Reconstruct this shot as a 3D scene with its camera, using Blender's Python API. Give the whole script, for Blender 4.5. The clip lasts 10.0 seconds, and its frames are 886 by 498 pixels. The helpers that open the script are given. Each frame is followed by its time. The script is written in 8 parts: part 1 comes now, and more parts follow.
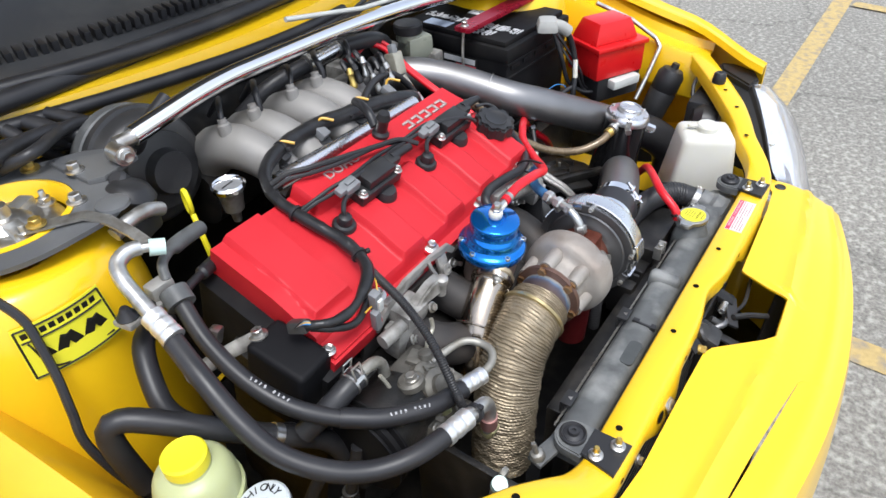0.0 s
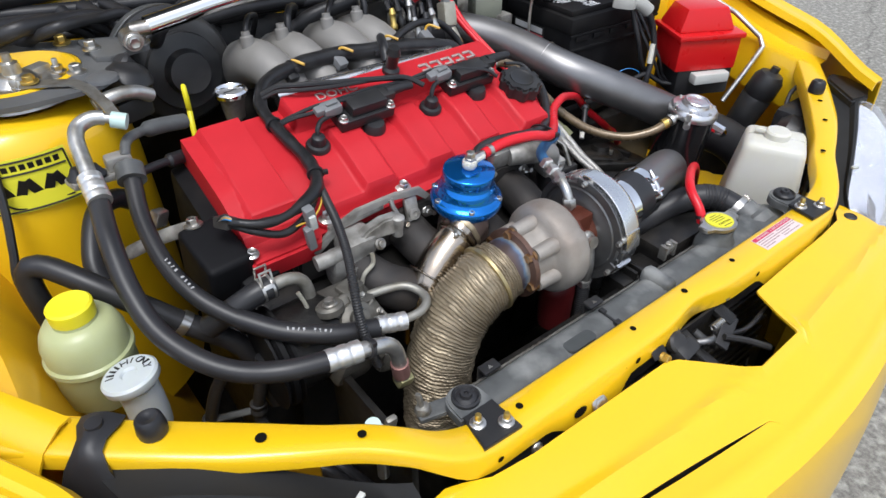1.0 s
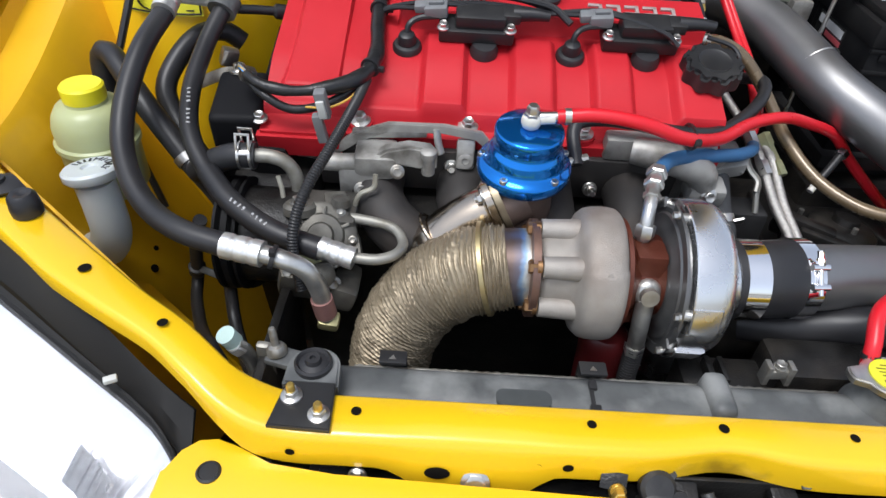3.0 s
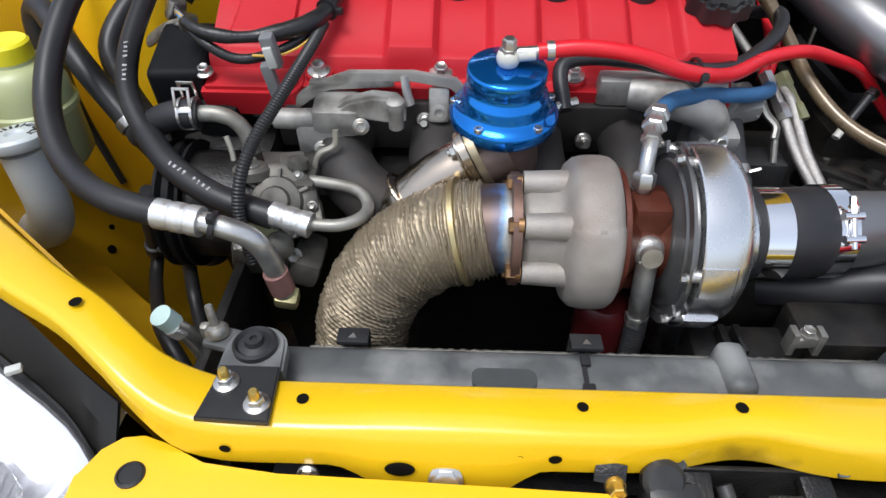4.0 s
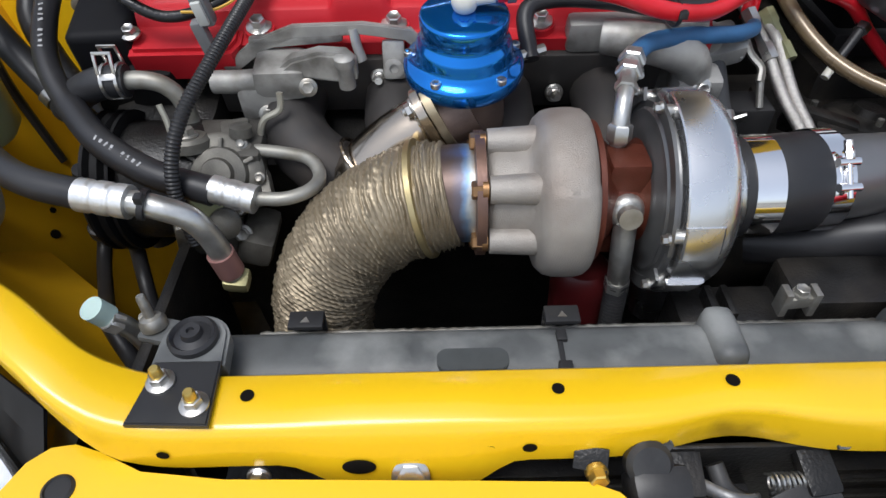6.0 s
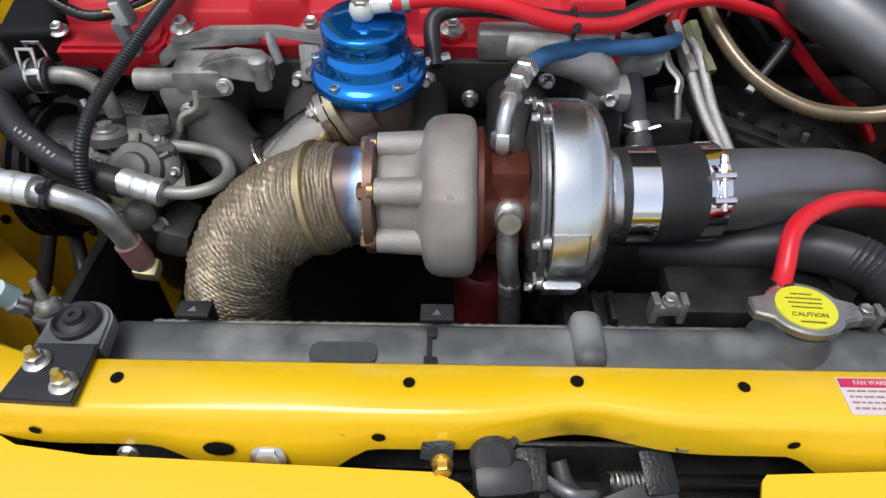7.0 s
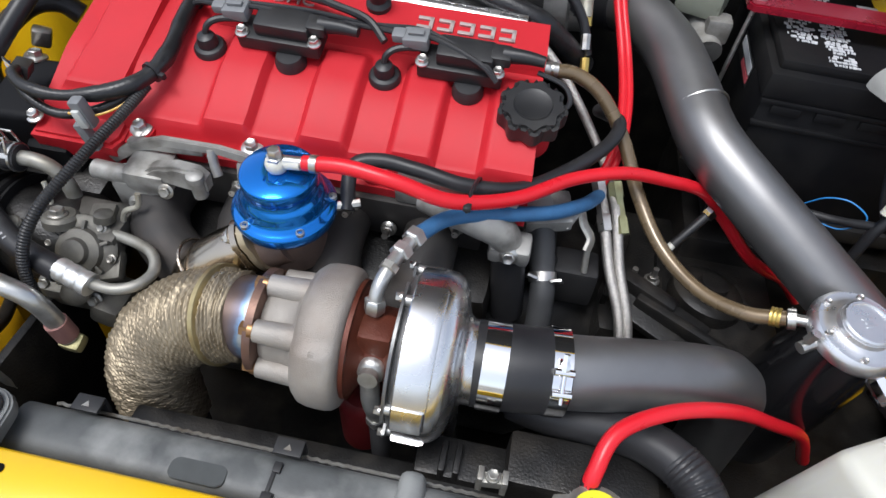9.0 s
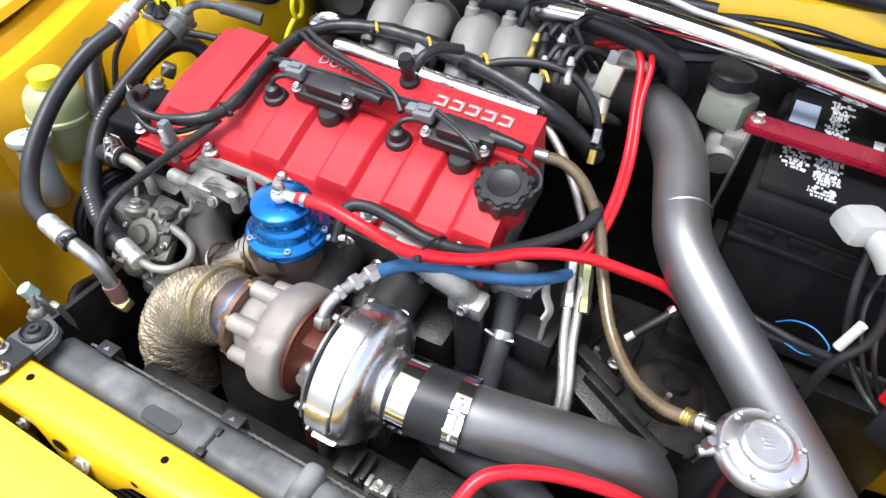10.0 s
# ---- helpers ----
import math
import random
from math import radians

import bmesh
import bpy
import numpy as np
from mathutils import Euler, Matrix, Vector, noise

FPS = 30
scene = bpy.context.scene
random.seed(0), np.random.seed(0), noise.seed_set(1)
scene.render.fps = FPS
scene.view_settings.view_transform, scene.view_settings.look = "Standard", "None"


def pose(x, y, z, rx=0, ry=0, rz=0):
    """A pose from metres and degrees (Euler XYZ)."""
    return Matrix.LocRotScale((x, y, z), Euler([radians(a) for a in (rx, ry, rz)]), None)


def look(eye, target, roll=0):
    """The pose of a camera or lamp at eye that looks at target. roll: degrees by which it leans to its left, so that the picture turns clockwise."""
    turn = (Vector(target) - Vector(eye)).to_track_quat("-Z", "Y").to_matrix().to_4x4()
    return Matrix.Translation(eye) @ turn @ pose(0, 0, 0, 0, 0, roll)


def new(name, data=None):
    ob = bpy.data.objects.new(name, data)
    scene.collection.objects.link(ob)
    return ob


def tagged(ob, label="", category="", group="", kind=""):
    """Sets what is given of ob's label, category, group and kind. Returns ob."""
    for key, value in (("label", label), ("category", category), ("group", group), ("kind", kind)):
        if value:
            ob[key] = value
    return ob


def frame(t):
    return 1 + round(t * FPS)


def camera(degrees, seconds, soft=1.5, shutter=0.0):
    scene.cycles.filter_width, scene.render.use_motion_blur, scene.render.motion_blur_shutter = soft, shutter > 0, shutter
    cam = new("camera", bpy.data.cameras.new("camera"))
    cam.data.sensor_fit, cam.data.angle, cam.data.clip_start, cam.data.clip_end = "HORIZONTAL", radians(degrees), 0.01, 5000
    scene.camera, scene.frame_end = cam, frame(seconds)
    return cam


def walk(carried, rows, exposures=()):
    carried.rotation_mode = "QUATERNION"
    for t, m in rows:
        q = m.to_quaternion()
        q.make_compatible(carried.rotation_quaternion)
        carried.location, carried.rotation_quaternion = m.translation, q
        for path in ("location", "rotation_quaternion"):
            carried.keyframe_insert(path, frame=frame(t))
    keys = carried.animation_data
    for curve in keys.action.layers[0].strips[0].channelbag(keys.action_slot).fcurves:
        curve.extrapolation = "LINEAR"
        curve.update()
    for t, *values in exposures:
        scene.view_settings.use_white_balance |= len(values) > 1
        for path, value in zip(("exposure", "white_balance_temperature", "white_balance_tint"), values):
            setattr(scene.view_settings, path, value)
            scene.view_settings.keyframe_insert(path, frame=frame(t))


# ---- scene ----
cam = camera(69.5, 10.0)
PATH = [
    (0, (-0.756, -0.108, 1.344), (0.507, 0.818, 0.1), -2.6),
    (0.5, (-0.707, -0.206, 1.301), (0.463, 0.833, 0.055), -5.8),
    (1, (-0.609, -0.289, 1.255), (0.361, 0.959, 0.029), -0.2),
    (1.5, (-0.483, -0.291, 1.208), (0.328, 1.05, -0.035), 0.4),
    (2, (-0.363, -0.258, 1.185), (0.233, 1.156, -0.098), 3.2),
    (2.5, (-0.29, -0.255, 1.16), (-0.104, 1.26, -0.132), -0.7),
    (3, (-0.23, -0.301, 1.136), (-0.219, 1.237, -0.142), 3.6),
    (3.2, (-0.207, -0.307, 1.125), (-0.216, 1.219, -0.167), 3.0),
    (4.3, (-0.184, -0.225, 1.037), (-0.245, 1.265, -0.295), -1.9),
    (4.5, (-0.178, -0.215, 1.019), (-0.262, 1.235, -0.356), -3.7),
    (5, (-0.185, -0.212, 1.028), (-0.21, 1.224, -0.364), -0.3),
    (6.3, (-0.154, -0.214, 1.05), (-0.145, 1.214, -0.351), -1.3),
    (6.5, (-0.134, -0.217, 1.055), (-0.146, 1.213, -0.343), -1.7),
    (7, (-0.076, -0.226, 1.057), (-0.117, 1.197, -0.347), -0.4),
    (7.5, (-0.04, -0.222, 1.081), (-0.125, 1.211, -0.312), 0.6),
    (8, (-0.009, -0.226, 1.108), (-0.124, 1.217, -0.272), 2.4),
    (8.5, (0.034, -0.205, 1.139), (-0.049, 1.183, -0.298), 5.1),
    (9, (0.046, -0.149, 1.202), (-0.114, 1.213, -0.254), 5.8),
    (9.5, (0.098, -0.137, 1.238), (-0.206, 1.218, -0.201), 4.6),
    (10, (0.237, -0.157, 1.282), (-0.383, 1.161, -0.089), 4.2),
]
EXPOSURES = [(0, 0.92, 6150, 10), (0.5, 0.77, 6150, 10), (1, 0.57, 6150, 10), (2, 0.23, 6150, 10), (2.5, 0.46, 6150, 10), (3, 0.57, 6150, 10), (4.5, 0.52, 6150, 10), (6.5, 0.35, 6150, 10), (7.5, 0.32, 6150, 10), (8.5, 0.29, 6150, 10), (9, 0.58, 6150, 10), (9.5, 0.97, 6150, 10), (10, 1.3, 6150, 10)]
walk(cam, [(t, look(eye, target, roll)) for t, eye, target, roll in PATH], EXPOSURES)

# ---- light ----
world = bpy.data.worlds.new("sky")
scene.world = world
world.use_nodes = True
sky = world.node_tree.nodes.new("ShaderNodeTexSky")
sky.sky_type = "NISHITA"
sky.sun_disc = False
SUN_UP, SUN_ROUND = 69.0, 215.0
sky.sun_elevation = radians(SUN_UP)
sky.sun_rotation = radians(SUN_ROUND)
sky.dust_density = 2.5
back = world.node_tree.nodes["Background"]
back.inputs["Strength"].default_value = 0.15
haze = world.node_tree.nodes.new("ShaderNodeHueSaturation")
haze.inputs["Saturation"].default_value = 0.45
world.node_tree.links.new(sky.outputs["Color"], haze.inputs["Color"])
world.node_tree.links.new(haze.outputs["Color"], back.inputs["Color"])
sun = new("sun", bpy.data.lights.new("sun", "SUN"))
sun.data.energy = 1.5
sun.data.angle = radians(25)
sun.data.color = (1.0, 0.98, 0.95)
# the sky's rotation runs clockwise from +y, seen from above
sun_way = Vector((math.sin(radians(SUN_ROUND)) * math.cos(radians(SUN_UP)), math.cos(radians(SUN_ROUND)) * math.cos(radians(SUN_UP)), math.sin(radians(SUN_UP))))
sun.matrix_world = look(sun_way * 20, (0, 0, 0))


# ---- building helpers ----
def part(name, bm, material, parent=None, label="", smooth=True, angle=40):
    """Links a bmesh, made in world places, as one mesh under a thing or a part."""
    base = Vector((0, 0, 0))
    up = parent
    while up is not None:
        base += up.location
        up = up.parent
    bm.transform(Matrix.Translation(-base))
    bmesh.ops.recalc_face_normals(bm, faces=bm.faces[:])
    me = bpy.data.meshes.new(name)
    if smooth:
        for f in bm.faces:
            f.smooth = True
        for e in bm.edges:
            if len(e.link_faces) == 2 and e.calc_face_angle(0) > radians(angle):
                e.smooth = False
    bm.to_mesh(me)
    bm.free()
    me.materials.append(material)
    ob = new(name, me)
    ob.parent = parent
    if label:
        ob["label"] = label
    return ob


def thing(name, at, label, category, group="", kind=""):
    ob = new(name)
    ob.empty_display_size = 0.02
    ob.location = at
    return tagged(ob, label, category, group, kind)


def joined(*bms):
    out = bmesh.new()
    for b in bms:
        me = bpy.data.meshes.new("tmp")
        b.to_mesh(me)
        b.free()
        out.from_mesh(me)
        bpy.data.meshes.remove(me)
    return out


def spline(pts, n=8):
    """Catmull-Rom through the points."""
    p = [Vector(q) for q in pts]
    if len(p) < 3:
        return [p[0].lerp(p[1], k / n) for k in range(n + 1)]
    p = [p[0] * 2 - p[1], *p, p[-1] * 2 - p[-2]]
    out = []
    for i in range(1, len(p) - 2):
        a, b, c, d = p[i - 1 : i + 3]
        for k in range(n):
            t = k / n
            out.append(0.5 * (2 * b + (c - a) * t + (2 * a - 5 * b + 4 * c - d) * t * t + (3 * b - a - 3 * c + d) * t ** 3))
    out.append(p[-2])
    return out


def even(line, step):
    """The line cut into even steps."""
    d = [0.0]
    for a, b in zip(line, line[1:]):
        d.append(d[-1] + (b - a).length)
    n = max(2, round(d[-1] / step))
    out, j = [], 0
    for k in range(n + 1):
        s = d[-1] * k / n
        while j < len(d) - 2 and d[j + 1] < s:
            j += 1
        w = (s - d[j]) / max(d[j + 1] - d[j], 1e-9)
        out.append(line[j].lerp(line[j + 1], min(max(w, 0), 1)))
    return out


def sweep(pts, r, seg=14, step=None, wave=None, smooth=True, lap=None, flat=1.0):
    """A round bar or hose along the points. r: a radius, or a function of 0..1. wave: (pitch, depth) of ribs.
    lap: (pitch, depth, knit, slant) of a knitted band wound slantwise over itself."""
    r0 = r if not callable(r) else r(0.5)
    line = even(spline(pts) if smooth else [Vector(q) for q in pts], step or (wave[0] / 4 if wave else max(r0 * 0.6, 0.002)))
    bm = bmesh.new()
    tan = [(line[min(i + 1, len(line) - 1)] - line[max(i - 1, 0)]).normalized() for i in range(len(line))]
    nor = tan[0].orthogonal().normalized()
    rings, gone = [], 0.0
    for i, p in enumerate(line):
        nor = (nor - tan[i] * nor.dot(tan[i])).normalized()
        bi = tan[i].cross(nor)
        rad = r(i / (len(line) - 1)) if callable(r) else r
        if i:
            gone += (p - line[i - 1]).length
        if wave:
            rad += wave[1] * math.cos(2 * math.pi * gone / wave[0]) if not lap else 0.0
        ring = []
        for k in range(seg):
            a = 2 * math.pi * k / seg
            rr = rad
            if lap:
                turn = gone / wave[0] + lap[3] * k / seg + 0.13 * math.sin(5 * a + gone * 60) + 0.06 * math.sin(13 * a - gone * 170)
                rr += wave[1] * (max(0.0, math.cos(2 * math.pi * turn)) ** 1.2 * (0.8 + 0.4 * math.sin(gone * 310 + 3 * a) * math.sin(gone * 90 - 7 * a)) - 0.5)
                rr += lap[1] * ((gone / lap[0] + 2 * k / seg) % 1.0) + lap[2] * math.sin(a * 42 + math.pi * round(turn)) * max(0, math.cos(2 * math.pi * turn))
            ring.append(bm.verts.new(p + rr * (math.cos(a) * nor + math.sin(a) * flat * bi)))
        rings.append(ring)
    for a, b in zip(rings, rings[1:]):
        for k in range(seg):
            bm.faces.new((a[k], a[(k + 1) % seg], b[(k + 1) % seg], b[k]))
    bm.faces.new(rings[0][::-1])
    bm.faces.new(rings[-1])
    return bm


def along(p, way, twist=0):
    """A pose at p whose z axis runs along way."""
    return Matrix.Translation(p) @ Vector(way).to_track_quat("Z", "Y").to_matrix().to_4x4() @ pose(0, 0, 0, 0, 0, twist)


def lathe(profile, at=None, seg=32):
    """A turned solid from (radius, height) pairs about z, set at a pose."""
    bm = bmesh.new()
    rings = []
    for r, h in profile:
        if r < 1e-6:
            rings.append([bm.verts.new((0, 0, h))])
        else:
            rings.append([bm.verts.new((r * math.cos(2 * math.pi * k / seg), r * math.sin(2 * math.pi * k / seg), h)) for k in range(seg)])
    for a, b in zip(rings, rings[1:]):
        for k in range(seg):
            q = [a[k % len(a)], a[(k + 1) % len(a)], b[(k + 1) % len(b)], b[k % len(b)]]
            q = list(dict.fromkeys(q))
            if len(q) > 2:
                bm.faces.new(q)
    for ring, flip in ((rings[0], True), (rings[-1], False)):
        if len(ring) > 2:
            bm.faces.new(ring[::-1] if flip else ring)
    if at is not None:
        bm.transform(at)
    return bm


def block(size, at, bevel=0.003, taper=1.0, seg=2):
    """A bevelled box of that size about a pose; taper scales its top."""
    bm = bmesh.new()
    bmesh.ops.create_cube(bm, size=1)
    for v in bm.verts:
        k = taper if v.co.z > 0 else 1
        v.co = Vector((v.co.x * size[0] * k, v.co.y * size[1] * k, v.co.z * size[2]))
    if bevel:
        bmesh.ops.bevel(bm, geom=bm.edges[:], offset=bevel, segments=seg, affect="EDGES", profile=0.6)
    bm.transform(at if isinstance(at, Matrix) else Matrix.Translation(at))
    return bm


def plate(outline, low, high, at=None, bevel=0.0):
    """A flat plate with that plan between two heights."""
    bm = bmesh.new()
    f = bm.faces.new([bm.verts.new((x, y, low)) for x, y in outline])
    up = bmesh.ops.extrude_face_region(bm, geom=[f])
    for v in up["geom"]:
        if isinstance(v, bmesh.types.BMVert):
            v.co.z = high
    if bevel:
        top = [e for e in bm.edges if all(abs(v.co.z - high) < 1e-6 for v in e.verts)]
        bmesh.ops.bevel(bm, geom=top, offset=bevel, segments=2, affect="EDGES")
    if at is not None:
        bm.transform(at)
    return bm


def strip(profile, path, scale=None):
    """A profile of (across, up) pairs carried along a path of (place, outward way) pairs; closed round and at both ends."""
    bm = bmesh.new()
    rings = []
    for i, (p, out) in enumerate(path):
        k = scale(i / (len(path) - 1)) if scale else 1
        rings.append([bm.verts.new(Vector(p) + Vector(out) * a * k + Vector((0, 0, u))) for a, u in profile])
    n = len(profile)
    for a, b in zip(rings, rings[1:]):
        for k in range(n):
            bm.faces.new((a[k], a[(k + 1) % n], b[(k + 1) % n], b[k]))
    bm.faces.new(rings[0][::-1])
    bm.faces.new(rings[-1])
    return bm


def sheet(rows, thick=0.0):
    """A skin through rows of places, given a thickness along its normals."""
    bm = bmesh.new()
    vs = [[bm.verts.new(p) for p in row] for row in rows]
    for a, b in zip(vs, vs[1:]):
        for k in range(len(a) - 1):
            bm.faces.new((a[k], a[k + 1], b[k + 1], b[k]))
    if thick:
        bmesh.ops.recalc_face_normals(bm, faces=bm.faces[:])
        bmesh.ops.solidify(bm, geom=bm.faces[:], thickness=thick)
    return bm


def bolt_mesh(at, r=0.006, h=0.006, washer=1.6):
    """A hexagon head on a flange, standing up along z of the pose."""
    a = lathe([(r * washer, 0), (r * washer, h * 0.2), (r * 1.15, h * 0.35)], at)
    b = lathe([(r, h * 0.3), (r, h * 0.92), (r * 0.85, h), (r * 0.5, h * 0.9)], at, 6)
    return joined(a, b)


def smoothstep(a, b, x):
    t = min(max((x - a) / (b - a), 0), 1)
    return t * t * (3 - 2 * t)


# ---- materials ----
def mat(name, base, rough=0.5, metal=0.0, var=0.15, scale=40.0, fine=400.0, bump=0.15, coat=0.0, rvar=0.12, dirt=None, dirt_amount=0.5, spec=0.5, trans=0.0, ior=1.45, sss=0.0, dist=0.0006, coat_rough=0.05):
    m = bpy.data.materials.new(name)
    m.use_nodes = True
    nt = m.node_tree
    n, ln = nt.nodes, nt.links
    p = n["Principled BSDF"]
    co = n.new("ShaderNodeTexCoord").outputs["Object"]

    def tex(s, detail=4):
        t = n.new("ShaderNodeTexNoise")
        t.inputs["Scale"].default_value = s
        t.inputs["Detail"].default_value = detail
        ln.new(co, t.inputs["Vector"])
        return t.outputs["Fac"]

    big, small = tex(scale), tex(fine, 2)
    mix = n.new("ShaderNodeMix")
    mix.data_type = "RGBA"
    mix.inputs["A"].default_value = (*[c * (1 - var) for c in base], 1)
    mix.inputs["B"].default_value = (*[min(c * (1 + var), 1) for c in base], 1)
    ln.new(big, mix.inputs["Factor"])
    colour = mix.outputs["Result"]
    if dirt:
        ramp = n.new("ShaderNodeMapRange")
        ramp.inputs["From Min"].default_value, ramp.inputs["From Max"].default_value = 0.48, 0.72
        ramp.inputs["To Max"].default_value = dirt_amount
        ln.new(tex(scale * 0.45, 8), ramp.inputs["Value"])
        over = n.new("ShaderNodeMix")
        over.data_type = "RGBA"
        over.inputs["B"].default_value = (*dirt, 1)
        ln.new(ramp.outputs["Result"], over.inputs["Factor"])
        ln.new(colour, over.inputs["A"])
        colour = over.outputs["Result"]
    ln.new(colour, p.inputs["Base Color"])
    rr = n.new("ShaderNodeMapRange")
    rr.inputs["To Min"].default_value, rr.inputs["To Max"].default_value = max(rough - rvar, 0.02), min(rough + rvar, 1)
    ln.new(big, rr.inputs["Value"])
    ln.new(rr.outputs["Result"], p.inputs["Roughness"])
    p.inputs["Metallic"].default_value = metal
    p.inputs["Coat Weight"].default_value = coat
    p.inputs["Coat Roughness"].default_value = coat_rough
    p.inputs["Specular IOR Level"].default_value = spec
    p.inputs["Transmission Weight"].default_value = trans
    p.inputs["IOR"].default_value = ior
    if sss:
        p.inputs["Subsurface Weight"].default_value = sss
        p.inputs["Subsurface Radius"].default_value = (0.01, 0.01, 0.006)
        p.inputs["Subsurface Scale"].default_value = 0.5
    if bump:
        b = n.new("ShaderNodeBump")
        b.inputs["Strength"].default_value = bump
        b.inputs["Distance"].default_value = dist
        ln.new(small, b.inputs["Height"])
        ln.new(b.outputs["Normal"], p.inputs["Normal"])
    return m


DARK_ALU = mat("dark_aluminium", (0.16, 0.16, 0.16), 0.38, 0.7, var=0.2, scale=50)
BEAD_ALU = mat("bead_blasted_aluminium", (0.255, 0.245, 0.23), 0.6, 0.3, var=0.12, scale=25, fine=1100, bump=0.3, dirt=(0.16, 0.15, 0.13), dirt_amount=0.5)
BRONZE = mat("heat_browned_bolt", (0.30, 0.17, 0.08), 0.35, 0.85, var=0.25, scale=90)
YELLOW = mat("yellow_car_paint", (0.80, 0.49, 0.006), 0.30, var=0.05, scale=6, bump=0.03, coat=0.6, rvar=0.06, dirt=(0.60, 0.40, 0.03), dirt_amount=0.35, coat_rough=0.14)
RED_WRINKLE = mat("red_crackle_paint", (0.49, 0.016, 0.024), 0.46, var=0.10, scale=30, fine=1400, bump=0.45, rvar=0.06, dist=0.0004, spec=0.38)
BLACK_PLASTIC = mat("black_plastic", (0.018, 0.018, 0.019), 0.42, var=0.3, scale=25, fine=900, bump=0.12, dirt=(0.09, 0.085, 0.075), dirt_amount=0.25)
BLACK_RUBBER = mat("black_rubber", (0.018, 0.018, 0.020), 0.42, var=0.3, scale=30, fine=700, bump=0.08, dirt=(0.07, 0.068, 0.065), dirt_amount=0.25)
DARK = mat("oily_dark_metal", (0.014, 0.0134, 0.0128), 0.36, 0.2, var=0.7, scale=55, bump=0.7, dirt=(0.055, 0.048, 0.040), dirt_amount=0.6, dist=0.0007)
MANIFOLD = mat("scaled_cast_manifold", (0.040, 0.037, 0.035), 0.62, 0.3, var=0.3, scale=60, fine=900, bump=0.3, dirt=(0.07, 0.055, 0.045), dirt_amount=0.5)
TANK_GREY = mat("weathered_grey_plastic", (0.088, 0.092, 0.092), 0.48, var=0.55, scale=42, fine=500, bump=0.2, dirt=(0.25, 0.255, 0.245), dirt_amount=0.85)
CAST_ALU = mat("cast_aluminium", (0.38, 0.37, 0.345), 0.5, 0.5, var=0.3, scale=70, fine=1100, bump=0.4, dirt=(0.075, 0.066, 0.052), dirt_amount=0.8, dist=0.0006)
TUBE_DULL = mat("oxidised_aluminium_tube", (0.31, 0.30, 0.265), 0.48, 0.55, var=0.25, scale=90, bump=0.2, dirt=(0.17, 0.15, 0.11), dirt_amount=0.7)
DULL_ALU = mat("dull_aluminium_tube", (0.56, 0.56, 0.54), 0.36, 0.85, var=0.3, scale=70, bump=0.25, dirt=(0.20, 0.18, 0.14), dirt_amount=0.7)
POLISHED = mat("polished_aluminium", (0.78, 0.78, 0.78), 0.27, 1.0, var=0.05, scale=30, bump=0.02, rvar=0.05)
CHROME = mat("chrome", (0.90, 0.90, 0.91), 0.07, 1.0, var=0.03, scale=40, bump=0.0, rvar=0.03)
STEEL = mat("zinc_steel", (0.58, 0.57, 0.54), 0.32, 0.95, var=0.2, scale=120, bump=0.1, dirt=(0.2, 0.15, 0.1), dirt_amount=0.5)
GOLD_STEEL = mat("yellow_zinc", (0.62, 0.45, 0.13), 0.33, 0.9, var=0.2, scale=120, bump=0.1)
BLUE_ANOD = mat("blue_anodised_aluminium", (0.014, 0.20, 0.66), 0.13, 0.85, var=0.06, scale=20, bump=0.03, rvar=0.05, coat=0.3)
TURBINE = mat("bead_blasted_cast_iron", (0.345, 0.318, 0.285), 0.52, 0.4, var=0.35, scale=30, fine=1100, bump=0.9, dirt=(0.19, 0.142, 0.11), dirt_amount=0.65, dist=0.0006)
RUST = mat("rusty_cast_iron", (0.105, 0.026, 0.014), 0.45, 0.3, var=0.4, scale=60, fine=800, bump=0.6, dirt=(0.09, 0.035, 0.02), dirt_amount=0.7)
HEAT_STEEL = mat("heat_tinted_stainless", (0.46, 0.40, 0.33), 0.22, 1.0, var=0.2, scale=18, bump=0.08, dirt=(0.28, 0.20, 0.13), dirt_amount=0.6)
HEAT_CAST = mat("heat_browned_casting", (0.20, 0.145, 0.12), 0.5, 0.5, var=0.4, scale=50, bump=0.4, dirt=(0.11, 0.075, 0.06), dirt_amount=0.6)
OILY_ALLOY = mat("oily_dark_alloy", (0.15, 0.142, 0.122), 0.46, 0.45, var=0.5, scale=75, fine=900, bump=0.5, dirt=(0.045, 0.04, 0.032), dirt_amount=0.85)
TAN_STEEL = mat("straw_tinted_steel", (0.40, 0.33, 0.22), 0.42, 0.7, var=0.25, scale=60, bump=0.15)
GREY_PIPE = mat("bare_steel_pipe", (0.240, 0.239, 0.240), 0.43, 0.85, var=0.2, scale=14, fine=300, bump=0.06, dirt=(0.12, 0.115, 0.11), dirt_amount=0.6)
GLOSS_BLACK = mat("glossy_black_paint", (0.010, 0.010, 0.011), 0.18, var=0.2, scale=30, bump=0.05, coat=0.4)
BATTERY_BLACK = mat("matt_black_battery_plastic", (0.006, 0.006, 0.007), 0.6, var=0.3, scale=30, fine=900, bump=0.15, spec=0.18, dirt=(0.035, 0.034, 0.03), dirt_amount=0.3)
CRIMP = mat("crimped_bright_aluminium", (0.78, 0.78, 0.76), 0.36, 0.85, var=0.15, scale=150, fine=600, bump=0.3)
BOLT_DULL = mat("weathered_bolt_steel", (0.34, 0.33, 0.30), 0.42, 0.8, var=0.3, scale=120, bump=0.2, dirt=(0.13, 0.10, 0.07), dirt_amount=0.7)
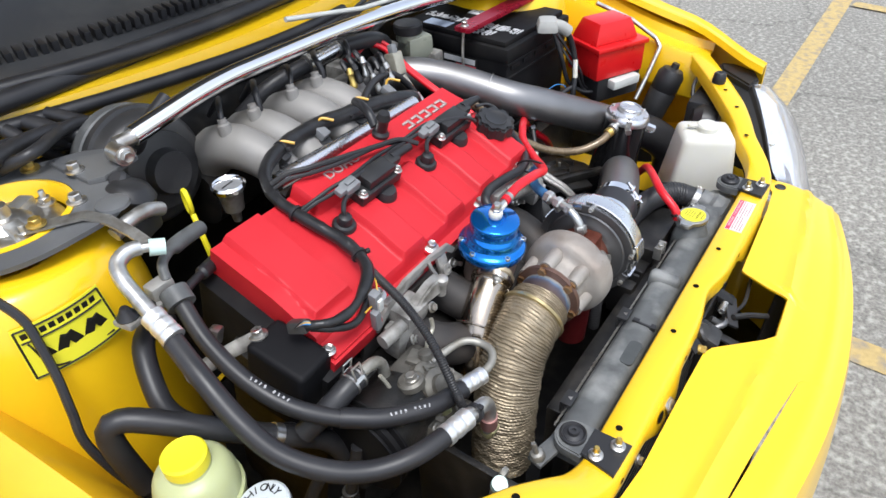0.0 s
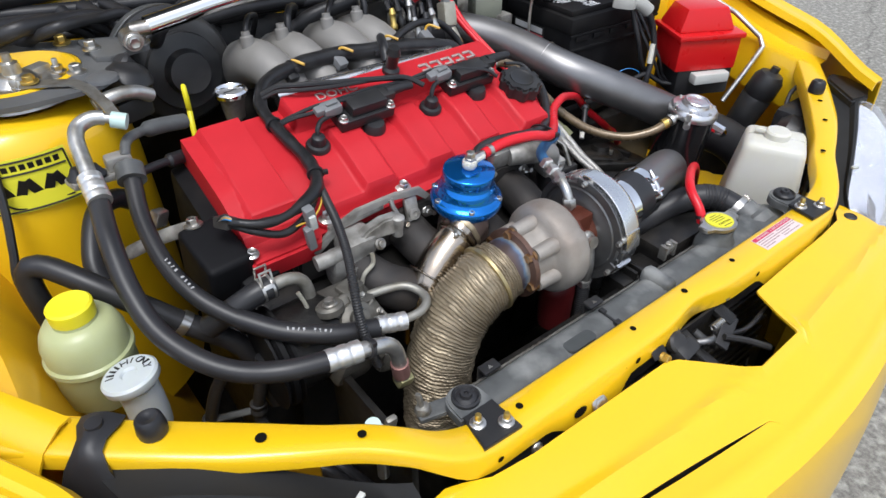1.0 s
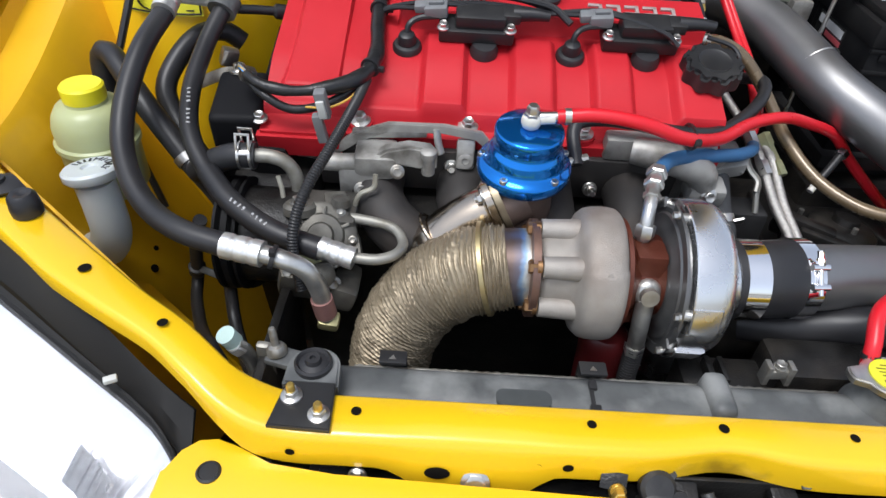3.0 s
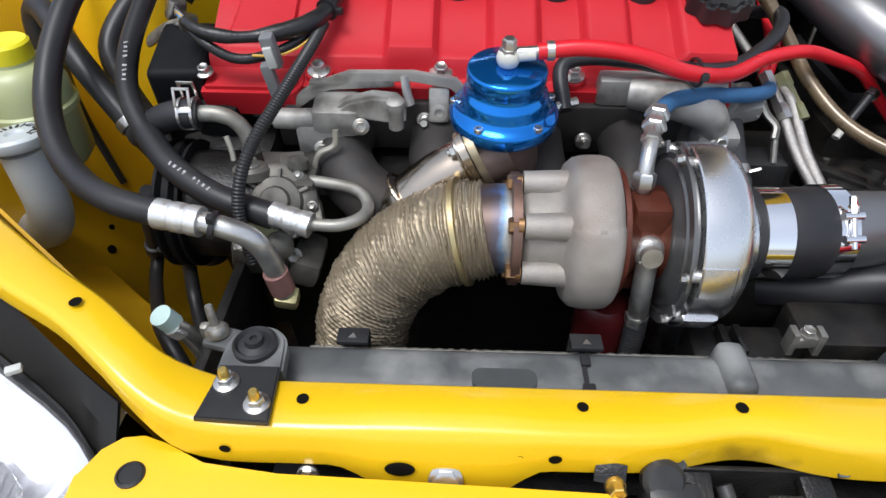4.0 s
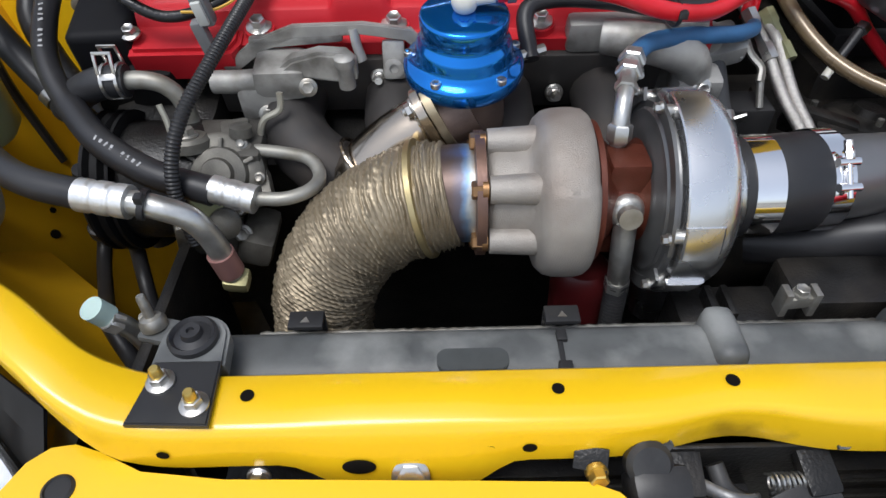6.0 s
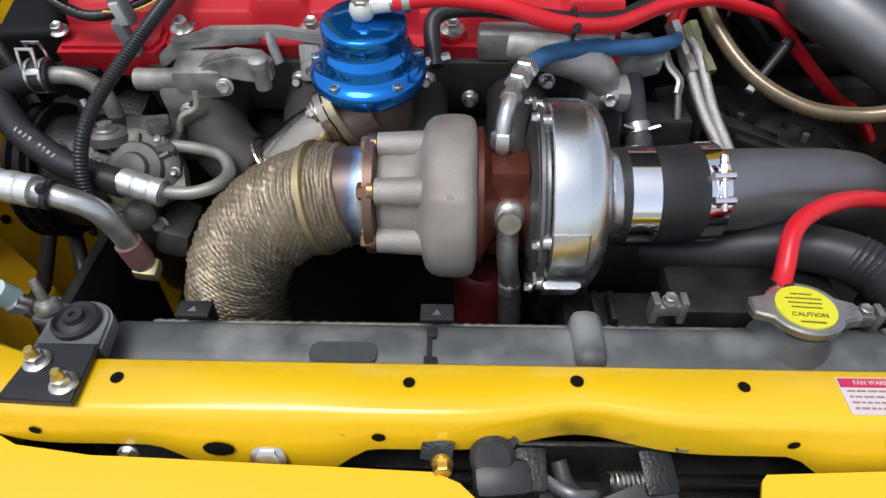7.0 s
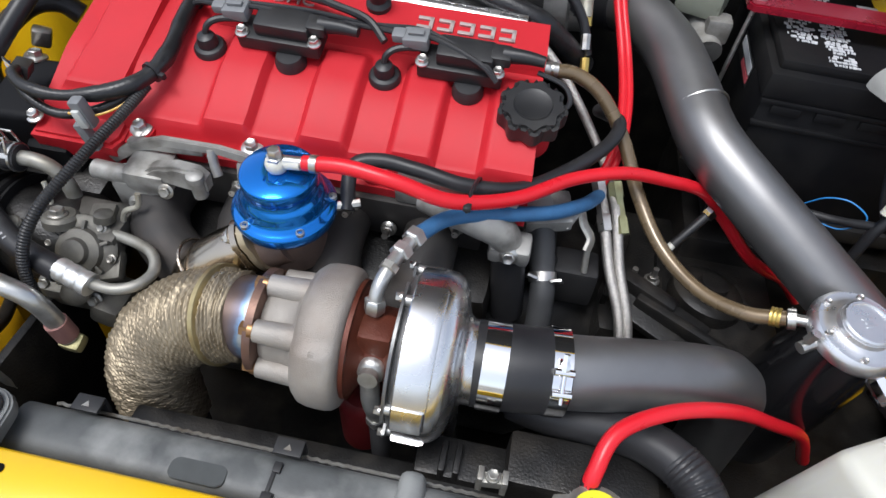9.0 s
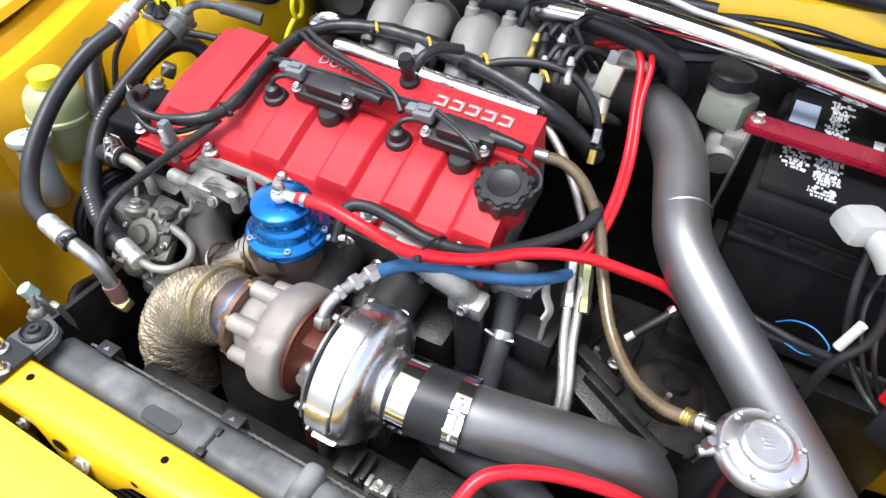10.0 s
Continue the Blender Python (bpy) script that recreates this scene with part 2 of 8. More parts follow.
CREAM_STEEL = mat("pale_dirty_zinc", (0.42, 0.40, 0.33), 0.45, 0.5, var=0.2, scale=90, bump=0.15, dirt=(0.15, 0.12, 0.08), dirt_amount=0.6)
MINT = mat("pale_mint_plastic", (0.50, 0.66, 0.62), 0.4, var=0.08, scale=60, bump=0.05, dirt=(0.36, 0.46, 0.43), dirt_amount=0.5)
RED_HOSE = mat("red_silicone_hose", (0.62, 0.012, 0.022), 0.32, var=0.08, scale=40, bump=0.05)
BLUE_HOSE = mat("blue_braided_hose", (0.035, 0.12, 0.26), 0.55, var=0.3, scale=90, fine=1800, bump=0.4)
BRAID = mat("steel_braid", (0.45, 0.43, 0.40), 0.35, 0.85, var=0.35, scale=300, fine=1500, bump=0.8, dist=0.0008)
AMBER = mat("aged_clear_hose", (0.165, 0.118, 0.066), 0.28, 0.3, var=0.3, scale=40, bump=0.08, coat=0.5)
WHITE_PLASTIC = mat("cloudy_white_plastic", (0.58, 0.57, 0.51), 0.4, var=0.08, scale=14, bump=0.05, sss=0.3, dirt=(0.5, 0.47, 0.36), dirt_amount=0.4)
GREEN_PLASTIC = mat("yellowed_translucent_plastic", (0.42, 0.45, 0.24), 0.35, var=0.10, scale=12, bump=0.05, sss=0.4)
FROSTED = mat("frosted_pale_plastic", (0.52, 0.56, 0.57), 0.35, var=0.08, scale=20, bump=0.05, sss=0.3)
YELLOW_CAP = mat("yellow_plastic", (0.82, 0.72, 0.02), 0.38, var=0.06, scale=30, bump=0.04)
RED_PLASTIC = mat("glossy_red_plastic", (0.55, 0.008, 0.010), 0.3, var=0.06, scale=20, bump=0.03)
RED_ANOD = mat("red_anodised_bar", (0.35, 0.012, 0.035), 0.28, 0.6, var=0.1, scale=25, bump=0.04)
RED_DARK = mat("dark_red_paint", (0.085, 0.009, 0.010), 0.4, var=0.3, scale=20)
GREY_PLASTIC = mat("grey_connector_plastic", (0.17, 0.175, 0.18), 0.45, var=0.15, scale=60)
PALE_PLASTIC = mat("pale_grey_plastic", (0.52, 0.53, 0.50), 0.45, var=0.1, scale=40)
LETTER = mat("bare_metal_lettering", (0.44, 0.36, 0.34), 0.5, 0.3, var=0.2, scale=120)
INK = mat("black_ink", (0.012, 0.012, 0.012), 0.5, var=0.1, bump=0)
STICKER = mat("yellow_green_sticker", (0.70, 0.66, 0.03), 0.4, var=0.06, scale=15, bump=0.02)
PAPER = mat("pale_pink_label", (0.66, 0.56, 0.54), 0.5, var=0.05, bump=0.02)
LABEL_RED = mat("red_label_ink", (0.55, 0.10, 0.12), 0.5, var=0.05, bump=0.0)
CRIMSON = mat("crimson_label_ink", (0.50, 0.025, 0.085), 0.5, var=0.1, bump=0.0)
FADED_PRINT = mat("faded_grey_pink_print", (0.30, 0.19, 0.19), 0.5, var=0.4, scale=300, bump=0.0)
WHITE_INK = mat("white_ink", (0.34, 0.34, 0.34), 0.5, var=0.7, scale=300, bump=0.0)
TAPE = mat("black_loom_tape", (0.014, 0.014, 0.015), 0.33, var=0.4, scale=90, fine=350, bump=0.5, dist=0.0008, dirt=(0.05, 0.05, 0.05), dirt_amount=0.3)
BRUSHED = mat("brushed_aluminium", (0.72, 0.72, 0.73), 0.3, 0.95, var=0.1, scale=60, bump=0.08)
LABEL_WHITE = mat("white_battery_label", (0.55, 0.56, 0.57), 0.5, var=0.15, scale=80, bump=0.0)
BLUE_WIRE = mat("blue_wire", (0.03, 0.22, 0.55), 0.4, bump=0)
YELLOW_WIRE = mat("yellow_wire", (0.65, 0.38, 0.05), 0.4, bump=0)

XC = -0.015  # the car's middle line


def mirrored(x):
    return 2 * XC - x


# ---- ground ----
def asphalt():
    m = mat("asphalt", (0.225, 0.214, 0.187), 0.85, var=0.95, scale=95, fine=300, bump=1.0, dist=0.005, dirt=(0.50, 0.48, 0.42), dirt_amount=0.8)
    n, ln = m.node_tree.nodes, m.node_tree.links
    p = n["Principled BSDF"]
    co = [k for k in n if k.type == "TEX_COORD"][0].outputs["Object"]

    def node(kind, **ins):
        k = n.new(kind)
        for q, v in ins.items():
            k.inputs[q].default_value = v
        return k

    # wandering cracks, and broad darker patches
    warp = node("ShaderNodeTexNoise", Scale=2.2, Detail=5.0)
    ln.new(co, warp.inputs["Vector"])
    add = n.new("ShaderNodeMixRGB")
    add.blend_type = "LINEAR_LIGHT"
    add.inputs["Fac"].default_value = 0.25
    ln.new(co, add.inputs["Color1"])
    ln.new(warp.outputs["Color"], add.inputs["Color2"])
    v = node("ShaderNodeTexVoronoi", Scale=0.55)
    v.feature = "DISTANCE_TO_EDGE"
    ln.new(add.outputs["Color"], v.inputs["Vector"])
    crack = n.new("ShaderNodeMapRange")
    crack.inputs["From Min"].default_value, crack.inputs["From Max"].default_value = 0.0015, 0.006
    crack.inputs["To Min"].default_value = 0.72
    ln.new(v.outputs["Distance"], crack.inputs["Value"])
    broad = node("ShaderNodeTexNoise", Scale=0.9, Detail=6.0)
    ln.new(co, broad.inputs["Vector"])
    tone = n.new("ShaderNodeMapRange")
    tone.inputs["To Min"].default_value, tone.inputs["To Max"].default_value = 0.72, 1.28
    ln.new(broad.outputs["Fac"], tone.inputs["Value"])
    mul = n.new("ShaderNodeMath")
    mul.operation = "MULTIPLY"
    ln.new(crack.outputs["Result"], mul.inputs[0])
    ln.new(tone.outputs["Result"], mul.inputs[1])
    over = n.new("ShaderNodeVectorMath")
    over.operation = "SCALE"
    ln.new(p.inputs["Base Color"].links[0].from_socket, over.inputs[0])
    ln.new(mul.outputs[0], over.inputs["Scale"])
    ln.new(over.outputs["Vector"], p.inputs["Base Color"])
    return m


ASPHALT = asphalt()
g = bmesh.new()
bmesh.ops.create_grid(g, x_segments=40, y_segments=40, size=150)
ground = part("ground", g, ASPHALT, None, smooth=False)
tagged(ground, "worn grey asphalt of a parking lot", "asphalt", kind="structure")
LINE_PAINT = mat("worn_yellow_line_paint", (0.46, 0.34, 0.14), 0.8, var=0.3, scale=60, fine=700, bump=0.6, dirt=(0.2, 0.19, 0.18), dirt_amount=0.8, dist=0.003)


def stripe(a, b, width):
    a, b = Vector(a), Vector(b)
    side = (b - a).normalized().cross(Vector((0, 0, 1))) * width / 2
    bm = bmesh.new()
    n = 12
    for k in range(n):
        p, q = a.lerp(b, k / n), a.lerp(b, (k + 1) / n)
        bm.faces.new([bm.verts.new(v) for v in (p - side, q - side, q + side, p + side)])
    bmesh.ops.remove_doubles(bm, verts=bm.verts[:], dist=1e-4)
    return bm


for a, b in (((2.0, 0.215, 0.004), (5.6, 0.18, 0.004)), ((3.9, 0.13, 0.0085), (3.55, -1.6, 0.0085)), ((0.84, -0.30, 0.004), (0.70, -3.2, 0.004))):
    s = part("parking_line", stripe(a, b, 0.10), LINE_PAINT, None, smooth=False)
    tagged(s, "worn yellow painted parking line on the asphalt", "parking line", "parking lines", "structure")

# ---- car body ----
body = thing("car_body", (XC, 0.35, 0.30), "glossy yellow painted car front with its bonnet open", "car body")

# radiator support: a folded panel across the front, running into the side rails
rail_profile = [(-0.0185, -0.030), (-0.0185, -0.003), (-0.0155, 0.0), (0.0155, 0.0), (0.0205, -0.0022), (0.0235, -0.008), (0.0245, -0.034), (0.0215, -0.034), (0.0205, -0.009), (0.015, -0.005), (-0.0145, -0.005), (-0.0155, -0.030)]


def rail_path():
    """Middle of the panel's top from the left rail's end to the right one's, with the outward way."""
    half = [(0.0, -0.005, 0.72), (0.10, -0.005, 0.72), (0.20, -0.005, 0.72), (0.28, -0.005, 0.72), (0.325, -0.0045, 0.7205), (0.356, -0.001, 0.729), (0.381, 0.006, 0.7395), (0.402, 0.0195, 0.7470), (0.43, 0.0395, 0.754), (0.47, 0.062, 0.762), (0.51, 0.089, 0.769), (0.57, 0.131, 0.777), (0.63, 0.175, 0.784), (0.69, 0.222, 0.790)]
    left = [Vector((XC - a, b, c)) for a, b, c in reversed(half)]
    right = [Vector((XC + a, b, c)) for a, b, c in half[1:]]
    line = even(spline(left + right, 6), 0.010)
    out = []
    for i, p in enumerate(line):
        t = line[min(i + 1, len(line) - 1)] - line[max(i - 1, 0)]
        t.z = 0
        out.append((p, Vector((t.y, -t.x, 0)).normalized()))
    return out


def support_panel():
    bm = bmesh.new()
    rings = []
    for p, out in rail_path():
        d = abs(p.x - XC)
        # the front fold steps back over the bonnet catch and hangs lower beside it
        dip = math.exp(-((p.x - 0.002) / 0.042) ** 2)
        hang = smoothstep(-0.27, -0.22, p.x) * smoothstep(-0.125, -0.165, p.x) + smoothstep(0.13, 0.17, p.x) * smoothstep(0.30, 0.26, p.x)
        ring = []
        for a, u in rail_profile:
            if a > 0.005:
                a *= 1 - 0.42 * dip
            if u < -0.002 and a > 0.005:
                a += 0.007 * hang * smoothstep(0, -0.034, u)
                u = u * (1 + 0.65 * hang - 0.12 * dip)
            if a > 0:
                # the outer lip is shallow along the rails and drawn in at the bend
                a *= 1 - 0.42 * smoothstep(0.345, 0.395, d) * smoothstep(0.54, 0.44, d)
                u *= 1 - 0.45 * smoothstep(0.345, 0.40, d)
            ring.append(bm.verts.new(p + out * a + Vector((0, 0, u))))
        rings.append(ring)
    n = len(rail_profile)
    for a, b in zip(rings, rings[1:]):
        for k in range(n):
            bm.faces.new((a[k], a[(k + 1) % n], b[(k + 1) % n], b[k]))
    bm.faces.new(rings[0][::-1])
    bm.faces.new(rings[-1])
    return bm


def stained_paint():
    """The body paint with greasy rust round the bonnet catch."""
    m = YELLOW.copy()
    m.name = "yellow_paint_with_catch_grime"
    n, ln = m.node_tree.nodes, m.node_tree.links
    p = n["Principled BSDF"]
    co = [k for k in n if k.type == "TEX_COORD"][0].outputs["Object"]
    squeeze = n.new("ShaderNodeVectorMath")
    squeeze.operation = "MULTIPLY"
    squeeze.inputs[1].default_value = (0.6, 1.0, 1.0)
    ln.new(co, squeeze.inputs[0])
    far = n.new("ShaderNodeVectorMath")
    far.operation = "DISTANCE"
    far.inputs[1].default_value = (0.010, -0.378, 0.392)
    ln.new(squeeze.outputs["Vector"], far.inputs[0])
    grain = n.new("ShaderNodeTexNoise")
    grain.inputs["Scale"].default_value, grain.inputs["Detail"].default_value = 45.0, 6.0
    ln.new(co, grain.inputs["Vector"])
    edge = n.new("ShaderNodeMath")
    edge.operation = "MULTIPLY_ADD"
    edge.inputs[1].default_value = 0.045
    ln.new(grain.outputs["Fac"], edge.inputs[0])
    ln.new(far.outputs["Value"], edge.inputs[2])
    fac = n.new("ShaderNodeMapRange")
    fac.inputs["From Min"].default_value, fac.inputs["From Max"].default_value = 0.028, 0.046
    fac.inputs["To Min"].default_value, fac.inputs["To Max"].default_value = 0.55, 0.0
    ln.new(edge.outputs[0], fac.inputs["Value"])
    over = n.new("ShaderNodeMix")
    over.data_type = "RGBA"
    over.inputs["B"].default_value = (0.10, 0.055, 0.012, 1)
    ln.new(fac.outputs["Result"], over.inputs["Factor"])
    ln.new(p.inputs["Base Color"].links[0].from_socket, over.inputs["A"])
    ln.new(over.outputs["Result"], p.inputs["Base Color"])
    return m


part("radiator_support", support_panel(), stained_paint(), body, angle=50)


def inner_wing(side):
    """The inner wing and gutter from the rail back to the scuttle."""
    rows = []
    for j in range(25):
        y = 0.20 + j * 0.028
        z = 0.792 + 0.15 * smoothstep(0.15, 0.9, y)
        edge = 0.668 + 0.030 * smoothstep(0.25, 0.6, y)
        lean = 0.07 * smoothstep(0.15, 0.4, y)
        row = [(edge + 0.070, y, z + 0.012), (edge + 0.065, y, z + 0.012), (edge + 0.055, y, z + 0.008), (edge + 0.048, y, z - 0.008), (edge + 0.025, y, z - 0.010), (edge, y, z - 0.006), (edge - 0.008, y, z - 0.016), (edge - 0.018 - lean * 0.3, y, z - 0.10), (edge - 0.030 - lean * 0.7, y, z - 0.22), (edge - 0.06 - lean, y, z - 0.32), (edge - 0.12 - lean * 1.2, y, z - 0.50)]
        if side > 0:
            row = [(max(a, edge - 0.012) + 0.008, b, c) for a, b, c in row[:8]]
        rows.append([(XC + side * a, b, c) for a, b, c in row])
    return sheet(rows, 0.003)


# body yellow darkened for the left bay's shade, with some grime mixed in
SHADED_BAY_YELLOW = mat("grimy_shaded_yellow_bay_paint", (0.74, 0.41, 0.006), 0.36, var=0.15, scale=9, bump=0.05, coat=0.3, dirt=(0.30, 0.17, 0.02), dirt_amount=0.6, coat_rough=0.2)
part("inner_wing", inner_wing(-1), SHADED_BAY_YELLOW, body)
part("inner_wing", inner_wing(1), YELLOW, body)


def front_apron(side):
    """The steel below the rail between the radiator and the wheel arch."""
    rows = []
    for j in range(9):
        s = j / 8
        a = Vector((0.46, 0.085, 0.735)).lerp(Vector((0.665, 0.235, 0.775)), s)
        row = [a, a + Vector((0.0, 0.006, -0.06)), a + Vector((-0.005, 0.02, -0.15)), a + Vector((-0.02, 0.05, -0.19)), a + Vector((-0.035, 0.09, -0.22)), a + Vector((-0.04, 0.11, -0.45))]
        rows.append([(XC + side * v.x, v.y, v.z) for v in row])
    return sheet(rows, 0.003)


part("front_apron", front_apron(-1), SHADED_BAY_YELLOW, body)


def corner_gusset():
    """The folded steel where the left rail meets the wing, in front of the rubber flap."""
    rows = []
    for k in range(7):
        s = k / 6
        p = Vector((-0.652, 0.196, 0.791)).lerp(Vector((-0.700, 0.262, 0.806)), s)
        o = Vector((-0.78, -0.62, 0))
        rows.append([p + Vector((0, 0, -0.02)), p, p + o * 0.012 + Vector((0, 0, 0.003)), p + o * 0.035 + Vector((0, 0, -0.004)), p + o * 0.06 + Vector((0, 0, -0.03)), p + o * 0.085 + Vector((0, 0, -0.09)), p + o * 0.10 + Vector((0, 0, -0.18))])
    return sheet(rows, 0.003)


part("corner_gusset", corner_gusset(), YELLOW, body)
part("side_baffle", block((0.010, 0.17, 0.30), pose(-0.388, 0.130, 0.52), 0.003), DARK, body, "black baffle beside the radiator")


def strut_tower(side, cx, cy):
    prof = [(0.19, -0.45), (0.17, -0.25), (0.150, -0.09), (0.138, -0.03), (0.125, -0.008), (0.112, 0.0), (0.085, 0.0), (0.083, -0.02), (0.05, -0.02)]
    if side > 0:
        prof = [(min(r, 0.15), h) for r, h in prof]
    return lathe(prof, pose(cx, cy, 0.915, 0, -side * 6, 0), 48)


part("strut_tower", strut_tower(-1, -0.585, 0.655), YELLOW, body)
part("strut_tower", strut_tower(1, mirrored(-0.585), 0.655), YELLOW, body)


def bulkhead(x):
    """How far back the bulkhead stands: it bows forward in the middle."""
    return 0.79 + 0.32 * (x - XC) ** 2


def firewall():
    rows = []
    for k in range(25):
        x = -0.80 + k * 0.0655
        y = bulkhead(x)
        rows.append([(x, y, 0.2), (x, y, 0.60), (x, y - 0.01, 0.80), (x, y + 0.01, 0.90), (x, y + 0.03, 0.955), (x, y + 0.06, 0.962), (x, y + 0.10, 0.965)])
    return sheet(rows, 0.004)


part("firewall", firewall(), YELLOW, body)


def insulation():
    rows = []
    for k in range(21):
        x = -0.70 + k * 0.068
        y = bulkhead(x) - 0.022
        rows.append([(x, y, 0.25), (x, y, 0.60), (x, y - 0.01, 0.78), (x, y + 0.004, 0.875), (x, y + 0.014, 0.895)])
    return sheet(rows, 0.012)


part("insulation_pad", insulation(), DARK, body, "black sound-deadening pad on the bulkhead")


def wing(side):
    """The outer wing, from its gutter over the crown down to the sill line."""
    rows = []
    for j in range(30):
        y = 0.078 + j / 29 * 1.067
        top = 0.775 + 0.17 * smoothstep(-0.15, 0.95, y)
        c = 0.654 + 0.100 * smoothstep(0.05, 0.27, y) + 0.03 * smoothstep(0.3, 0.8, y)
        k = 0.4 + 0.6 * smoothstep(0.08, 0.30, y)
        rows.append([(XC + side * (c + (a - c) * (k if a > c else 1)), y, u) for a, u in ((c - 0.022, top - 0.004), (c - 0.016, top + 0.008), (c - 0.004, top + 0.010), (c + 0.006, top + 0.006), (c + 0.020, top + 0.010), (c + 0.036, top + 0.002), (c + 0.055, top - 0.035), (c + 0.07, top - 0.12), (c + 0.075, top - 0.3), (c + 0.06, 0.25))])
    return sheet(rows, 0.003)


part("wing", wing(-1), YELLOW, body)
part("wing", wing(1), YELLOW, body)

# ---- bonnet, unseen, added over the bay to block sky light ----
bonnet = thing("bonnet", (XC, 1.16, 1.03), "raised yellow bonnet with a black liner, unseen, added to shade the bay", "bonnet")
BN = pose(XC, 1.16, 1.03, -56, 0, 0)


def bonnet_skin(half, front, back, low, thick):
    """A gently crowned panel, hinged at its back edge and running forward."""
    rows = []
    for j in range(13):
        y = -back - (front - back) * j / 12
        w = half * (1 - 0.10 * (j / 12) ** 2)
        rows.append([BN @ Vector((w * k / 6, y, low + 0.03 * (1 - (k / 6) ** 2))) for k in range(-6, 7)])
    return sheet(rows, thick)


part("panel", bonnet_skin(0.68, 1.16, 0.10, 0.0, 0.004), YELLOW, bonnet)
part("liner", bonnet_skin(0.56, 1.06, 0.20, -0.020, 0.010), BLACK_PLASTIC, bonnet, "black liner under the added bonnet, blocking sky light")
for side in (-1, 1):
    part("hinge", sweep([(XC + side * 0.62, 1.20, 1.0), (XC + side * 0.62, 1.17, 1.05), (XC + side * 0.62, 1.10, 1.12)], 0.009, 10), YELLOW, bonnet)

# ---- bumper cover ----
bumper = thing("bumper_cover", (XC, -0.12, 0.25), "yellow painted plastic bumper cover, unclipped below the rail", "bumper", )


EDGE = [(-0.80, 0.10), (-0.52, 0.02), (-0.436, -0.075), (-0.428, -0.045), (-0.420, -0.027), (-0.409, -0.0175), (-0.395, -0.0155), (-0.378, -0.021), (-0.350, -0.034), (-0.30, -0.040), (-0.152, -0.0425), (-0.088, -0.0445), (-0.072, -0.051), (-0.004, -0.1155), (0.0, -0.1165), (0.084, -0.1135), (0.0875, -0.110), (0.110, -0.046), (0.114, -0.042), (0.30, -0.035), (0.355, -0.030), (0.375, -0.018), (0.398, -0.012), (0.415, -0.025), (0.425, -0.06), (0.50, 0.01), (0.80, 0.12)]


def bumper_edge(x):
    for (a, p), (b, q) in zip(EDGE, EDGE[1:]):
        if a <= x <= b:
            return p + (q - p) * (x - a) / (b - a)
    return EDGE[0][1]


def bumper_nose(x):
    d = abs(x - XC)
    return -0.238 + 0.085 * (d / 0.45) ** 2 + 0.50 * smoothstep(0.42, 0.80, d) ** 2


SLOT = (-0.335, -0.045)


def bumper_sheet():
    rows, slotted = [], []
    xs = sorted({round(XC + k * 0.0125, 4) for k in range(-62, 63)} | {a for a, _ in EDGE})
    for x in xs:
        d = abs(x - XC)
        e, n = bumper_edge(x), bumper_nose(x)
        z = 0.684 + 0.004 * smoothstep(0.1, 0.3, d) - 0.13 * smoothstep(0.412, 0.46, d)
        u = (x - SLOT[0]) / (SLOT[1] - SLOT[0])
        gap = 0.0031 * math.sin(math.pi * u) if 0 < u < 1 else 0.0
        mid = min(-0.151 - 0.13 * (x + 0.131), e - 0.02) if gap else n + 0.064
        ys = [e + (mid + gap - e) * k / 16 for k in range(17)] + [mid - gap + (n + 0.028 - mid + gap) * k / 8 for k in range(9)]
        row = []
        for k, y in enumerate(ys):
            flat = (y + 0.035) / (n + 0.028 + 0.035)
            # two soft creases that follow the nose
            crease = 0.006 * math.exp(-((flat - 0.46) / 0.045) ** 2) + 0.004 * math.exp(-((flat - 0.86) / 0.04) ** 2)
            # the slot's front lip lies lower, tucked under the back one
            sunk = 1.8 * gap * max(0.0, 1 - (k - 17) / 3) if k > 16 else 0.0
            row.append((x, y + (0.8 * gap if k == 17 else 0), z - 0.034 * max(flat, 0) ** 2 + crease - sunk))
        for k in range(1, 13):
            q = k / 12
            row.append((x, n + 0.028 - 0.028 * math.sin(q * math.pi * 0.6), z - 0.034 - 0.36 * q ** 1.3))
        rows.append(row)
        slotted.append(gap > 0)
    bm = bmesh.new()
    vs = [[bm.verts.new(p) for p in row] for row in rows]
    for i in range(len(vs) - 1):
        for k in range(len(vs[0]) - 1):
            # the narrow slot above the grille stays open
            if k == 16 and (slotted[i] or slotted[i + 1]):
                continue
            bm.faces.new((vs[i][k], vs[i][k + 1], vs[i + 1][k + 1], vs[i + 1][k]))
    bmesh.ops.remove_doubles(bm, verts=bm.verts[:], dist=1e-5)
    bmesh.ops.recalc_face_normals(bm, faces=bm.faces[:])
    bmesh.ops.solidify(bm, geom=bm.faces[:], thickness=0.003)
    return bm


part("skin", bumper_sheet(), YELLOW, bumper)
for x, y in ((-0.394, -0.044), (0.380, -0.038)):
    part("push_rivet", lathe([(0.0095, 0), (0.0095, 0.003), (0.0078, 0.0042), (0.0070, 0.0030), (0, 0.0034)], pose(x, y, 0.6885), 24), BLACK_PLASTIC, bumper)

# ---- headlights ----
REFLECTOR = mat("satin_reflector", (0.86, 0.87, 0.90), 0.22, 0.8, var=0.05, scale=60, fine=200, bump=0.3)
FLUTED = mat("shaded_mirror_flutes", (0.42, 0.43, 0.45), 0.22, 0.9, var=0.3, scale=80, bump=0.1)
LAMP_BLACK = mat("matt_black_lamp_frame", (0.008, 0.008, 0.008), 0.75, var=0.3, scale=25, bump=0.1)
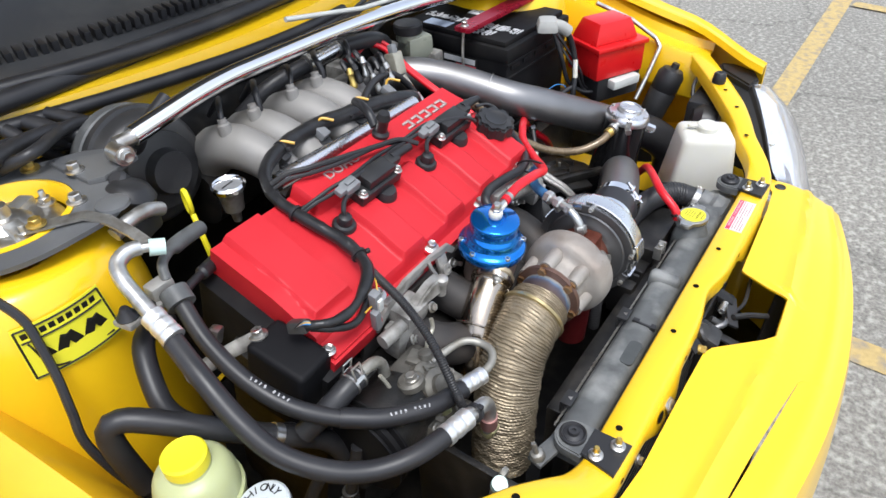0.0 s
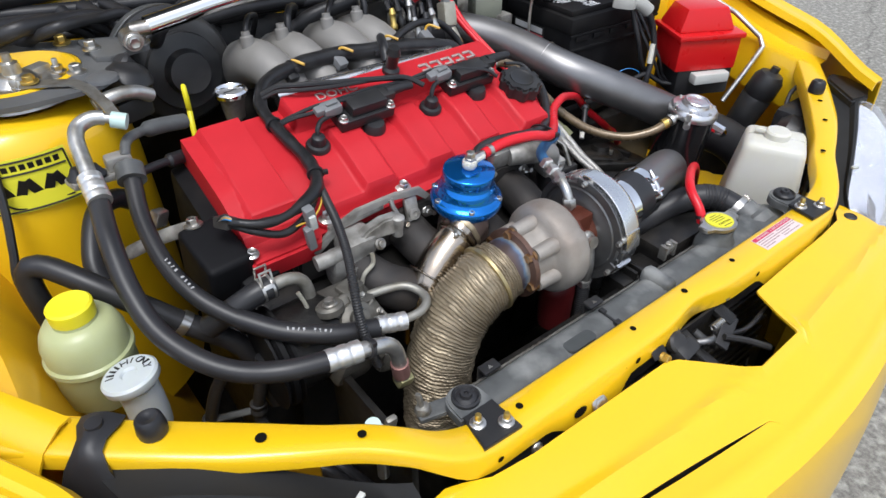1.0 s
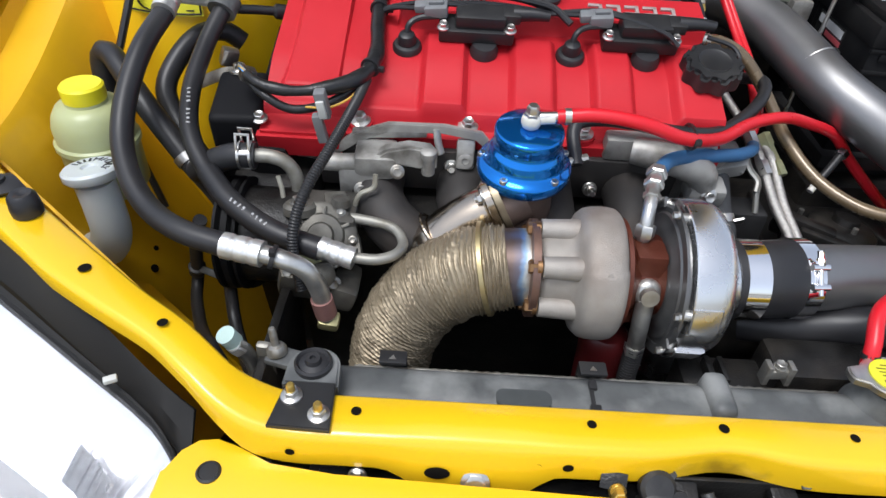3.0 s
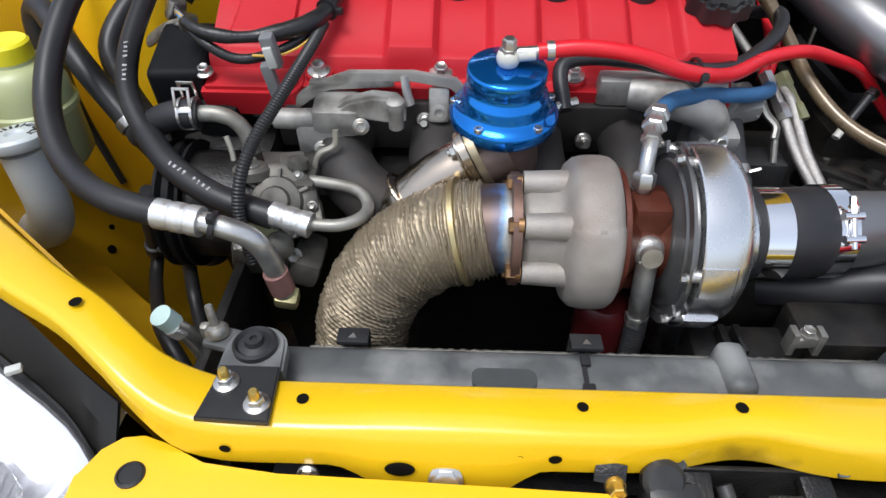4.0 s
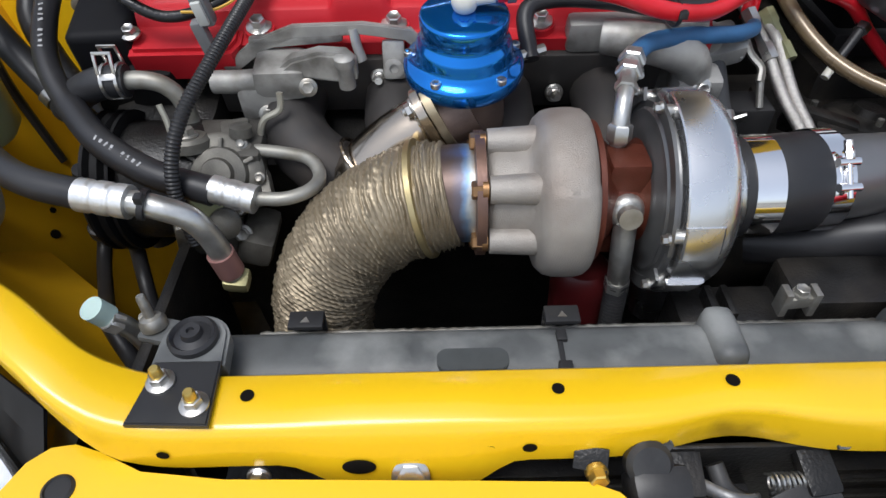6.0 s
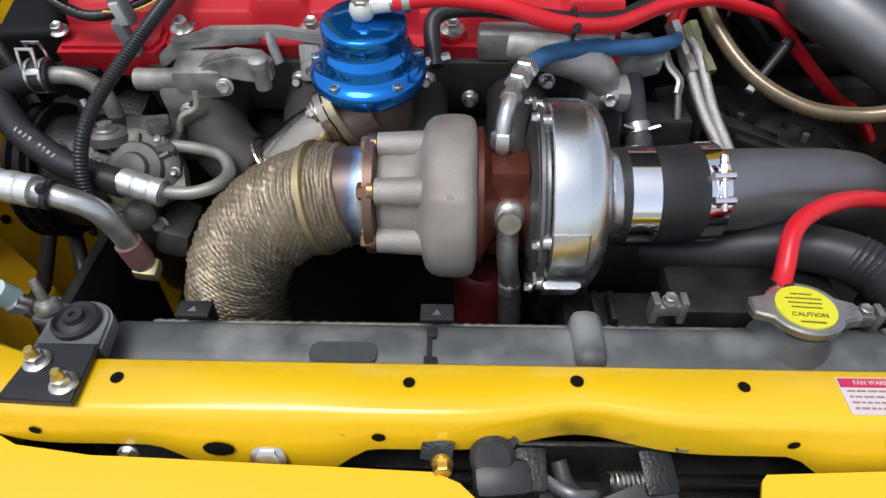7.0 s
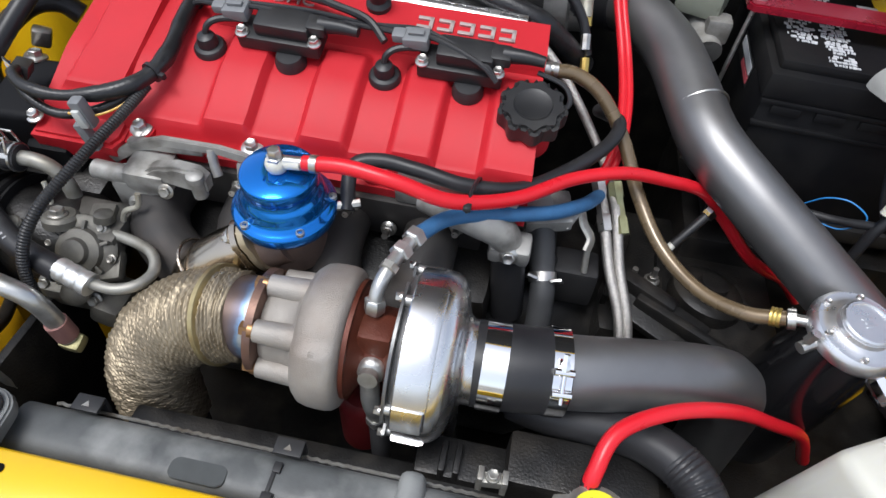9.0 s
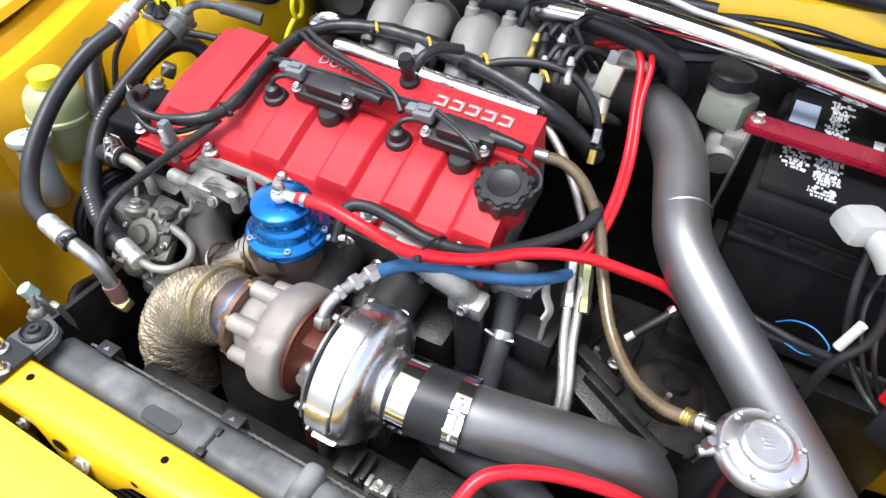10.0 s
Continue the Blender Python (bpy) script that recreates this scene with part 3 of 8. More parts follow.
GLASS = mat("headlight_lens", (0.9, 0.9, 0.92), 0.05, var=0.02, bump=0, trans=0.96, rvar=0.02)


LAMP = spline([(0.401, -0.044, 0.668), (0.411, -0.030, 0.686), (0.436, -0.008, 0.702), (0.492, 0.020, 0.730), (0.561, 0.056, 0.758), (0.598, 0.076, 0.768), (0.622, 0.086, 0.772)], 16)


def lamp_edge(s):
    """The lens's inner, upper edge, from the bumper to the wing."""
    return LAMP[round(s * (len(LAMP) - 1))]


def headlight(side):
    h = thing("headlight", (XC + side * 0.55, 0.02, 0.60), "clear headlight with a black frame beside the yellow wing", "headlight", "headlights")

    def sk(inset, lift):
        rows = []
        for j in range(33):
            s = j / 32
            a = lamp_edge(s)
            bow = 0.020 * math.sin(math.pi * s)
            b = a + Vector((0.024 + 0.8 * bow, -0.034 - bow * 0.4, -0.012))
            c = b + Vector((0.024, -0.046, -0.085))
            row = [a, a.lerp(b, 0.35) + Vector((0, 0, 0.004)), a.lerp(b, 0.75) + Vector((0, 0, 0.003)), b, b.lerp(c, 0.4) + Vector((0.006, -0.008, 0.006)), c]
            rows.append([(XC + side * v.x, v.y + inset, v.z + lift) for v in row])
        return rows

    lens = part("lens", sheet(sk(0, 0), 0.003), GLASS, h)
    lens.visible_shadow = False
    bowl = []
    for j, row in enumerate(sk(0.012, -0.010)):
        s = j / 32
        deep = math.sin(math.pi * s) ** 0.5
        bowl.append([Vector(v) + Vector((0, 0.012 * d * deep, -0.024 * d * deep + 0.0016 * (j % 2))) for v, d in zip(row, (0.1, 0.7, 1.0, 1.0, 0.5, 0.0))])
    part("reflector", sheet(bowl, 0.002), REFLECTOR, h, angle=10)
    fluted = []
    for j in range(41):
        s = 0.21 + 0.15 * j / 40
        a = lamp_edge(s) + Vector((0.040, -0.022, -0.020))
        fluted.append([(XC + side * (a.x + 0.020 * q), a.y - 0.020 * q, a.z - 0.034 * q + 0.0022 * math.cos(j * math.pi / 4)) for q in (0.0, 0.2, 0.4, 0.6, 0.8)])
    part("fluted_mirror", sheet(fluted, 0.001), FLUTED, h, "dark mirror with upright flutes")
    rows = []
    for j in range(17):
        s = j / 16
        e = lamp_edge(s)
        r = Vector((0.404 + 0.235 * s, 0.004 + 0.150 * s, 0.700 + 0.066 * smoothstep(0, 0.75, s)))
        lip = (r - e).normalized()
        row = [r, e.lerp(r, 0.6) + Vector((0, 0, -0.004)), e + lip * 0.012 + Vector((0, 0, -0.002)), e + lip * 0.006 + Vector((0, 0, 0.0055)), e + lip * 0.001 + Vector((0, 0, 0.0045)), e + Vector((0.002, -0.003, -0.004))]
        rows.append([(XC + side * v.x, v.y, v.z) for v in row])
    part("frame", sheet(rows, 0.003), LAMP_BLACK, h)
    part("lens_clip", block((0.010, 0.006, 0.004), pose(XC + side * 0.461, 0.003, 0.7345, 0, 0, -side * 27), 0.001), PALE_PLASTIC, h)
    return h


headlight(-1)
right_lamp = headlight(1)
part("corner_cover", plate([(0.583, 0.088), (0.625, 0.080), (0.662, 0.096), (0.682, 0.145), (0.672, 0.172), (0.640, 0.160)], 0.764, 0.779, bevel=0.004), BLACK_PLASTIC, right_lamp)

# ---- radiator ----
radiator = thing("radiator", (XC, 0.06, 0.25), "radiator with a weathered grey plastic top tank behind the yellow panel", "radiator")
tank_prof = [(-0.024, -0.045), (-0.024, -0.012), (-0.022, -0.006), (-0.017, -0.0015), (-0.010, 0.0006), (0.006, 0.0006), (0.013, -0.0015), (0.019, -0.006), (0.022, -0.012), (0.024, -0.045)]
part("top_tank", strip([(a, u) for a, u in tank_prof], [((XC - 0.303, 0.044, 0.700), (0, 1, 0)), ((XC + 0.312, 0.044, 0.700), (0, 1, 0))]), TANK_GREY, radiator)
part("core", block((0.60, 0.022, 0.38), (XC, 0.05, 0.46), 0.002), DARK, radiator)
rib = [(XC - 0.285 + k * 0.00475, 0.0700 + (0.0008 if k % 2 else -0.0006), 0.6855) for k in range(121)]
part("crimped_edge", sweep(rib, 0.0016, 6, smooth=False, step=0.00475), BOLT_DULL, radiator)
part("outlet_boss", block((0.024, 0.050, 0.050), (0.016, 0.047, 0.685), 0.010, 0.92, 3), TANK_GREY, radiator)
for x in (-0.265, -0.089):
    part("clip", joined(block((0.024, 0.014, 0.004), (x, 0.068, 0.7015), 0.001), block((0.024, 0.004, 0.02), (x, 0.074, 0.693), 0.001)), BLACK_PLASTIC, radiator)
    part("clip_mark", plate([(x - 0.0035, 0.065), (x + 0.0030, 0.065), (x, 0.0700)], 0.7036, 0.7040), BOLT_DULL, radiator)
part("strap", joined(block((0.007, 0.009, 0.005), (-0.092, 0.050, 0.7015), 0.001), block((0.0035, 0.030, 0.002), (-0.0935, 0.040, 0.7012), 0.0006), block((0.009, 0.008, 0.006), (-0.0925, 0.0255, 0.7005), 0.001)), BLACK_PLASTIC, radiator)
patch = [(-0.152 + sx * 0.016 + 0.0075 * math.cos(radians(q)), 0.0335 + sy * 0.0022 + 0.0068 * math.sin(radians(q))) for sx, sy, q0 in ((1, 1, 0), (-1, 1, 90), (-1, -1, 180), (1, -1, 270)) for q in range(q0, q0 + 91, 15)]
part("glued_patch", plate(patch, 0.6985, 0.7013, bevel=0.0006), mat("dark_patch_rubber", (0.055, 0.06, 0.06), 0.55, var=0.3, scale=60), radiator)
part("hose_outlet", joined(lathe([(0.030, -0.004), (0.029, 0.010), (0.0225, 0.016), (0.021, 0.034)], along((0.262, 0.046, 0.680), (-0.05, 0.85, 0.45)), 28), block((0.07, 0.046, 0.03), (0.258, 0.044, 0.686), 0.010)), TANK_GREY, radiator)
filler = part("filler_neck", joined(lathe([(0.030, -0.04), (0.029, 0.0), (0.024, 0.012), (0.020, 0.018), (0.020, 0.03)], pose(0.158, 0.052, 0.69)), sweep([(0.158, 0.07, 0.712), (0.154, 0.085, 0.718)], 0.005, 10)), TANK_GREY, radiator)


def mount(side):
    cx = XC + side * (0.309 if side < 0 else 0.316)
    m = thing("radiator_bracket", (cx, 0.0, 0.71), "black steel radiator bracket bolted to the yellow panel", "bracket", "radiator brackets")
    part("bracket_plate", plate([(cx - 0.028, -0.023), (cx + 0.020, -0.025), (cx + 0.018, 0.019), (cx - 0.021, 0.019)], 0.7215, 0.7255, bevel=0.001), BLACK_PLASTIC, m)
    out = [(cx - 0.003 + 0.0215 * math.cos(a), 0.036 + 0.0205 * math.sin(a)) for a in (math.pi * k / 14 for k in range(15))]
    part("rubber_seat", plate([(cx + 0.020, 0.017), *out, (cx - 0.025, 0.017)], 0.712, 0.7250, bevel=0.002), TANK_GREY, m)
    part("rubber_bush", lathe([(0.0155, 0), (0.0155, 0.004), (0.0135, 0.006), (0.0115, 0.0035), (0.007, 0.005), (0.006, 0.009), (0.0026, 0.009), (0.002, 0.007)], pose(cx - 0.003, 0.036, 0.7252)), BLACK_RUBBER, m)
    for dx, dy in ((-0.014, 0.004), (0.010, -0.012)):
        b = part("nut", bolt_mesh(pose(cx + dx, dy, 0.7255), 0.0057, 0.008, 1.5), STEEL, m)
        part("stud", lathe([(0.0035, 0), (0.0035, 0.013), (0.0025, 0.0145)], pose(cx + dx, dy, 0.7255), 10), GOLD_STEEL, b)


mount(-1)
mount(1)

cap = thing("pressure_cap", (0.158, 0.056, 0.722), "steel radiator cap with a yellow caution label", "radiator cap")
ear = [(0.036 * math.cos(a) if abs(math.cos(a)) > 0.94 else 0.0245 * math.cos(a) * 1.05, 0.0245 * math.sin(a)) for a in (2 * math.pi * k / 40 for k in range(40))]
part("disc", plate(ear, 0.0, 0.0065, pose(0.158, 0.056, 0.722, -4, 0, -4), 0.0015), STEEL, cap)
part("label_disc", lathe([(0.0195, 0), (0.0195, 0.0012)], pose(0.158, 0.056, 0.7284, -4, 0, -4), 36), STICKER, cap)

# ---- engine ----
# the cylinder head leans back: u along the car's width, v up the lean, w out of the cover
HEAD = pose(-0.18, 0.4075, 0.8476, 17.5, 0, 0)


def onhead(u, v, w):
    """A place on the cover: u is the world's x."""
    return HEAD @ Vector((u + 0.18, v, w))


def ramp_up(a, b, x):
    """A straight chamfer from 0 at a to 1 at b, its ends just eased."""
    t = min(max((x - a) / (b - a), 0), 1)
    return 0.75 * t + 0.25 * t * t * (3 - 2 * t)


def cover_height(u, v):
    w = -0.026 + 0.016 * smoothstep(-0.106, -0.092, v) + 0.010 * smoothstep(-0.095, -0.02, v)
    # raised pads between the cylinders
    for c, wide in ((-0.236, 0.020), (-0.138, 0.020), (-0.050, 0.018), (0.044, 0.026)):
        pad = smoothstep(wide + 0.008, wide - 0.001, abs(u - c))
        w += 0.0105 * pad * smoothstep(-0.100, -0.090, v) * smoothstep(0.020, 0.008, v)
    # long strip along the back, with the lettering
    w = max(w, -0.026 + 0.047 * smoothstep(0.022, 0.036, v) * smoothstep(-0.298, -0.288, u))
    # the tall box over the timing gear
    box = min(ramp_up(-0.344, -0.350, u), ramp_up(-0.4285, -0.403 - 0.05 * max(0.0, -v), u) if u < -0.39 else 1.0, ramp_up(-0.094, -0.074, v))
    w = max(w, -0.030 + box * (0.031 + 0.008 * smoothstep(-0.09, 0.09, v)))
    return w


def valve_cover():
    us = [-0.428 + k * 0.0021 for k in range(233)]
    vs = [-0.118 + k * 0.0027 for k in range(74)]
    bm = bmesh.new()
    
    def spread(u, v):
        """The cover's right end runs out a little towards the front."""
        return u + 0.010 * smoothstep(-0.02, 0.058, u) * (0.080 - v) / 0.2

    grid = [[bm.verts.new(onhead(spread(u, v), v, cover_height(u, v))) for v in vs] for u in us]
    for a, b in zip(grid, grid[1:]):
        for k in range(len(vs) - 1):
            bm.faces.new((a[k], a[k + 1], b[k + 1], b[k]))
    rim = [(u, vs[0]) for u in us] + [(us[-1], v) for v in vs[1:]] + [(u, vs[-1]) for u in us[-2::-1]] + [(us[0], v) for v in vs[-2:0:-1]]
    ring = [grid[us.index(u)][vs.index(v)] for u, v in rim]
    low = [bm.verts.new(onhead(spread(u, v), v, -0.050)) for u, v in rim]
    n = len(ring)
    for k in range(n):
        bm.faces.new((ring[k], ring[(k + 1) % n], low[(k + 1) % n], low[k]))
    bm.faces.new(low)
    return bm


cover = thing("valve_cover", (-0.18, 0.41, 0.79), "red crackle painted valve cover on the engine", "valve cover")
part("cover_shell", valve_cover(), RED_WRINKLE, cover, angle=32)
nose = [(-0.432, -0.130), (-0.345, -0.130), (-0.338, -0.118), (-0.338, -0.085), (-0.432, -0.085)]
part("timing_nose", plate([(u + 0.18, v) for u, v in nose], -0.052, -0.020, HEAD, 0.004), RED_WRINKLE, cover)
for u in (-0.323, -0.207, -0.082, 0.034):
    part("cover_bolt", bolt_mesh(HEAD @ pose(u + 0.18, -0.103, -0.020), 0.0065, 0.010, 1.7), STEEL, cover)
    part("bolt_boss", lathe([(0.014, -0.02), (0.013, 0)], HEAD @ pose(u + 0.18, -0.103, -0.020), 20), RED_WRINKLE, cover)
for u, v in ((-0.33, 0.01), (-0.428, -0.115), (-0.14, 0.02), (0.045, 0.015)):
    part("cover_bolt", bolt_mesh(HEAD @ pose(u + 0.18, v, -0.014), 0.0055, 0.008, 1.5), STEEL, cover)


def lettering(text, size, at, material, parent, depth=0.0012, width=None):
    cu = bpy.data.curves.new("tmp", "FONT")
    cu.body, cu.size, cu.extrude = text, size, depth
    cu.align_x = cu.align_y = "CENTER"
    ob = bpy.data.objects.new("tmp", cu)
    scene.collection.objects.link(ob)
    me = bpy.data.meshes.new_from_object(ob.evaluated_get(bpy.context.evaluated_depsgraph_get()))
    bm = bmesh.new()
    bm.from_mesh(me)
    bpy.data.objects.remove(ob)
    bpy.data.curves.remove(cu)
    bpy.data.meshes.remove(me)
    if width:
        xs = [v.co.x for v in bm.verts]
        k = width / (max(xs) - min(xs))
        for v in bm.verts:
            v.co.x *= k
    bm.transform(at)
    return part("lettering", bm, material, parent, smooth=False)


# the maker's mark as plain raised bars
for k in range(5):
    part("raised_mark", joined(block((0.016, 0.004, 0.003), HEAD @ pose(-0.066 + 0.0212 * k + 0.18, 0.060, 0.0222), 0.0006), block((0.016, 0.004, 0.003), HEAD @ pose(-0.066 + 0.0212 * k + 0.18, 0.048, 0.0222), 0.0006), block((0.0042, 0.016, 0.003), HEAD @ pose(-0.0598 + 0.0212 * k + 0.18, 0.054, 0.0222), 0.0006)), LETTER, cover)
lettering("DOHC", 0.020, HEAD @ pose(-0.215 + 0.18, 0.058, 0.0215), LETTER, cover, 0.0015, 0.062)

oilcap = thing("oil_filler_cap", onhead(0.056, -0.031, 0.0), "black scalloped plastic oil filler cap", "oil cap")
knob = [(0.0315 + 0.0022 * math.cos(9 * a)) for a in (2 * math.pi * k / 90 for k in range(90))]
knob = [(r * math.cos(2 * math.pi * k / 90), r * math.sin(2 * math.pi * k / 90)) for k, r in enumerate(knob)]
part("cap_knob", plate(knob, 0.006, 0.026, HEAD @ pose(0.236, -0.031, 0.002), 0.004), BLACK_PLASTIC, oilcap)
part("cap_dish", lathe([(0.019, 0.0255), (0.018, 0.0275), (0.015, 0.0262), (0.0, 0.0262)], HEAD @ pose(0.236, -0.031, 0.002)), BLACK_PLASTIC, oilcap)
part("cap_neck", lathe([(0.0235, -0.03), (0.0225, 0.007)], HEAD @ pose(0.236, -0.031, 0.002)), RED_WRINKLE, oilcap)


def coil(u):
    c = thing("ignition_coil", onhead(u, 0.0, 0.0), "black ignition coil bolted to the valve cover", "ignition coil", "ignition coils")
    P = HEAD @ pose(u + 0.18, 0.009, 0.003)
    part("coil_body", joined(block((0.084, 0.032, 0.016), P @ pose(0, 0, 0.016), 0.003), block((0.056, 0.028, 0.018), P @ pose(0.004, 0.003, 0.030), 0.004), block((0.02, 0.02, 0.012), P @ pose(0.038, 0.004, 0.034), 0.003)), BLACK_PLASTIC, c)
    part("coil_foot", lathe([(0.016, -0.016), (0.016, 0.002), (0.013, 0.01)], P @ pose(0.010, -0.016, 0.0), 24), BLACK_RUBBER, c)
    plug = part("connector", joined(block((0.026, 0.019, 0.014), P @ pose(-0.046, 0.008, 0.034, 0, -6, 0), 0.003), block((0.014, 0.013, 0.010), P @ pose(-0.063, 0.008, 0.0355, 0, -6, 0), 0.003), block((0.016, 0.006, 0.004), P @ pose(-0.046, 0.008, 0.0425, 0, -6, 0), 0.001)), GREY_PLASTIC, c)
    part("lead_boot", sweep([P @ Vector((0.040, 0.006, 0.034)), P @ Vector((0.062, 0.005, 0.036)), P @ Vector((0.080, 0.003, 0.036))], lambda s: 0.0085 - 0.003 * s, 12), BLACK_RUBBER, c)
    for dx in (-0.037, 0.037):
        part("coil_bolt", bolt_mesh(P @ pose(dx, -0.010, 0.024), 0.005, 0.007, 1.4), STEEL, c)
    return c


coil(-0.203)
coil(-0.020)


def plug_boot(u):
    b = thing("spark_plug_boot", onhead(u, -0.006, -0.015), "black rubber spark plug boot in the valve cover", "plug boot", "plug boots")
    P = HEAD @ pose(u + 0.18, -0.006, -0.015)
    part("boot", lathe([(0.0195, -0.006), (0.0195, 0.004), (0.0180, 0.007), (0.0150, 0.008), (0.0150, 0.011), (0.0165, 0.012), (0.0165, 0.019), (0.0145, 0.022), (0.0105, 0.023), (0.0100, 0.030), (0.0085, 0.034), (0.004, 0.036), (0, 0.036)], P, 28), BLACK_RUBBER, b)
    part("boot_lead", sweep([P @ Vector((0, 0, 0.030)), P @ Vector((0.002, 0.006, 0.042)), P @ Vector((0.014, 0.014, 0.046)), P @ Vector((0.040, 0.018, 0.047))], 0.0034, 8), BLACK_RUBBER, b)


plug_boot(-0.280)
plug_boot(-0.095)

# engine block and cylinder head under the cover
head = thing("cylinder_head", (-0.18, 0.40, 0.55), "cast aluminium cylinder head under the red cover", "cylinder head")
part("head_casting", block((0.475, 0.205, 0.10), HEAD @ pose(-0.002, -0.005, -0.098), 0.006), CAST_ALU, head)
for k in range(6):
    u = -0.345 + k * 0.066
    part("head_boss", joined(lathe([(0.014, 0), (0.012, 0.016)], along(onhead(u, -0.106, -0.075 - 0.01 * (k % 2)), (0, -1, 0.2)), 16), block((0.03, 0.02, 0.05), HEAD @ pose(u + 0.18 + 0.02, -0.108, -0.085), 0.006)), CAST_ALU, head)
for k in range(9):
    u = -0.118 + 0.0175 * k
    part("head_rib", block((0.0055, 0.012, 0.040 - 0.006 * (k % 3)), HEAD @ pose(u + 0.18, -0.109, -0.078 + 0.003 * (k % 2)), 0.002), CAST_ALU, head)
eng = thing("engine_block", (-0.18, 0.40, 0.25), "oily dark engine block deep in the bay", "engine block")
part("block_casting", joined(block((0.46, 0.24, 0.40), pose(-0.18, 0.42, 0.52, 12), 0.02), block((0.10, 0.18, 0.34), pose(-0.42, 0.40, 0.58, 12), 0.02)), DARK, eng)
part("exhaust_manifold", joined(*[sweep([(-0.30 + k * 0.093, 0.33, 0.735), (-0.30 + k * 0.093, 0.27, 0.725), (-0.26 + k * 0.075, 0.235, 0.70), (-0.16, 0.22, 0.66)], 0.029, 16) for k in range(4)], block((0.40, 0.012, 0.06), pose(-0.17, 0.312, 0.745, 12), 0.004)), MANIFOLD, eng)
gear = thing("gearbox", (0.25, 0.38, 0.3), "dirty cast gearbox below the pipes", "gearbox")
part("gearbox_casing", joined(lathe([(0.17, -0.09), (0.17, -0.02), (0.13, 0.06), (0.10, 0.16), (0.06, 0.20)], along((0.12, 0.42, 0.50), (1, 0, 0)), 28), block((0.22, 0.22, 0.16), (0.28, 0.42, 0.55), 0.03)), DARK, gear)
for k in range(8):
    a = radians(20 + 22 * k)
    part("casing_bolt", bolt_mesh(along((0.034, 0.42 - 0.158 * math.cos(a), 0.50 + 0.158 * math.sin(a)), (1, 0, 0)) @ pose(0, 0, 0.055), 0.007, 0.010, 1.5), BOLT_DULL, gear)
for k in range(4):
    part("casing_rib", block((0.008, 0.12 - 0.02 * k, 0.022), pose(0.195 + 0.05 * k, 0.41 - 0.01 * k, 0.630, 0, 0, 10 * k - 14), 0.003), DARK, gear)
part("casing_cover", lathe([(0.045, 0), (0.044, 0.014), (0.036, 0.020), (0.018, 0.022), (0.016, 0.030), (0, 0.031)], pose(0.300, 0.385, 0.628, -6, 8, 0), 28), DARK, gear)
# dark slab added below the bay, its colour standing in for deep shade
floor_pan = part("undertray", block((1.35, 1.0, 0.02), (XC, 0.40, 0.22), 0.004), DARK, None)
tagged(floor_pan, "dark block standing in for the shade under the engine bay", "undertray", kind="structure")

# ---- turbocharger ----
AY, AZ = 0.165, 0.732


def xlathe(profile, seg=40, cy=AY, cz=AZ):
    """A turned solid about the turbo's axis: (radius, x) pairs."""
    return lathe([(r, x) for r, x in profile], Matrix.Translation((0, cy, cz)) @ Matrix(((0, 0, 1, 0), (0, 1, 0, 0), (-1, 0, 0, 0), (0, 0, 0, 1))), seg)


turbo = thing("turbocharger", (-0.04, AY, 0.63), "turbocharger with cast turbine housing and polished compressor housing", "turbocharger")


def snail():
    """The turbine housing: a broad cast volute whose radius shrinks on the way round, on a cone with the outlet."""
    bm = xlathe([(0.030, -0.137), (0.036, -0.136), (0.0385, -0.130), (0.0390, -0.118), (0.0405, -0.108), (0.0450, -0.1040), (0.0510, -0.1022), (0.0590, -0.0998), (0.0640, -0.0945), (0.0658, -0.088), (0.0664, -0.080), (0.0662, -0.072), (0.0650, -0.0665), (0.0622, -0.0630), (0.0550, -0.0608), (0.03, -0.0600)], 64)
    for v in bm.verts:
        dy, dz = v.co.y - AY, v.co.z - AZ
        r = math.hypot(dy, dz)
        if r > 0.05:
            turn = (math.atan2(dz, dy) / (2 * math.pi) + 0.62) % 1.0
            k = 1 - 0.085 * turn + 0.012 * math.sin(9 * turn)
            k = (0.05 + (r - 0.05) * (1 + (k - 1) * r / (r - 0.049)) ) / r if r > 0.0502 else 1
            v.co.y, v.co.z = AY + dy * k, AZ + dz * k
    return bm


part("turbine_housing", snail(), TURBINE, turbo, angle=60)
for k in range(16):
    a = radians(92 + 6.2 * k)
    turn = (a / (2 * math.pi) + 0.62) % 1.0
    r = 0.0655 * (1 - 0.080 * turn)
    part("cast_mark", block((0.0030 + 0.0012 * (k % 3), 0.0042, 0.0020), along((-0.0805 + 0.0012 * (k % 2), AY + r * math.cos(a), AZ + r * math.sin(a)), (0, math.cos(a), math.sin(a))), 0.0006), TURBINE, turbo)
for k in range(6):
    a = 2 * math.pi * (k + 0.3) / 6
    c = Vector((0, AY + 0.0415 * math.cos(a), AZ + 0.0415 * math.sin(a)))
    part("outlet_lug", sweep([c + Vector((-0.136, 0, 0)), c + Vector((-0.118, 0, 0)), c + Vector((-0.094, 0, 0))], lambda s: 0.0098 + 0.0022 * s, 18), TURBINE, turbo)
    part("outlet_bolt", bolt_mesh(along(c + Vector((-0.137, 0, 0)), (-1, 0, 0)), 0.0068, 0.012, 1.15), BRONZE, turbo)
part("outlet_flange", xlathe([(0.034, -0.146), (0.0475, -0.145), (0.0475, -0.138), (0.034, -0.136)]), mat("heat_browned_flange", (0.17, 0.10, 0.075), 0.42, 0.6, var=0.4, scale=70, bump=0.3, dirt=(0.10, 0.07, 0.07), dirt_amount=0.6), turbo)
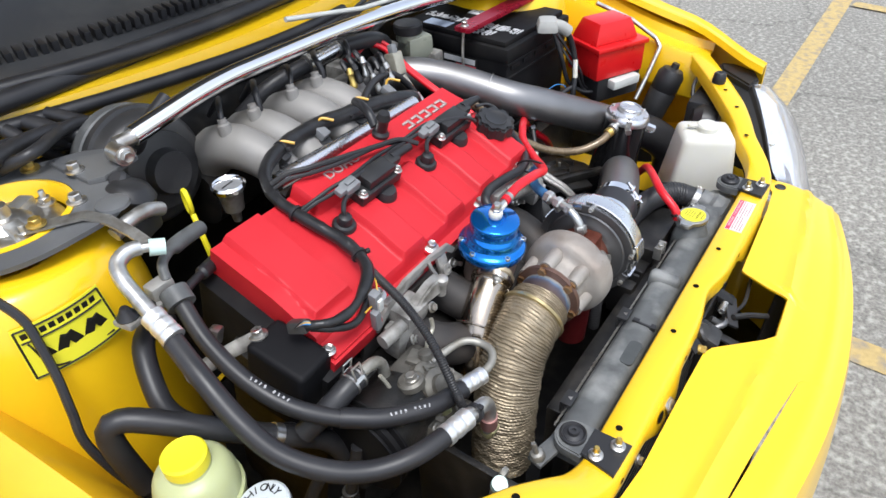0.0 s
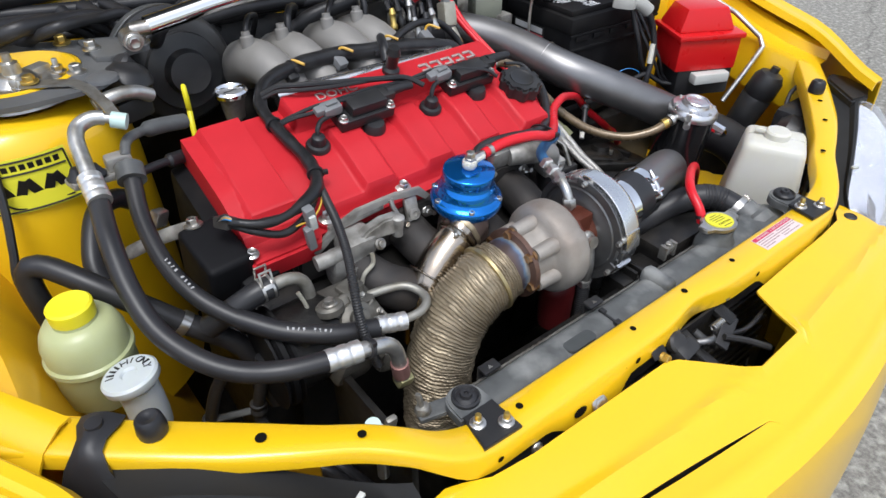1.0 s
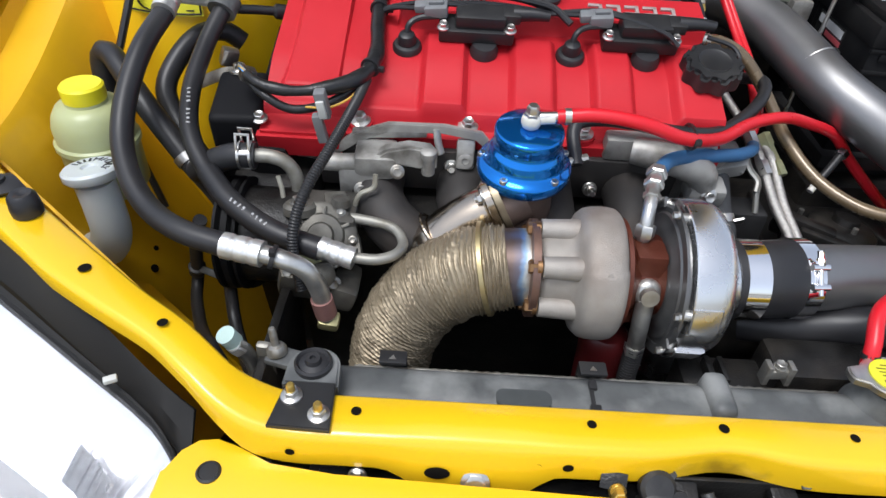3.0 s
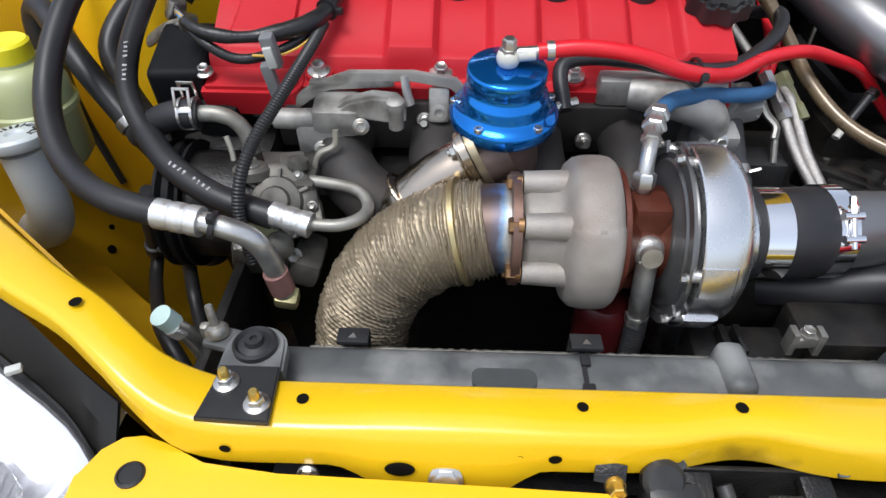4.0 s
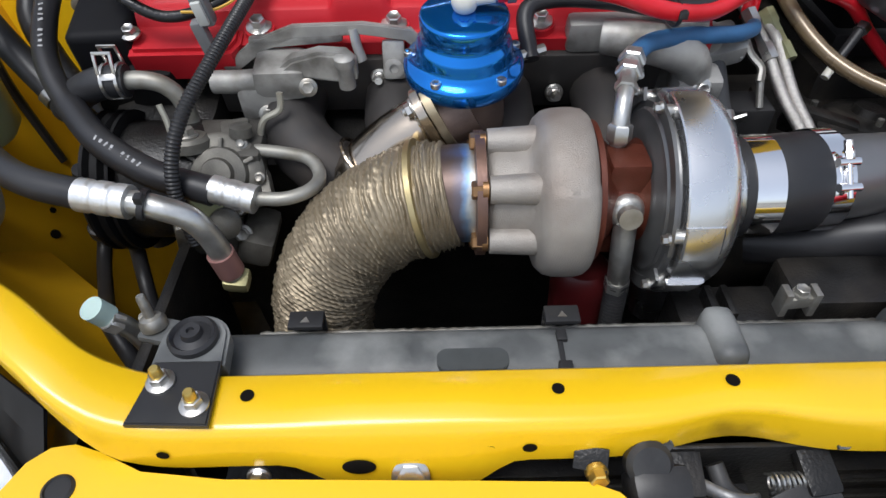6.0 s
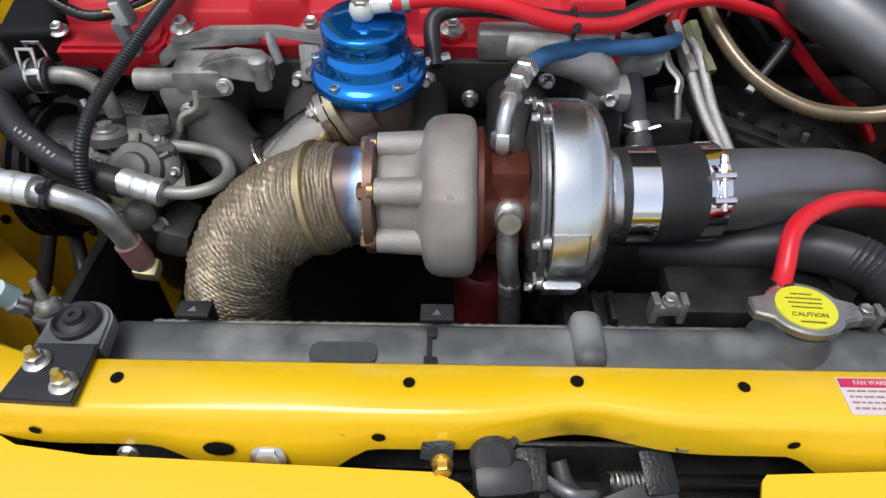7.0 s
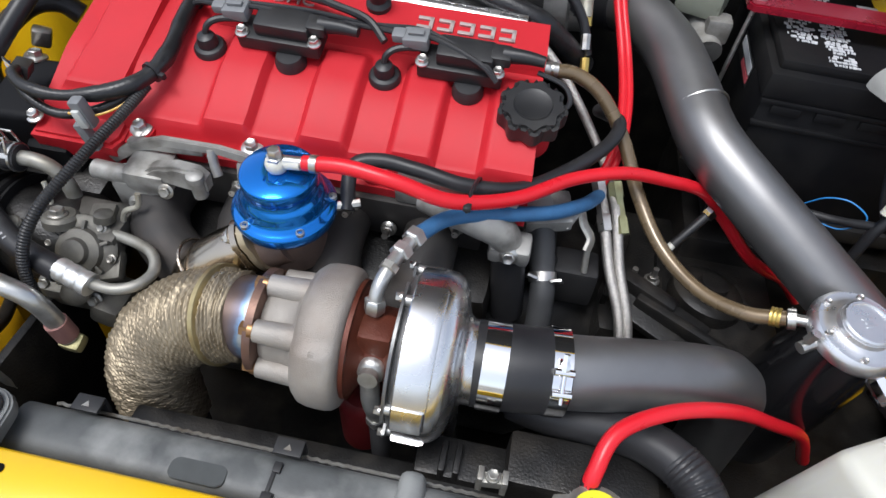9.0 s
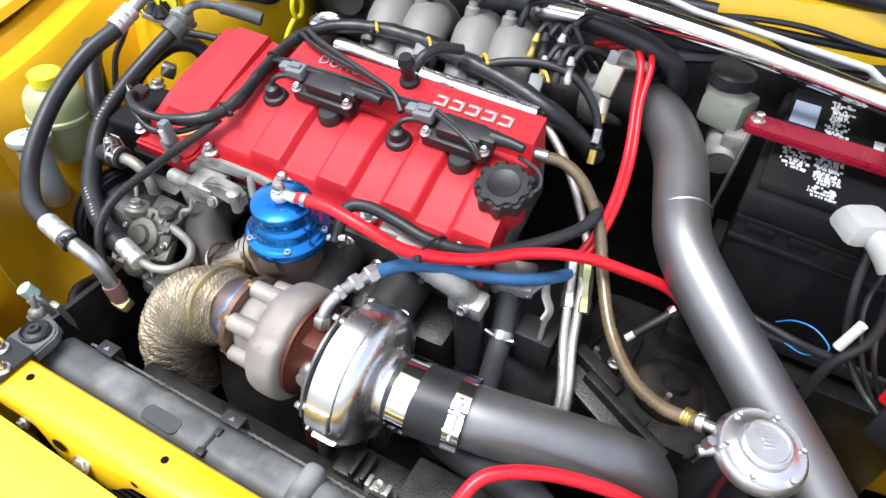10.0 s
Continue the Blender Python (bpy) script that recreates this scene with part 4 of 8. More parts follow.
part("turbine_clamp", xlathe([(0.045, -0.0612), (0.0535, -0.0605), (0.0535, -0.0565), (0.045, -0.0555)], 48), RUST, turbo)
part("bearing_housing", joined(xlathe([(0.050, -0.0560), (0.040, -0.050), (0.034, -0.044), (0.033, -0.028), (0.042, -0.020), (0.050, -0.018)]), block((0.030, 0.03, 0.085), (-0.037, AY - 0.012, AZ), 0.006)), RUST, turbo)
part("compressor_backplate", xlathe([(0.040, -0.0225), (0.048, -0.0215), (0.052, -0.0185), (0.060, -0.0185), (0.062, -0.0165), (0.067, -0.0165), (0.0685, -0.0145), (0.0685, -0.006), (0.06, -0.004)], 64), DARK_ALU, turbo)
comp = part("compressor_housing", joined(xlathe([(0.062, -0.012), (0.0730, -0.011), (0.0750, -0.009), (0.0754, 0.002), (0.0754, 0.013), (0.0738, 0.0205), (0.0700, 0.0265), (0.0635, 0.0310), (0.0550, 0.0335), (0.0470, 0.0348), (0.0410, 0.0368), (0.0375, 0.0415), (0.0365, 0.062), (0.034, 0.063), (0.032, 0.04)], 64)), POLISHED, turbo)
part("compressor_outlet", joined(sweep([(0.012, AY + 0.035, AZ - 0.045), (0.014, AY - 0.005, AZ - 0.075), (0.016, AY - 0.01, AZ - 0.12)], 0.026, 20)), POLISHED, turbo)
for k in range(6):
    a = radians((92, 168, 212, 288, 332, 408)[k])
    part("housing_bolt", bolt_mesh(along((-0.0185, AY + 0.0735 * math.cos(a), AZ + 0.0735 * math.sin(a)), (-1, 0, 0)), 0.0036, 0.0055, 1.15), STEEL, turbo)
    part("housing_lug", lathe([(0.0048, 0), (0.0048, 0.010), (0.004, 0.013)], along((-0.016, AY + 0.0705 * math.cos(a), AZ + 0.0705 * math.sin(a)), (1, 0, 0)), 14), DULL_ALU, turbo)


def arc_pad(a0, a1, profile):
    """A (radius, x) profile carried part of the way round the turbo's axis."""
    bm = bmesh.new()
    rings = []
    for k in range(17):
        a = radians(a0 + (a1 - a0) * k / 16)
        rings.append([bm.verts.new((x, AY + r * math.cos(a), AZ + r * math.sin(a))) for r, x in profile])
    n = len(profile)
    for p, q in zip(rings, rings[1:]):
        for k in range(n):
            bm.faces.new((p[k], p[(k + 1) % n], q[(k + 1) % n], q[k]))
    bm.faces.new(rings[0][::-1])
    bm.faces.new(rings[-1])
    return bm


for a0 in (80, 200, 320):
    part("housing_clamp", arc_pad(a0, a0 + 98, [(0.066, -0.0185), (0.0758, -0.0185), (0.0758, -0.0160), (0.066, -0.0160)]), DARK_ALU, turbo)
    if a0 == 80:
        part("end_pad", arc_pad(a0 + 80, a0 + 98, [(0.070, -0.0108), (0.0785, -0.0108), (0.0800, -0.0095), (0.0800, 0.0140), (0.0785, 0.0158), (0.070, 0.0175)]), POLISHED, turbo)
    part("housing_pad", arc_pad(a0 + 2, a0 + (81 if a0 == 80 else 60), [(0.070, -0.0105), (0.0775, -0.0105), (0.0785, -0.0095), (0.0785, 0.0125), (0.0770, 0.0165), (0.070, 0.0185)]), POLISHED, turbo)
# oil feed on top, drain fitting in front
FP = [Vector(q) for q in ((-0.042, 0.166, 0.764), (-0.0425, 0.167, 0.786), (-0.041, 0.176, 0.799), (-0.036, 0.193, 0.806), (-0.030, 0.212, 0.8065), (-0.023, 0.231, 0.806))]
feed = part("oil_feed_fitting", sweep(FP, 0.0062, 14), DULL_ALU, turbo)
part("feed_base", lathe([(0.0065, 0), (0.0065, 0.008), (0.005, 0.010)], along(FP[0], (0, 0.05, 1)), 6), GOLD_STEEL, feed)
for i, r, h in ((1, 0.0092, 0.013), (3, 0.0082, 0.008), (4, 0.0096, 0.011), (5, 0.0102, 0.012)):
    d = (FP[min(i + 1, 5)] - FP[i - 1]).normalized()
    part("feed_nut", lathe([(r * 0.85, -h / 2), (r, -h * 0.38), (r, h * 0.38), (r * 0.85, h / 2)], along(FP[i] - d * 0.003, d), 6), DULL_ALU, feed)
part("water_banjo", joined(lathe([(0.013, 0), (0.0135, 0.012), (0.011, 0.016), (0.0085, 0.017), (0.0085, 0.024)], along((-0.037, AY - 0.022, AZ + 0.004), (0, -1, 0.25)), 18), sweep([(-0.037, AY - 0.036, AZ), (-0.036, AY - 0.040, AZ - 0.03), (-0.032, AY - 0.036, AZ - 0.06)], 0.0085, 12), lathe([(0.0098, 0), (0.0098, 0.010)], along((-0.0325, AY - 0.036, AZ - 0.062), (0.05, 0, -1)), 6)), DULL_ALU, turbo)
part("water_line", sweep([(-0.032, AY - 0.036, AZ - 0.062), (-0.030, AY - 0.034, AZ - 0.085), (-0.028, AY - 0.034, AZ - 0.14)], 0.0092, 14, wave=(0.004, 0.0006)), BLACK_RUBBER, turbo)
part("actuator_can", lathe([(0.024, -0.06), (0.026, 0.0), (0.025, 0.012), (0.020, 0.018), (0, 0.020)], pose(-0.052, AY - 0.006, AZ - 0.092), 32), RED_DARK, turbo)

# heat-wrapped downpipe
down = thing("downpipe", (-0.26, 0.15, 0.30), "exhaust downpipe bound in woven titanium heat wrap", "downpipe")
DP = [(-0.144, AY, AZ), (-0.156, AY, AZ), (-0.168, AY, AZ - 0.001), (-0.205, AY - 0.001, AZ - 0.012), (-0.240, AY - 0.003, AZ - 0.038), (-0.263, AY - 0.008, AZ - 0.074), (-0.275, AY - 0.012, AZ - 0.118), (-0.279, AY - 0.012, AZ - 0.20), (-0.279, AY - 0.01, AZ - 0.40)]


def heat_colours():
    """Stainless steel with the bands of colour that heat leaves beside a flange."""
    m = mat("heat_banded_stainless", (0.3, 0.3, 0.3), 0.44, 0.75, var=0.3, scale=60, bump=0.1)
    n, ln = m.node_tree.nodes, m.node_tree.links
    sep, ramp, grain, add = n.new("ShaderNodeSeparateXYZ"), n.new("ShaderNodeValToRGB"), n.new("ShaderNodeTexNoise"), n.new("ShaderNodeMath")
    co = [k for k in n if k.type == "TEX_COORD"][0].outputs["Object"]
    grain.inputs["Scale"].default_value, grain.inputs["Detail"].default_value = 60.0, 5.0
    add.operation = "MULTIPLY_ADD"
    add.inputs[1].default_value = 0.012
    reach = n.new("ShaderNodeMapRange")
    reach.inputs["From Min"].default_value, reach.inputs["From Max"].default_value = 0.090, 0.124
    ln.new(co, sep.inputs[0])
    ln.new(co, grain.inputs["Vector"])
    ln.new(grain.outputs["Fac"], add.inputs[0])
    ln.new(sep.outputs["X"], add.inputs[2])
    ln.new(add.outputs[0], reach.inputs["Value"])
    ln.new(reach.outputs["Result"], ramp.inputs["Fac"])
    e = ramp.color_ramp.elements
    e[0].position, e[0].color = 0.0, (0.10, 0.065, 0.05, 1)
    e[1].position, e[1].color = 1.0, (0.22, 0.12, 0.07, 1)
    for at, c in ((0.36, (0.13, 0.095, 0.085, 1)), (0.58, (0.13, 0.12, 0.15, 1)), (0.70, (0.18, 0.27, 0.40, 1)), (0.80, (0.42, 0.45, 0.45, 1)), (0.92, (0.30, 0.22, 0.15, 1))):
        k = e.new(at)
        k.color = c
    ln.new(ramp.outputs["Color"], n["Principled BSDF"].inputs["Base Color"])
    return m


part("bare_collar", sweep(DP[:3], 0.0375, 40), heat_colours(), down)


def wrap_material():
    m = mat("titanium_heat_wrap", (0.29, 0.24, 0.165), 0.42, 0.55, var=0.3, scale=25, bump=0.0, dirt=(0.11, 0.085, 0.058), dirt_amount=0.75)
    n, ln = m.node_tree.nodes, m.node_tree.links
    t = n.new("ShaderNodeTexVoronoi")
    t.inputs["Scale"].default_value = 650
    co = [k for k in n if k.type == "TEX_COORD"][0]
    ln.new(co.outputs["Object"], t.inputs["Vector"])
    b = n.new("ShaderNodeBump")
    b.inputs["Strength"].default_value, b.inputs["Distance"].default_value = 0.25, 0.0006
    ln.new(t.outputs["Distance"], b.inputs["Height"])
    ln.new(b.outputs["Normal"], n["Principled BSDF"].inputs["Normal"])
    return m


WRAP = wrap_material()
part("lower_pipe", sweep(DP[6:], 0.038, 24), DARK, down)
WP = [(-0.170, AY, AZ - 0.001), *DP[3:8]]
part("heat_wrap", sweep(WP, 0.0416, 168, step=0.0005, wave=(0.0038, 0.0030), lap=(0.030, 0.0015, 0.0006, 4)), WRAP, down, angle=180)
part("wrap_tail", sweep([(-0.180, AY, AZ - 0.004), (-0.170, AY, AZ - 0.0022), (-0.161, AY, AZ + 0.0)], 0.0402, 168, step=0.0005, wave=(0.0038, 0.0028), lap=(0.030, 0.0006, 0.0006, 4)), WRAP, down, angle=180)
part("wrap_band", lathe([(0.0456, -0.0026), (0.0466, -0.002), (0.0466, 0.002), (0.0456, 0.0026)], along((-0.184, AY, AZ - 0.0045), (-1, 0.04, -0.26)), 48), mat("dull_brass_band", (0.44, 0.36, 0.19), 0.38, 0.85, var=0.25, scale=80), down)

# blue wastegate on its elbow
gate = thing("wastegate", (-0.150, 0.250, 0.72), "blue anodised wastegate on a stainless elbow", "wastegate")
GP = along((-0.150, 0.252, 0.786), (0.0, -0.10, 1.0))
part("diaphragm_can", lathe([(0.036, -0.004), (0.0440, -0.003), (0.0465, 0.0), (0.0476, 0.004), (0.0478, 0.0100), (0.0468, 0.0122), (0.0440, 0.0136), (0.0412, 0.0155), (0.0392, 0.0185), (0.0384, 0.0215), (0.0378, 0.0260), (0.0364, 0.0296), (0.0342, 0.0325), (0.0330, 0.0350), (0.0327, 0.0380), (0.0332, 0.0405), (0.0338, 0.0425), (0.0340, 0.0495), (0.0334, 0.0512), (0.0322, 0.0522), (0.008, 0.0530), (0, 0.0530)], GP, 56), BLUE_ANOD, gate)
for k in range(6):
    a = radians((18, -52, -121, 173, 128, 73)[k])
    part("can_bolt", lathe([(0.0040, 0), (0.0040, 0.0034), (0.0034, 0.0040), (0.0022, 0.0040), (0.0020, 0.0010), (0, 0.0010)], GP @ pose(0.0436 * math.cos(a), 0.0436 * math.sin(a), 0.0130), 14), STEEL, gate)
part("top_fitting", joined(lathe([(0.0055, 0.0525), (0.0082, 0.0545), (0.0096, 0.0580), (0.0098, 0.0610), (0.0090, 0.0645), (0.0068, 0.0670), (0.0050, 0.0675)], GP, 24), sweep([GP @ Vector((0, 0, 0.061)), GP @ Vector((0.022, 0, 0.064))], 0.005, 12)), WHITE_PLASTIC, gate)
part("top_nut", lathe([(0.0078, 0.0665), (0.0078, 0.0690), (0.0062, 0.0695), (0.0062, 0.0755), (0.0048, 0.0775), (0, 0.0778)], GP, 6), STEEL, gate)
for k in range(4):
    part("raised_mark", block((0.0016 + 0.0006 * (k % 2), 0.0052, 0.0006), GP @ pose(-0.007 + 0.0046 * k, -0.013, 0.0531, 0, 0, (0, 24, -24, 0)[k]), 0.0), BLUE_ANOD, gate)
part("side_fitting", sweep([GP @ Vector((0.044, 0.01, 0.006)), GP @ Vector((0.066, 0.018, 0.008))], 0.0045, 8), STEEL, gate)
part("valve_body", lathe([(0.036, -0.05), (0.034, -0.03), (0.031, -0.02), (0.034, -0.003)], GP, 32), HEAT_CAST, gate)
ED = Vector((-0.86, -0.16, -0.42)).normalized()
EF = Vector((-0.173, 0.236, 0.752))
part("gate_elbow", sweep([EF + ED * 0.004, EF + ED * 0.022, EF + ED * 0.046 + Vector((0, 0, -0.004)), (-0.236, 0.222, 0.708), (-0.252, 0.219, 0.675), (-0.257, 0.217, 0.63)], 0.0258, 28), HEAT_STEEL, gate)
part("valve_inlet", sweep([EF - ED * 0.002, EF - ED * 0.016, EF - ED * 0.030], 0.026, 24), HEAT_CAST, gate)
lozenge = [(0.041 * math.cos(q) if abs(math.cos(q)) > 0.8 else 0.0345 * math.cos(q), 0.0295 * math.sin(q)) for q in (2 * math.pi * k / 36 for k in range(36))]
for k in range(2):
    part("gate_flange", plate(lozenge, -0.0075 + 0.008 * k, -0.0005 + 0.008 * k, along(EF, ED, 62), 0.0012), TAN_STEEL if k == 0 else HEAT_STEEL, gate)
for q in (-1, 1):
    F = along(EF, ED, 62)
    part("flange_bolt", joined(bolt_mesh(F @ pose(0.0345 * q, 0, 0.0075), 0.0058, 0.007, 1.4), lathe([(0.0036, -0.016), (0.0036, 0.016), (0.003, 0.017)], F @ pose(0.0345 * q, 0, 0), 10)), STEEL, gate)
for d in (0.010, 0.070):
    part("weld_bead", sweep([(EF + ED * d + Vector((0, 0, -0.004 if d > 0.05 else 0))) + along((0, 0, 0), ED + Vector((0, 0, -0.3 if d > 0.05 else 0))).to_3x3() @ Vector((0.0262 * math.cos(a), 0.0262 * math.sin(a), 0)) for a in (2 * math.pi * k / 30 for k in range(31))], lambda q: 0.0017 + 0.0004 * math.sin(q * 190), 6, smooth=False), HEAT_STEEL, gate)

# ---- pipes ----
intake = thing("intake_pipe", (0.18, 0.2, 0.6), "grey steel intake pipe with a black silicone coupler", "pipe")
part("pipe_run", sweep([(0.085, 0.168, 0.734), (0.14, 0.178, 0.729), (0.20, 0.197, 0.717), (0.250, 0.214, 0.704), (0.287, 0.230, 0.683), (0.307, 0.240, 0.645), (0.315, 0.245, 0.58), (0.32, 0.245, 0.48)], 0.0330, 32), GREY_PIPE, intake)
part("coupler", sweep([(0.047, AY, AZ), (0.08, 0.1665, 0.733), (0.122, 0.1738, 0.731)], 0.0380, 32), BLACK_RUBBER, intake)


def band_clamp(name, p, way, r, wide, parent, material=STEEL, bolt=True, turn=0):
    P = along(p, way, turn)
    c = part(name, lathe([(r, -wide / 2), (r + 0.0012, -wide / 2), (r + 0.0012, wide / 2), (r, wide / 2)], P, 40), material, parent)
    if bolt:
        part("clamp_bolt", joined(lathe([(r * 0.055, -r * 0.42), (r * 0.055, r * 0.42), (r * 0.04, r * 0.45)], P @ pose(r * 1.09, 0, 0, 90, 0, 0), 10), lathe([(r * 0.10, 0), (r * 0.10, r * 0.16), (r * 0.075, r * 0.19), (r * 0.075, r * 0.36)], P @ pose(r * 1.09, -r * 0.30, 0, 90, 0, 0), 6), lathe([(r * 0.085, -wide * 0.5), (r * 0.085, wide * 0.5)], P @ pose(r * 1.075, r * 0.22, 0), 12), lathe([(r * 0.085, -wide * 0.5), (r * 0.085, wide * 0.5)], P @ pose(r * 1.075, -r * 0.26, 0), 12)), material, c)
    return c


band_clamp("clamp", (0.063, AY + 0.0005, AZ), (1, 0.02, 0), 0.0384, 0.021, intake, CHROME, False)
band_clamp("clamp", (0.116, 0.173, 0.731), (1, 0.1, -0.03), 0.0384, 0.016, intake, CHROME, True, 138)

charge = thing("charge_pipe", (0.25, 0.45, 0.7), "large grey steel charge pipe sweeping past the battery", "pipe")
IC = [(0.120, 0.690, 0.832), (0.150, 0.672, 0.838), (0.185, 0.628, 0.836), (0.212, 0.575, 0.828), (0.230, 0.515, 0.816), (0.252, 0.455, 0.800), (0.297, 0.408, 0.778), (0.360, 0.358, 0.745), (0.428, 0.308, 0.708), (0.485, 0.262, 0.676)]
part("pipe_run", sweep(IC, 0.0325, 36), GREY_PIPE, charge)
wr = Vector((0.022, -0.060, -0.016)).normalized()
a0, b0 = wr.orthogonal().normalized(), wr.cross(wr.orthogonal().normalized())
part("weld_bead", sweep([Vector((0.238, 0.495, 0.811)) + 0.0327 * (math.cos(t) * a0 + math.sin(t) * b0) for t in (2 * math.pi * k / 30 for k in range(31))], 0.0014, 6, smooth=False), STEEL, charge)
part("coupler", sweep([(0.465, 0.278, 0.687), (0.505, 0.242, 0.662), (0.535, 0.21, 0.62), (0.54, 0.20, 0.55)], 0.0365, 28), BLACK_RUBBER, charge)
part("coupler", sweep([(0.085, 0.70, 0.82), (0.118, 0.694, 0.832), (0.146, 0.676, 0.838)], 0.0375, 28), BLACK_RUBBER, charge)

bov = thing("blow_off_valve", (0.372, 0.262, 0.69), "polished blow-off valve standing on the charge pipe", "valve")
BP = along((0.379, 0.261, 0.752), (0.05, -0.12, 1.0))
part("valve_top", lathe([(0.030, -0.004), (0.042, -0.002), (0.043, 0.003), (0.0415, 0.009), (0.038, 0.013), (0.033, 0.0125), (0.028, 0.015), (0.0245, 0.016), (0.023, 0.020), (0.0, 0.020)], BP, 56), BRUSHED, bov)
part("top_knob", lathe([(0.0225, 0.0195), (0.0225, 0.0235), (0.0210, 0.0250), (0.0190, 0.0250), (0.0180, 0.0232), (0.0, 0.0232)], BP, 40), BRUSHED, bov)
for k in range(3):
    part("raised_mark", block((0.010 - 0.003 * (k % 2), 0.0022, 0.0012), BP @ pose(0, 0.004 - 0.004 * k, 0.0236), 0.0004), BRUSHED, bov)
part("valve_body", lathe([(0.048, -0.22), (0.046, -0.10), (0.0425, -0.045), (0.0405, -0.004)], BP, 44), GLOSS_BLACK, bov)
for k in range(6):
    a = 2 * math.pi * k / 6
    part("top_screw", lathe([(0.003, 0), (0.003, 0.003), (0.0018, 0.0022)], BP @ pose(0.0345 * math.cos(a), 0.0345 * math.sin(a), 0.0125), 10), STEEL, bov)
part("side_nipple", joined(sweep([BP @ Vector((-0.035, 0.0, 0.0)), BP @ Vector((-0.055, -0.003, -0.004))], 0.006, 10), sweep([BP @ Vector((-0.05, 0.0, 0.004)), BP @ Vector((-0.048, 0, 0.016))], 0.005, 6)), STEEL, bov)
part("side_nipple", joined(sweep([BP @ Vector((0.012, -0.036, -0.016)), BP @ Vector((0.018, -0.058, -0.024))], 0.0095, 8), sweep([BP @ Vector((0.012, -0.052, -0.020)), BP @ Vector((0.034, -0.060, -0.034))], 0.008, 8)), CHROME, bov)


# ---- hoses ----
def hose(name, pts, r, material, label, category="hose", seg=14, wave=None, group=""):
    t = thing(name, Vector(pts[0]), label, category, group)
    part("hose_run", sweep(pts, r, seg, wave=wave), material, t)
    return t


def crimp(p, q, r, parent, material=CRIMP):
    """A crimped ferrule from p to q."""
    return part("ferrule", sweep([p, Vector(p).lerp(Vector(q), 0.5), q], lambda s: r * (0.96 if abs(s - 0.30) < 0.06 or abs(s - 0.68) < 0.06 else 1.02), 18, step=0.0012), material, parent)


H1 = [(-0.548, 0.398, 0.872), (-0.557, 0.345, 0.852), (-0.561, 0.295, 0.822), (-0.555, 0.252, 0.794), (-0.534, 0.211, 0.774), (-0.505, 0.180, 0.762), (-0.468, 0.155, 0.760), (-0.425, 0.142, 0.757)]
h = hose("refrigerant_hose", H1, 0.0114, BLACK_RUBBER, "thick black rubber refrigerant hose with aluminium ends")
crimp((-0.427, 0.1425, 0.757), (-0.390, 0.1365, 0.754), 0.0122, h)
part("tube_end", sweep([(-0.396, 0.1375, 0.7545), (-0.372, 0.135, 0.750), (-0.352, 0.136, 0.737), (-0.342, 0.138, 0.710), (-0.338, 0.140, 0.670)], 0.0090, 16), DULL_ALU, h)
part("end_block", block((0.021, 0.018, 0.017), pose(-0.336, 0.140, 0.668, 20, 10, 0), 0.005), mat("tarnished_brass", (0.36, 0.33, 0.17), 0.45, 0.6), h)
part("end_sleeve", sweep([(-0.341, 0.1385, 0.700), (-0.338, 0.140, 0.678)], 0.0108, 16), mat("pinkish_stained_alloy", (0.36, 0.19, 0.17), 0.45, 0.5), h)
crimp((-0.547, 0.392, 0.874), (-0.5455, 0.425, 0.888), 0.0128, h)
part("tube_end", sweep([(-0.5455, 0.42, 0.886), (-0.543, 0.445, 0.899), (-0.540, 0.470, 0.912), (-0.532, 0.487, 0.920), (-0.515, 0.492, 0.924), (-0.502, 0.490, 0.922)], 0.0088, 16), DULL_ALU, h)
part("service_port", joined(sweep([(-0.510, 0.491, 0.923), (-0.500, 0.486, 0.922), (-0.490, 0.480, 0.920)], 0.006, 10)), DULL_ALU, h)
part("port_cap", sweep([(-0.496, 0.482, 0.921), (-0.482, 0.474, 0.917)], 0.0095, 16), MINT, h)

H2 = [(-0.500, 0.452, 0.862), (-0.512, 0.402, 0.833), (-0.514, 0.344, 0.806), (-0.502, 0.292, 0.784), (-0.474, 0.250, 0.764), (-0.440, 0.214, 0.752), (-0.395, 0.186, 0.742), (-0.345, 0.172, 0.733)]
h = hose("power_steering_hose", H2, 0.0102, BLACK_RUBBER, "black rubber pressure hose with a crimped steel end")
part("sleeve", sweep(H2[4:], 0.0116, 16), BLACK_RUBBER, h)
crimp((-0.346, 0.1735, 0.735), (-0.312, 0.166, 0.729), 0.0110, h)
part("bent_tube", sweep([(-0.314, 0.168, 0.729), (-0.290, 0.167, 0.729), (-0.272, 0.177, 0.729), (-0.267, 0.196, 0.728), (-0.277, 0.214, 0.731), (-0.300, 0.224, 0.731), (-0.335, 0.231, 0.731), (-0.375, 0.238, 0.734)], 0.0054, 14), TUBE_DULL, h)
for k in range(2):
    c = Vector(H2[2 + 3 * k]).lerp(Vector(H2[3 + 3 * k]), 0.5)
    d = (Vector(H2[3 + 3 * k]) - Vector(H2[2 + 3 * k])).normalized()
    side = d.cross(Vector((0.1, -0.55, 0.8))).normalized()
    up = side.cross(d).normalized()
    for j in range(9):
        if j == 4:
            continue
        m = Matrix((d, side, up)).transposed().to_4x4()
        part("printed_mark", block((0.0016 + 0.0008 * (j % 2), 0.0040 - 0.001 * (j % 3 == 1), 0.0004), Matrix.Translation(c + d * (j - 4) * 0.0058) @ m @ pose(0, 0, 0.0104 if k == 0 else 0.0118, 0, 0, 12 * (j % 3 - 1)), 0.0), WHITE_INK, h)

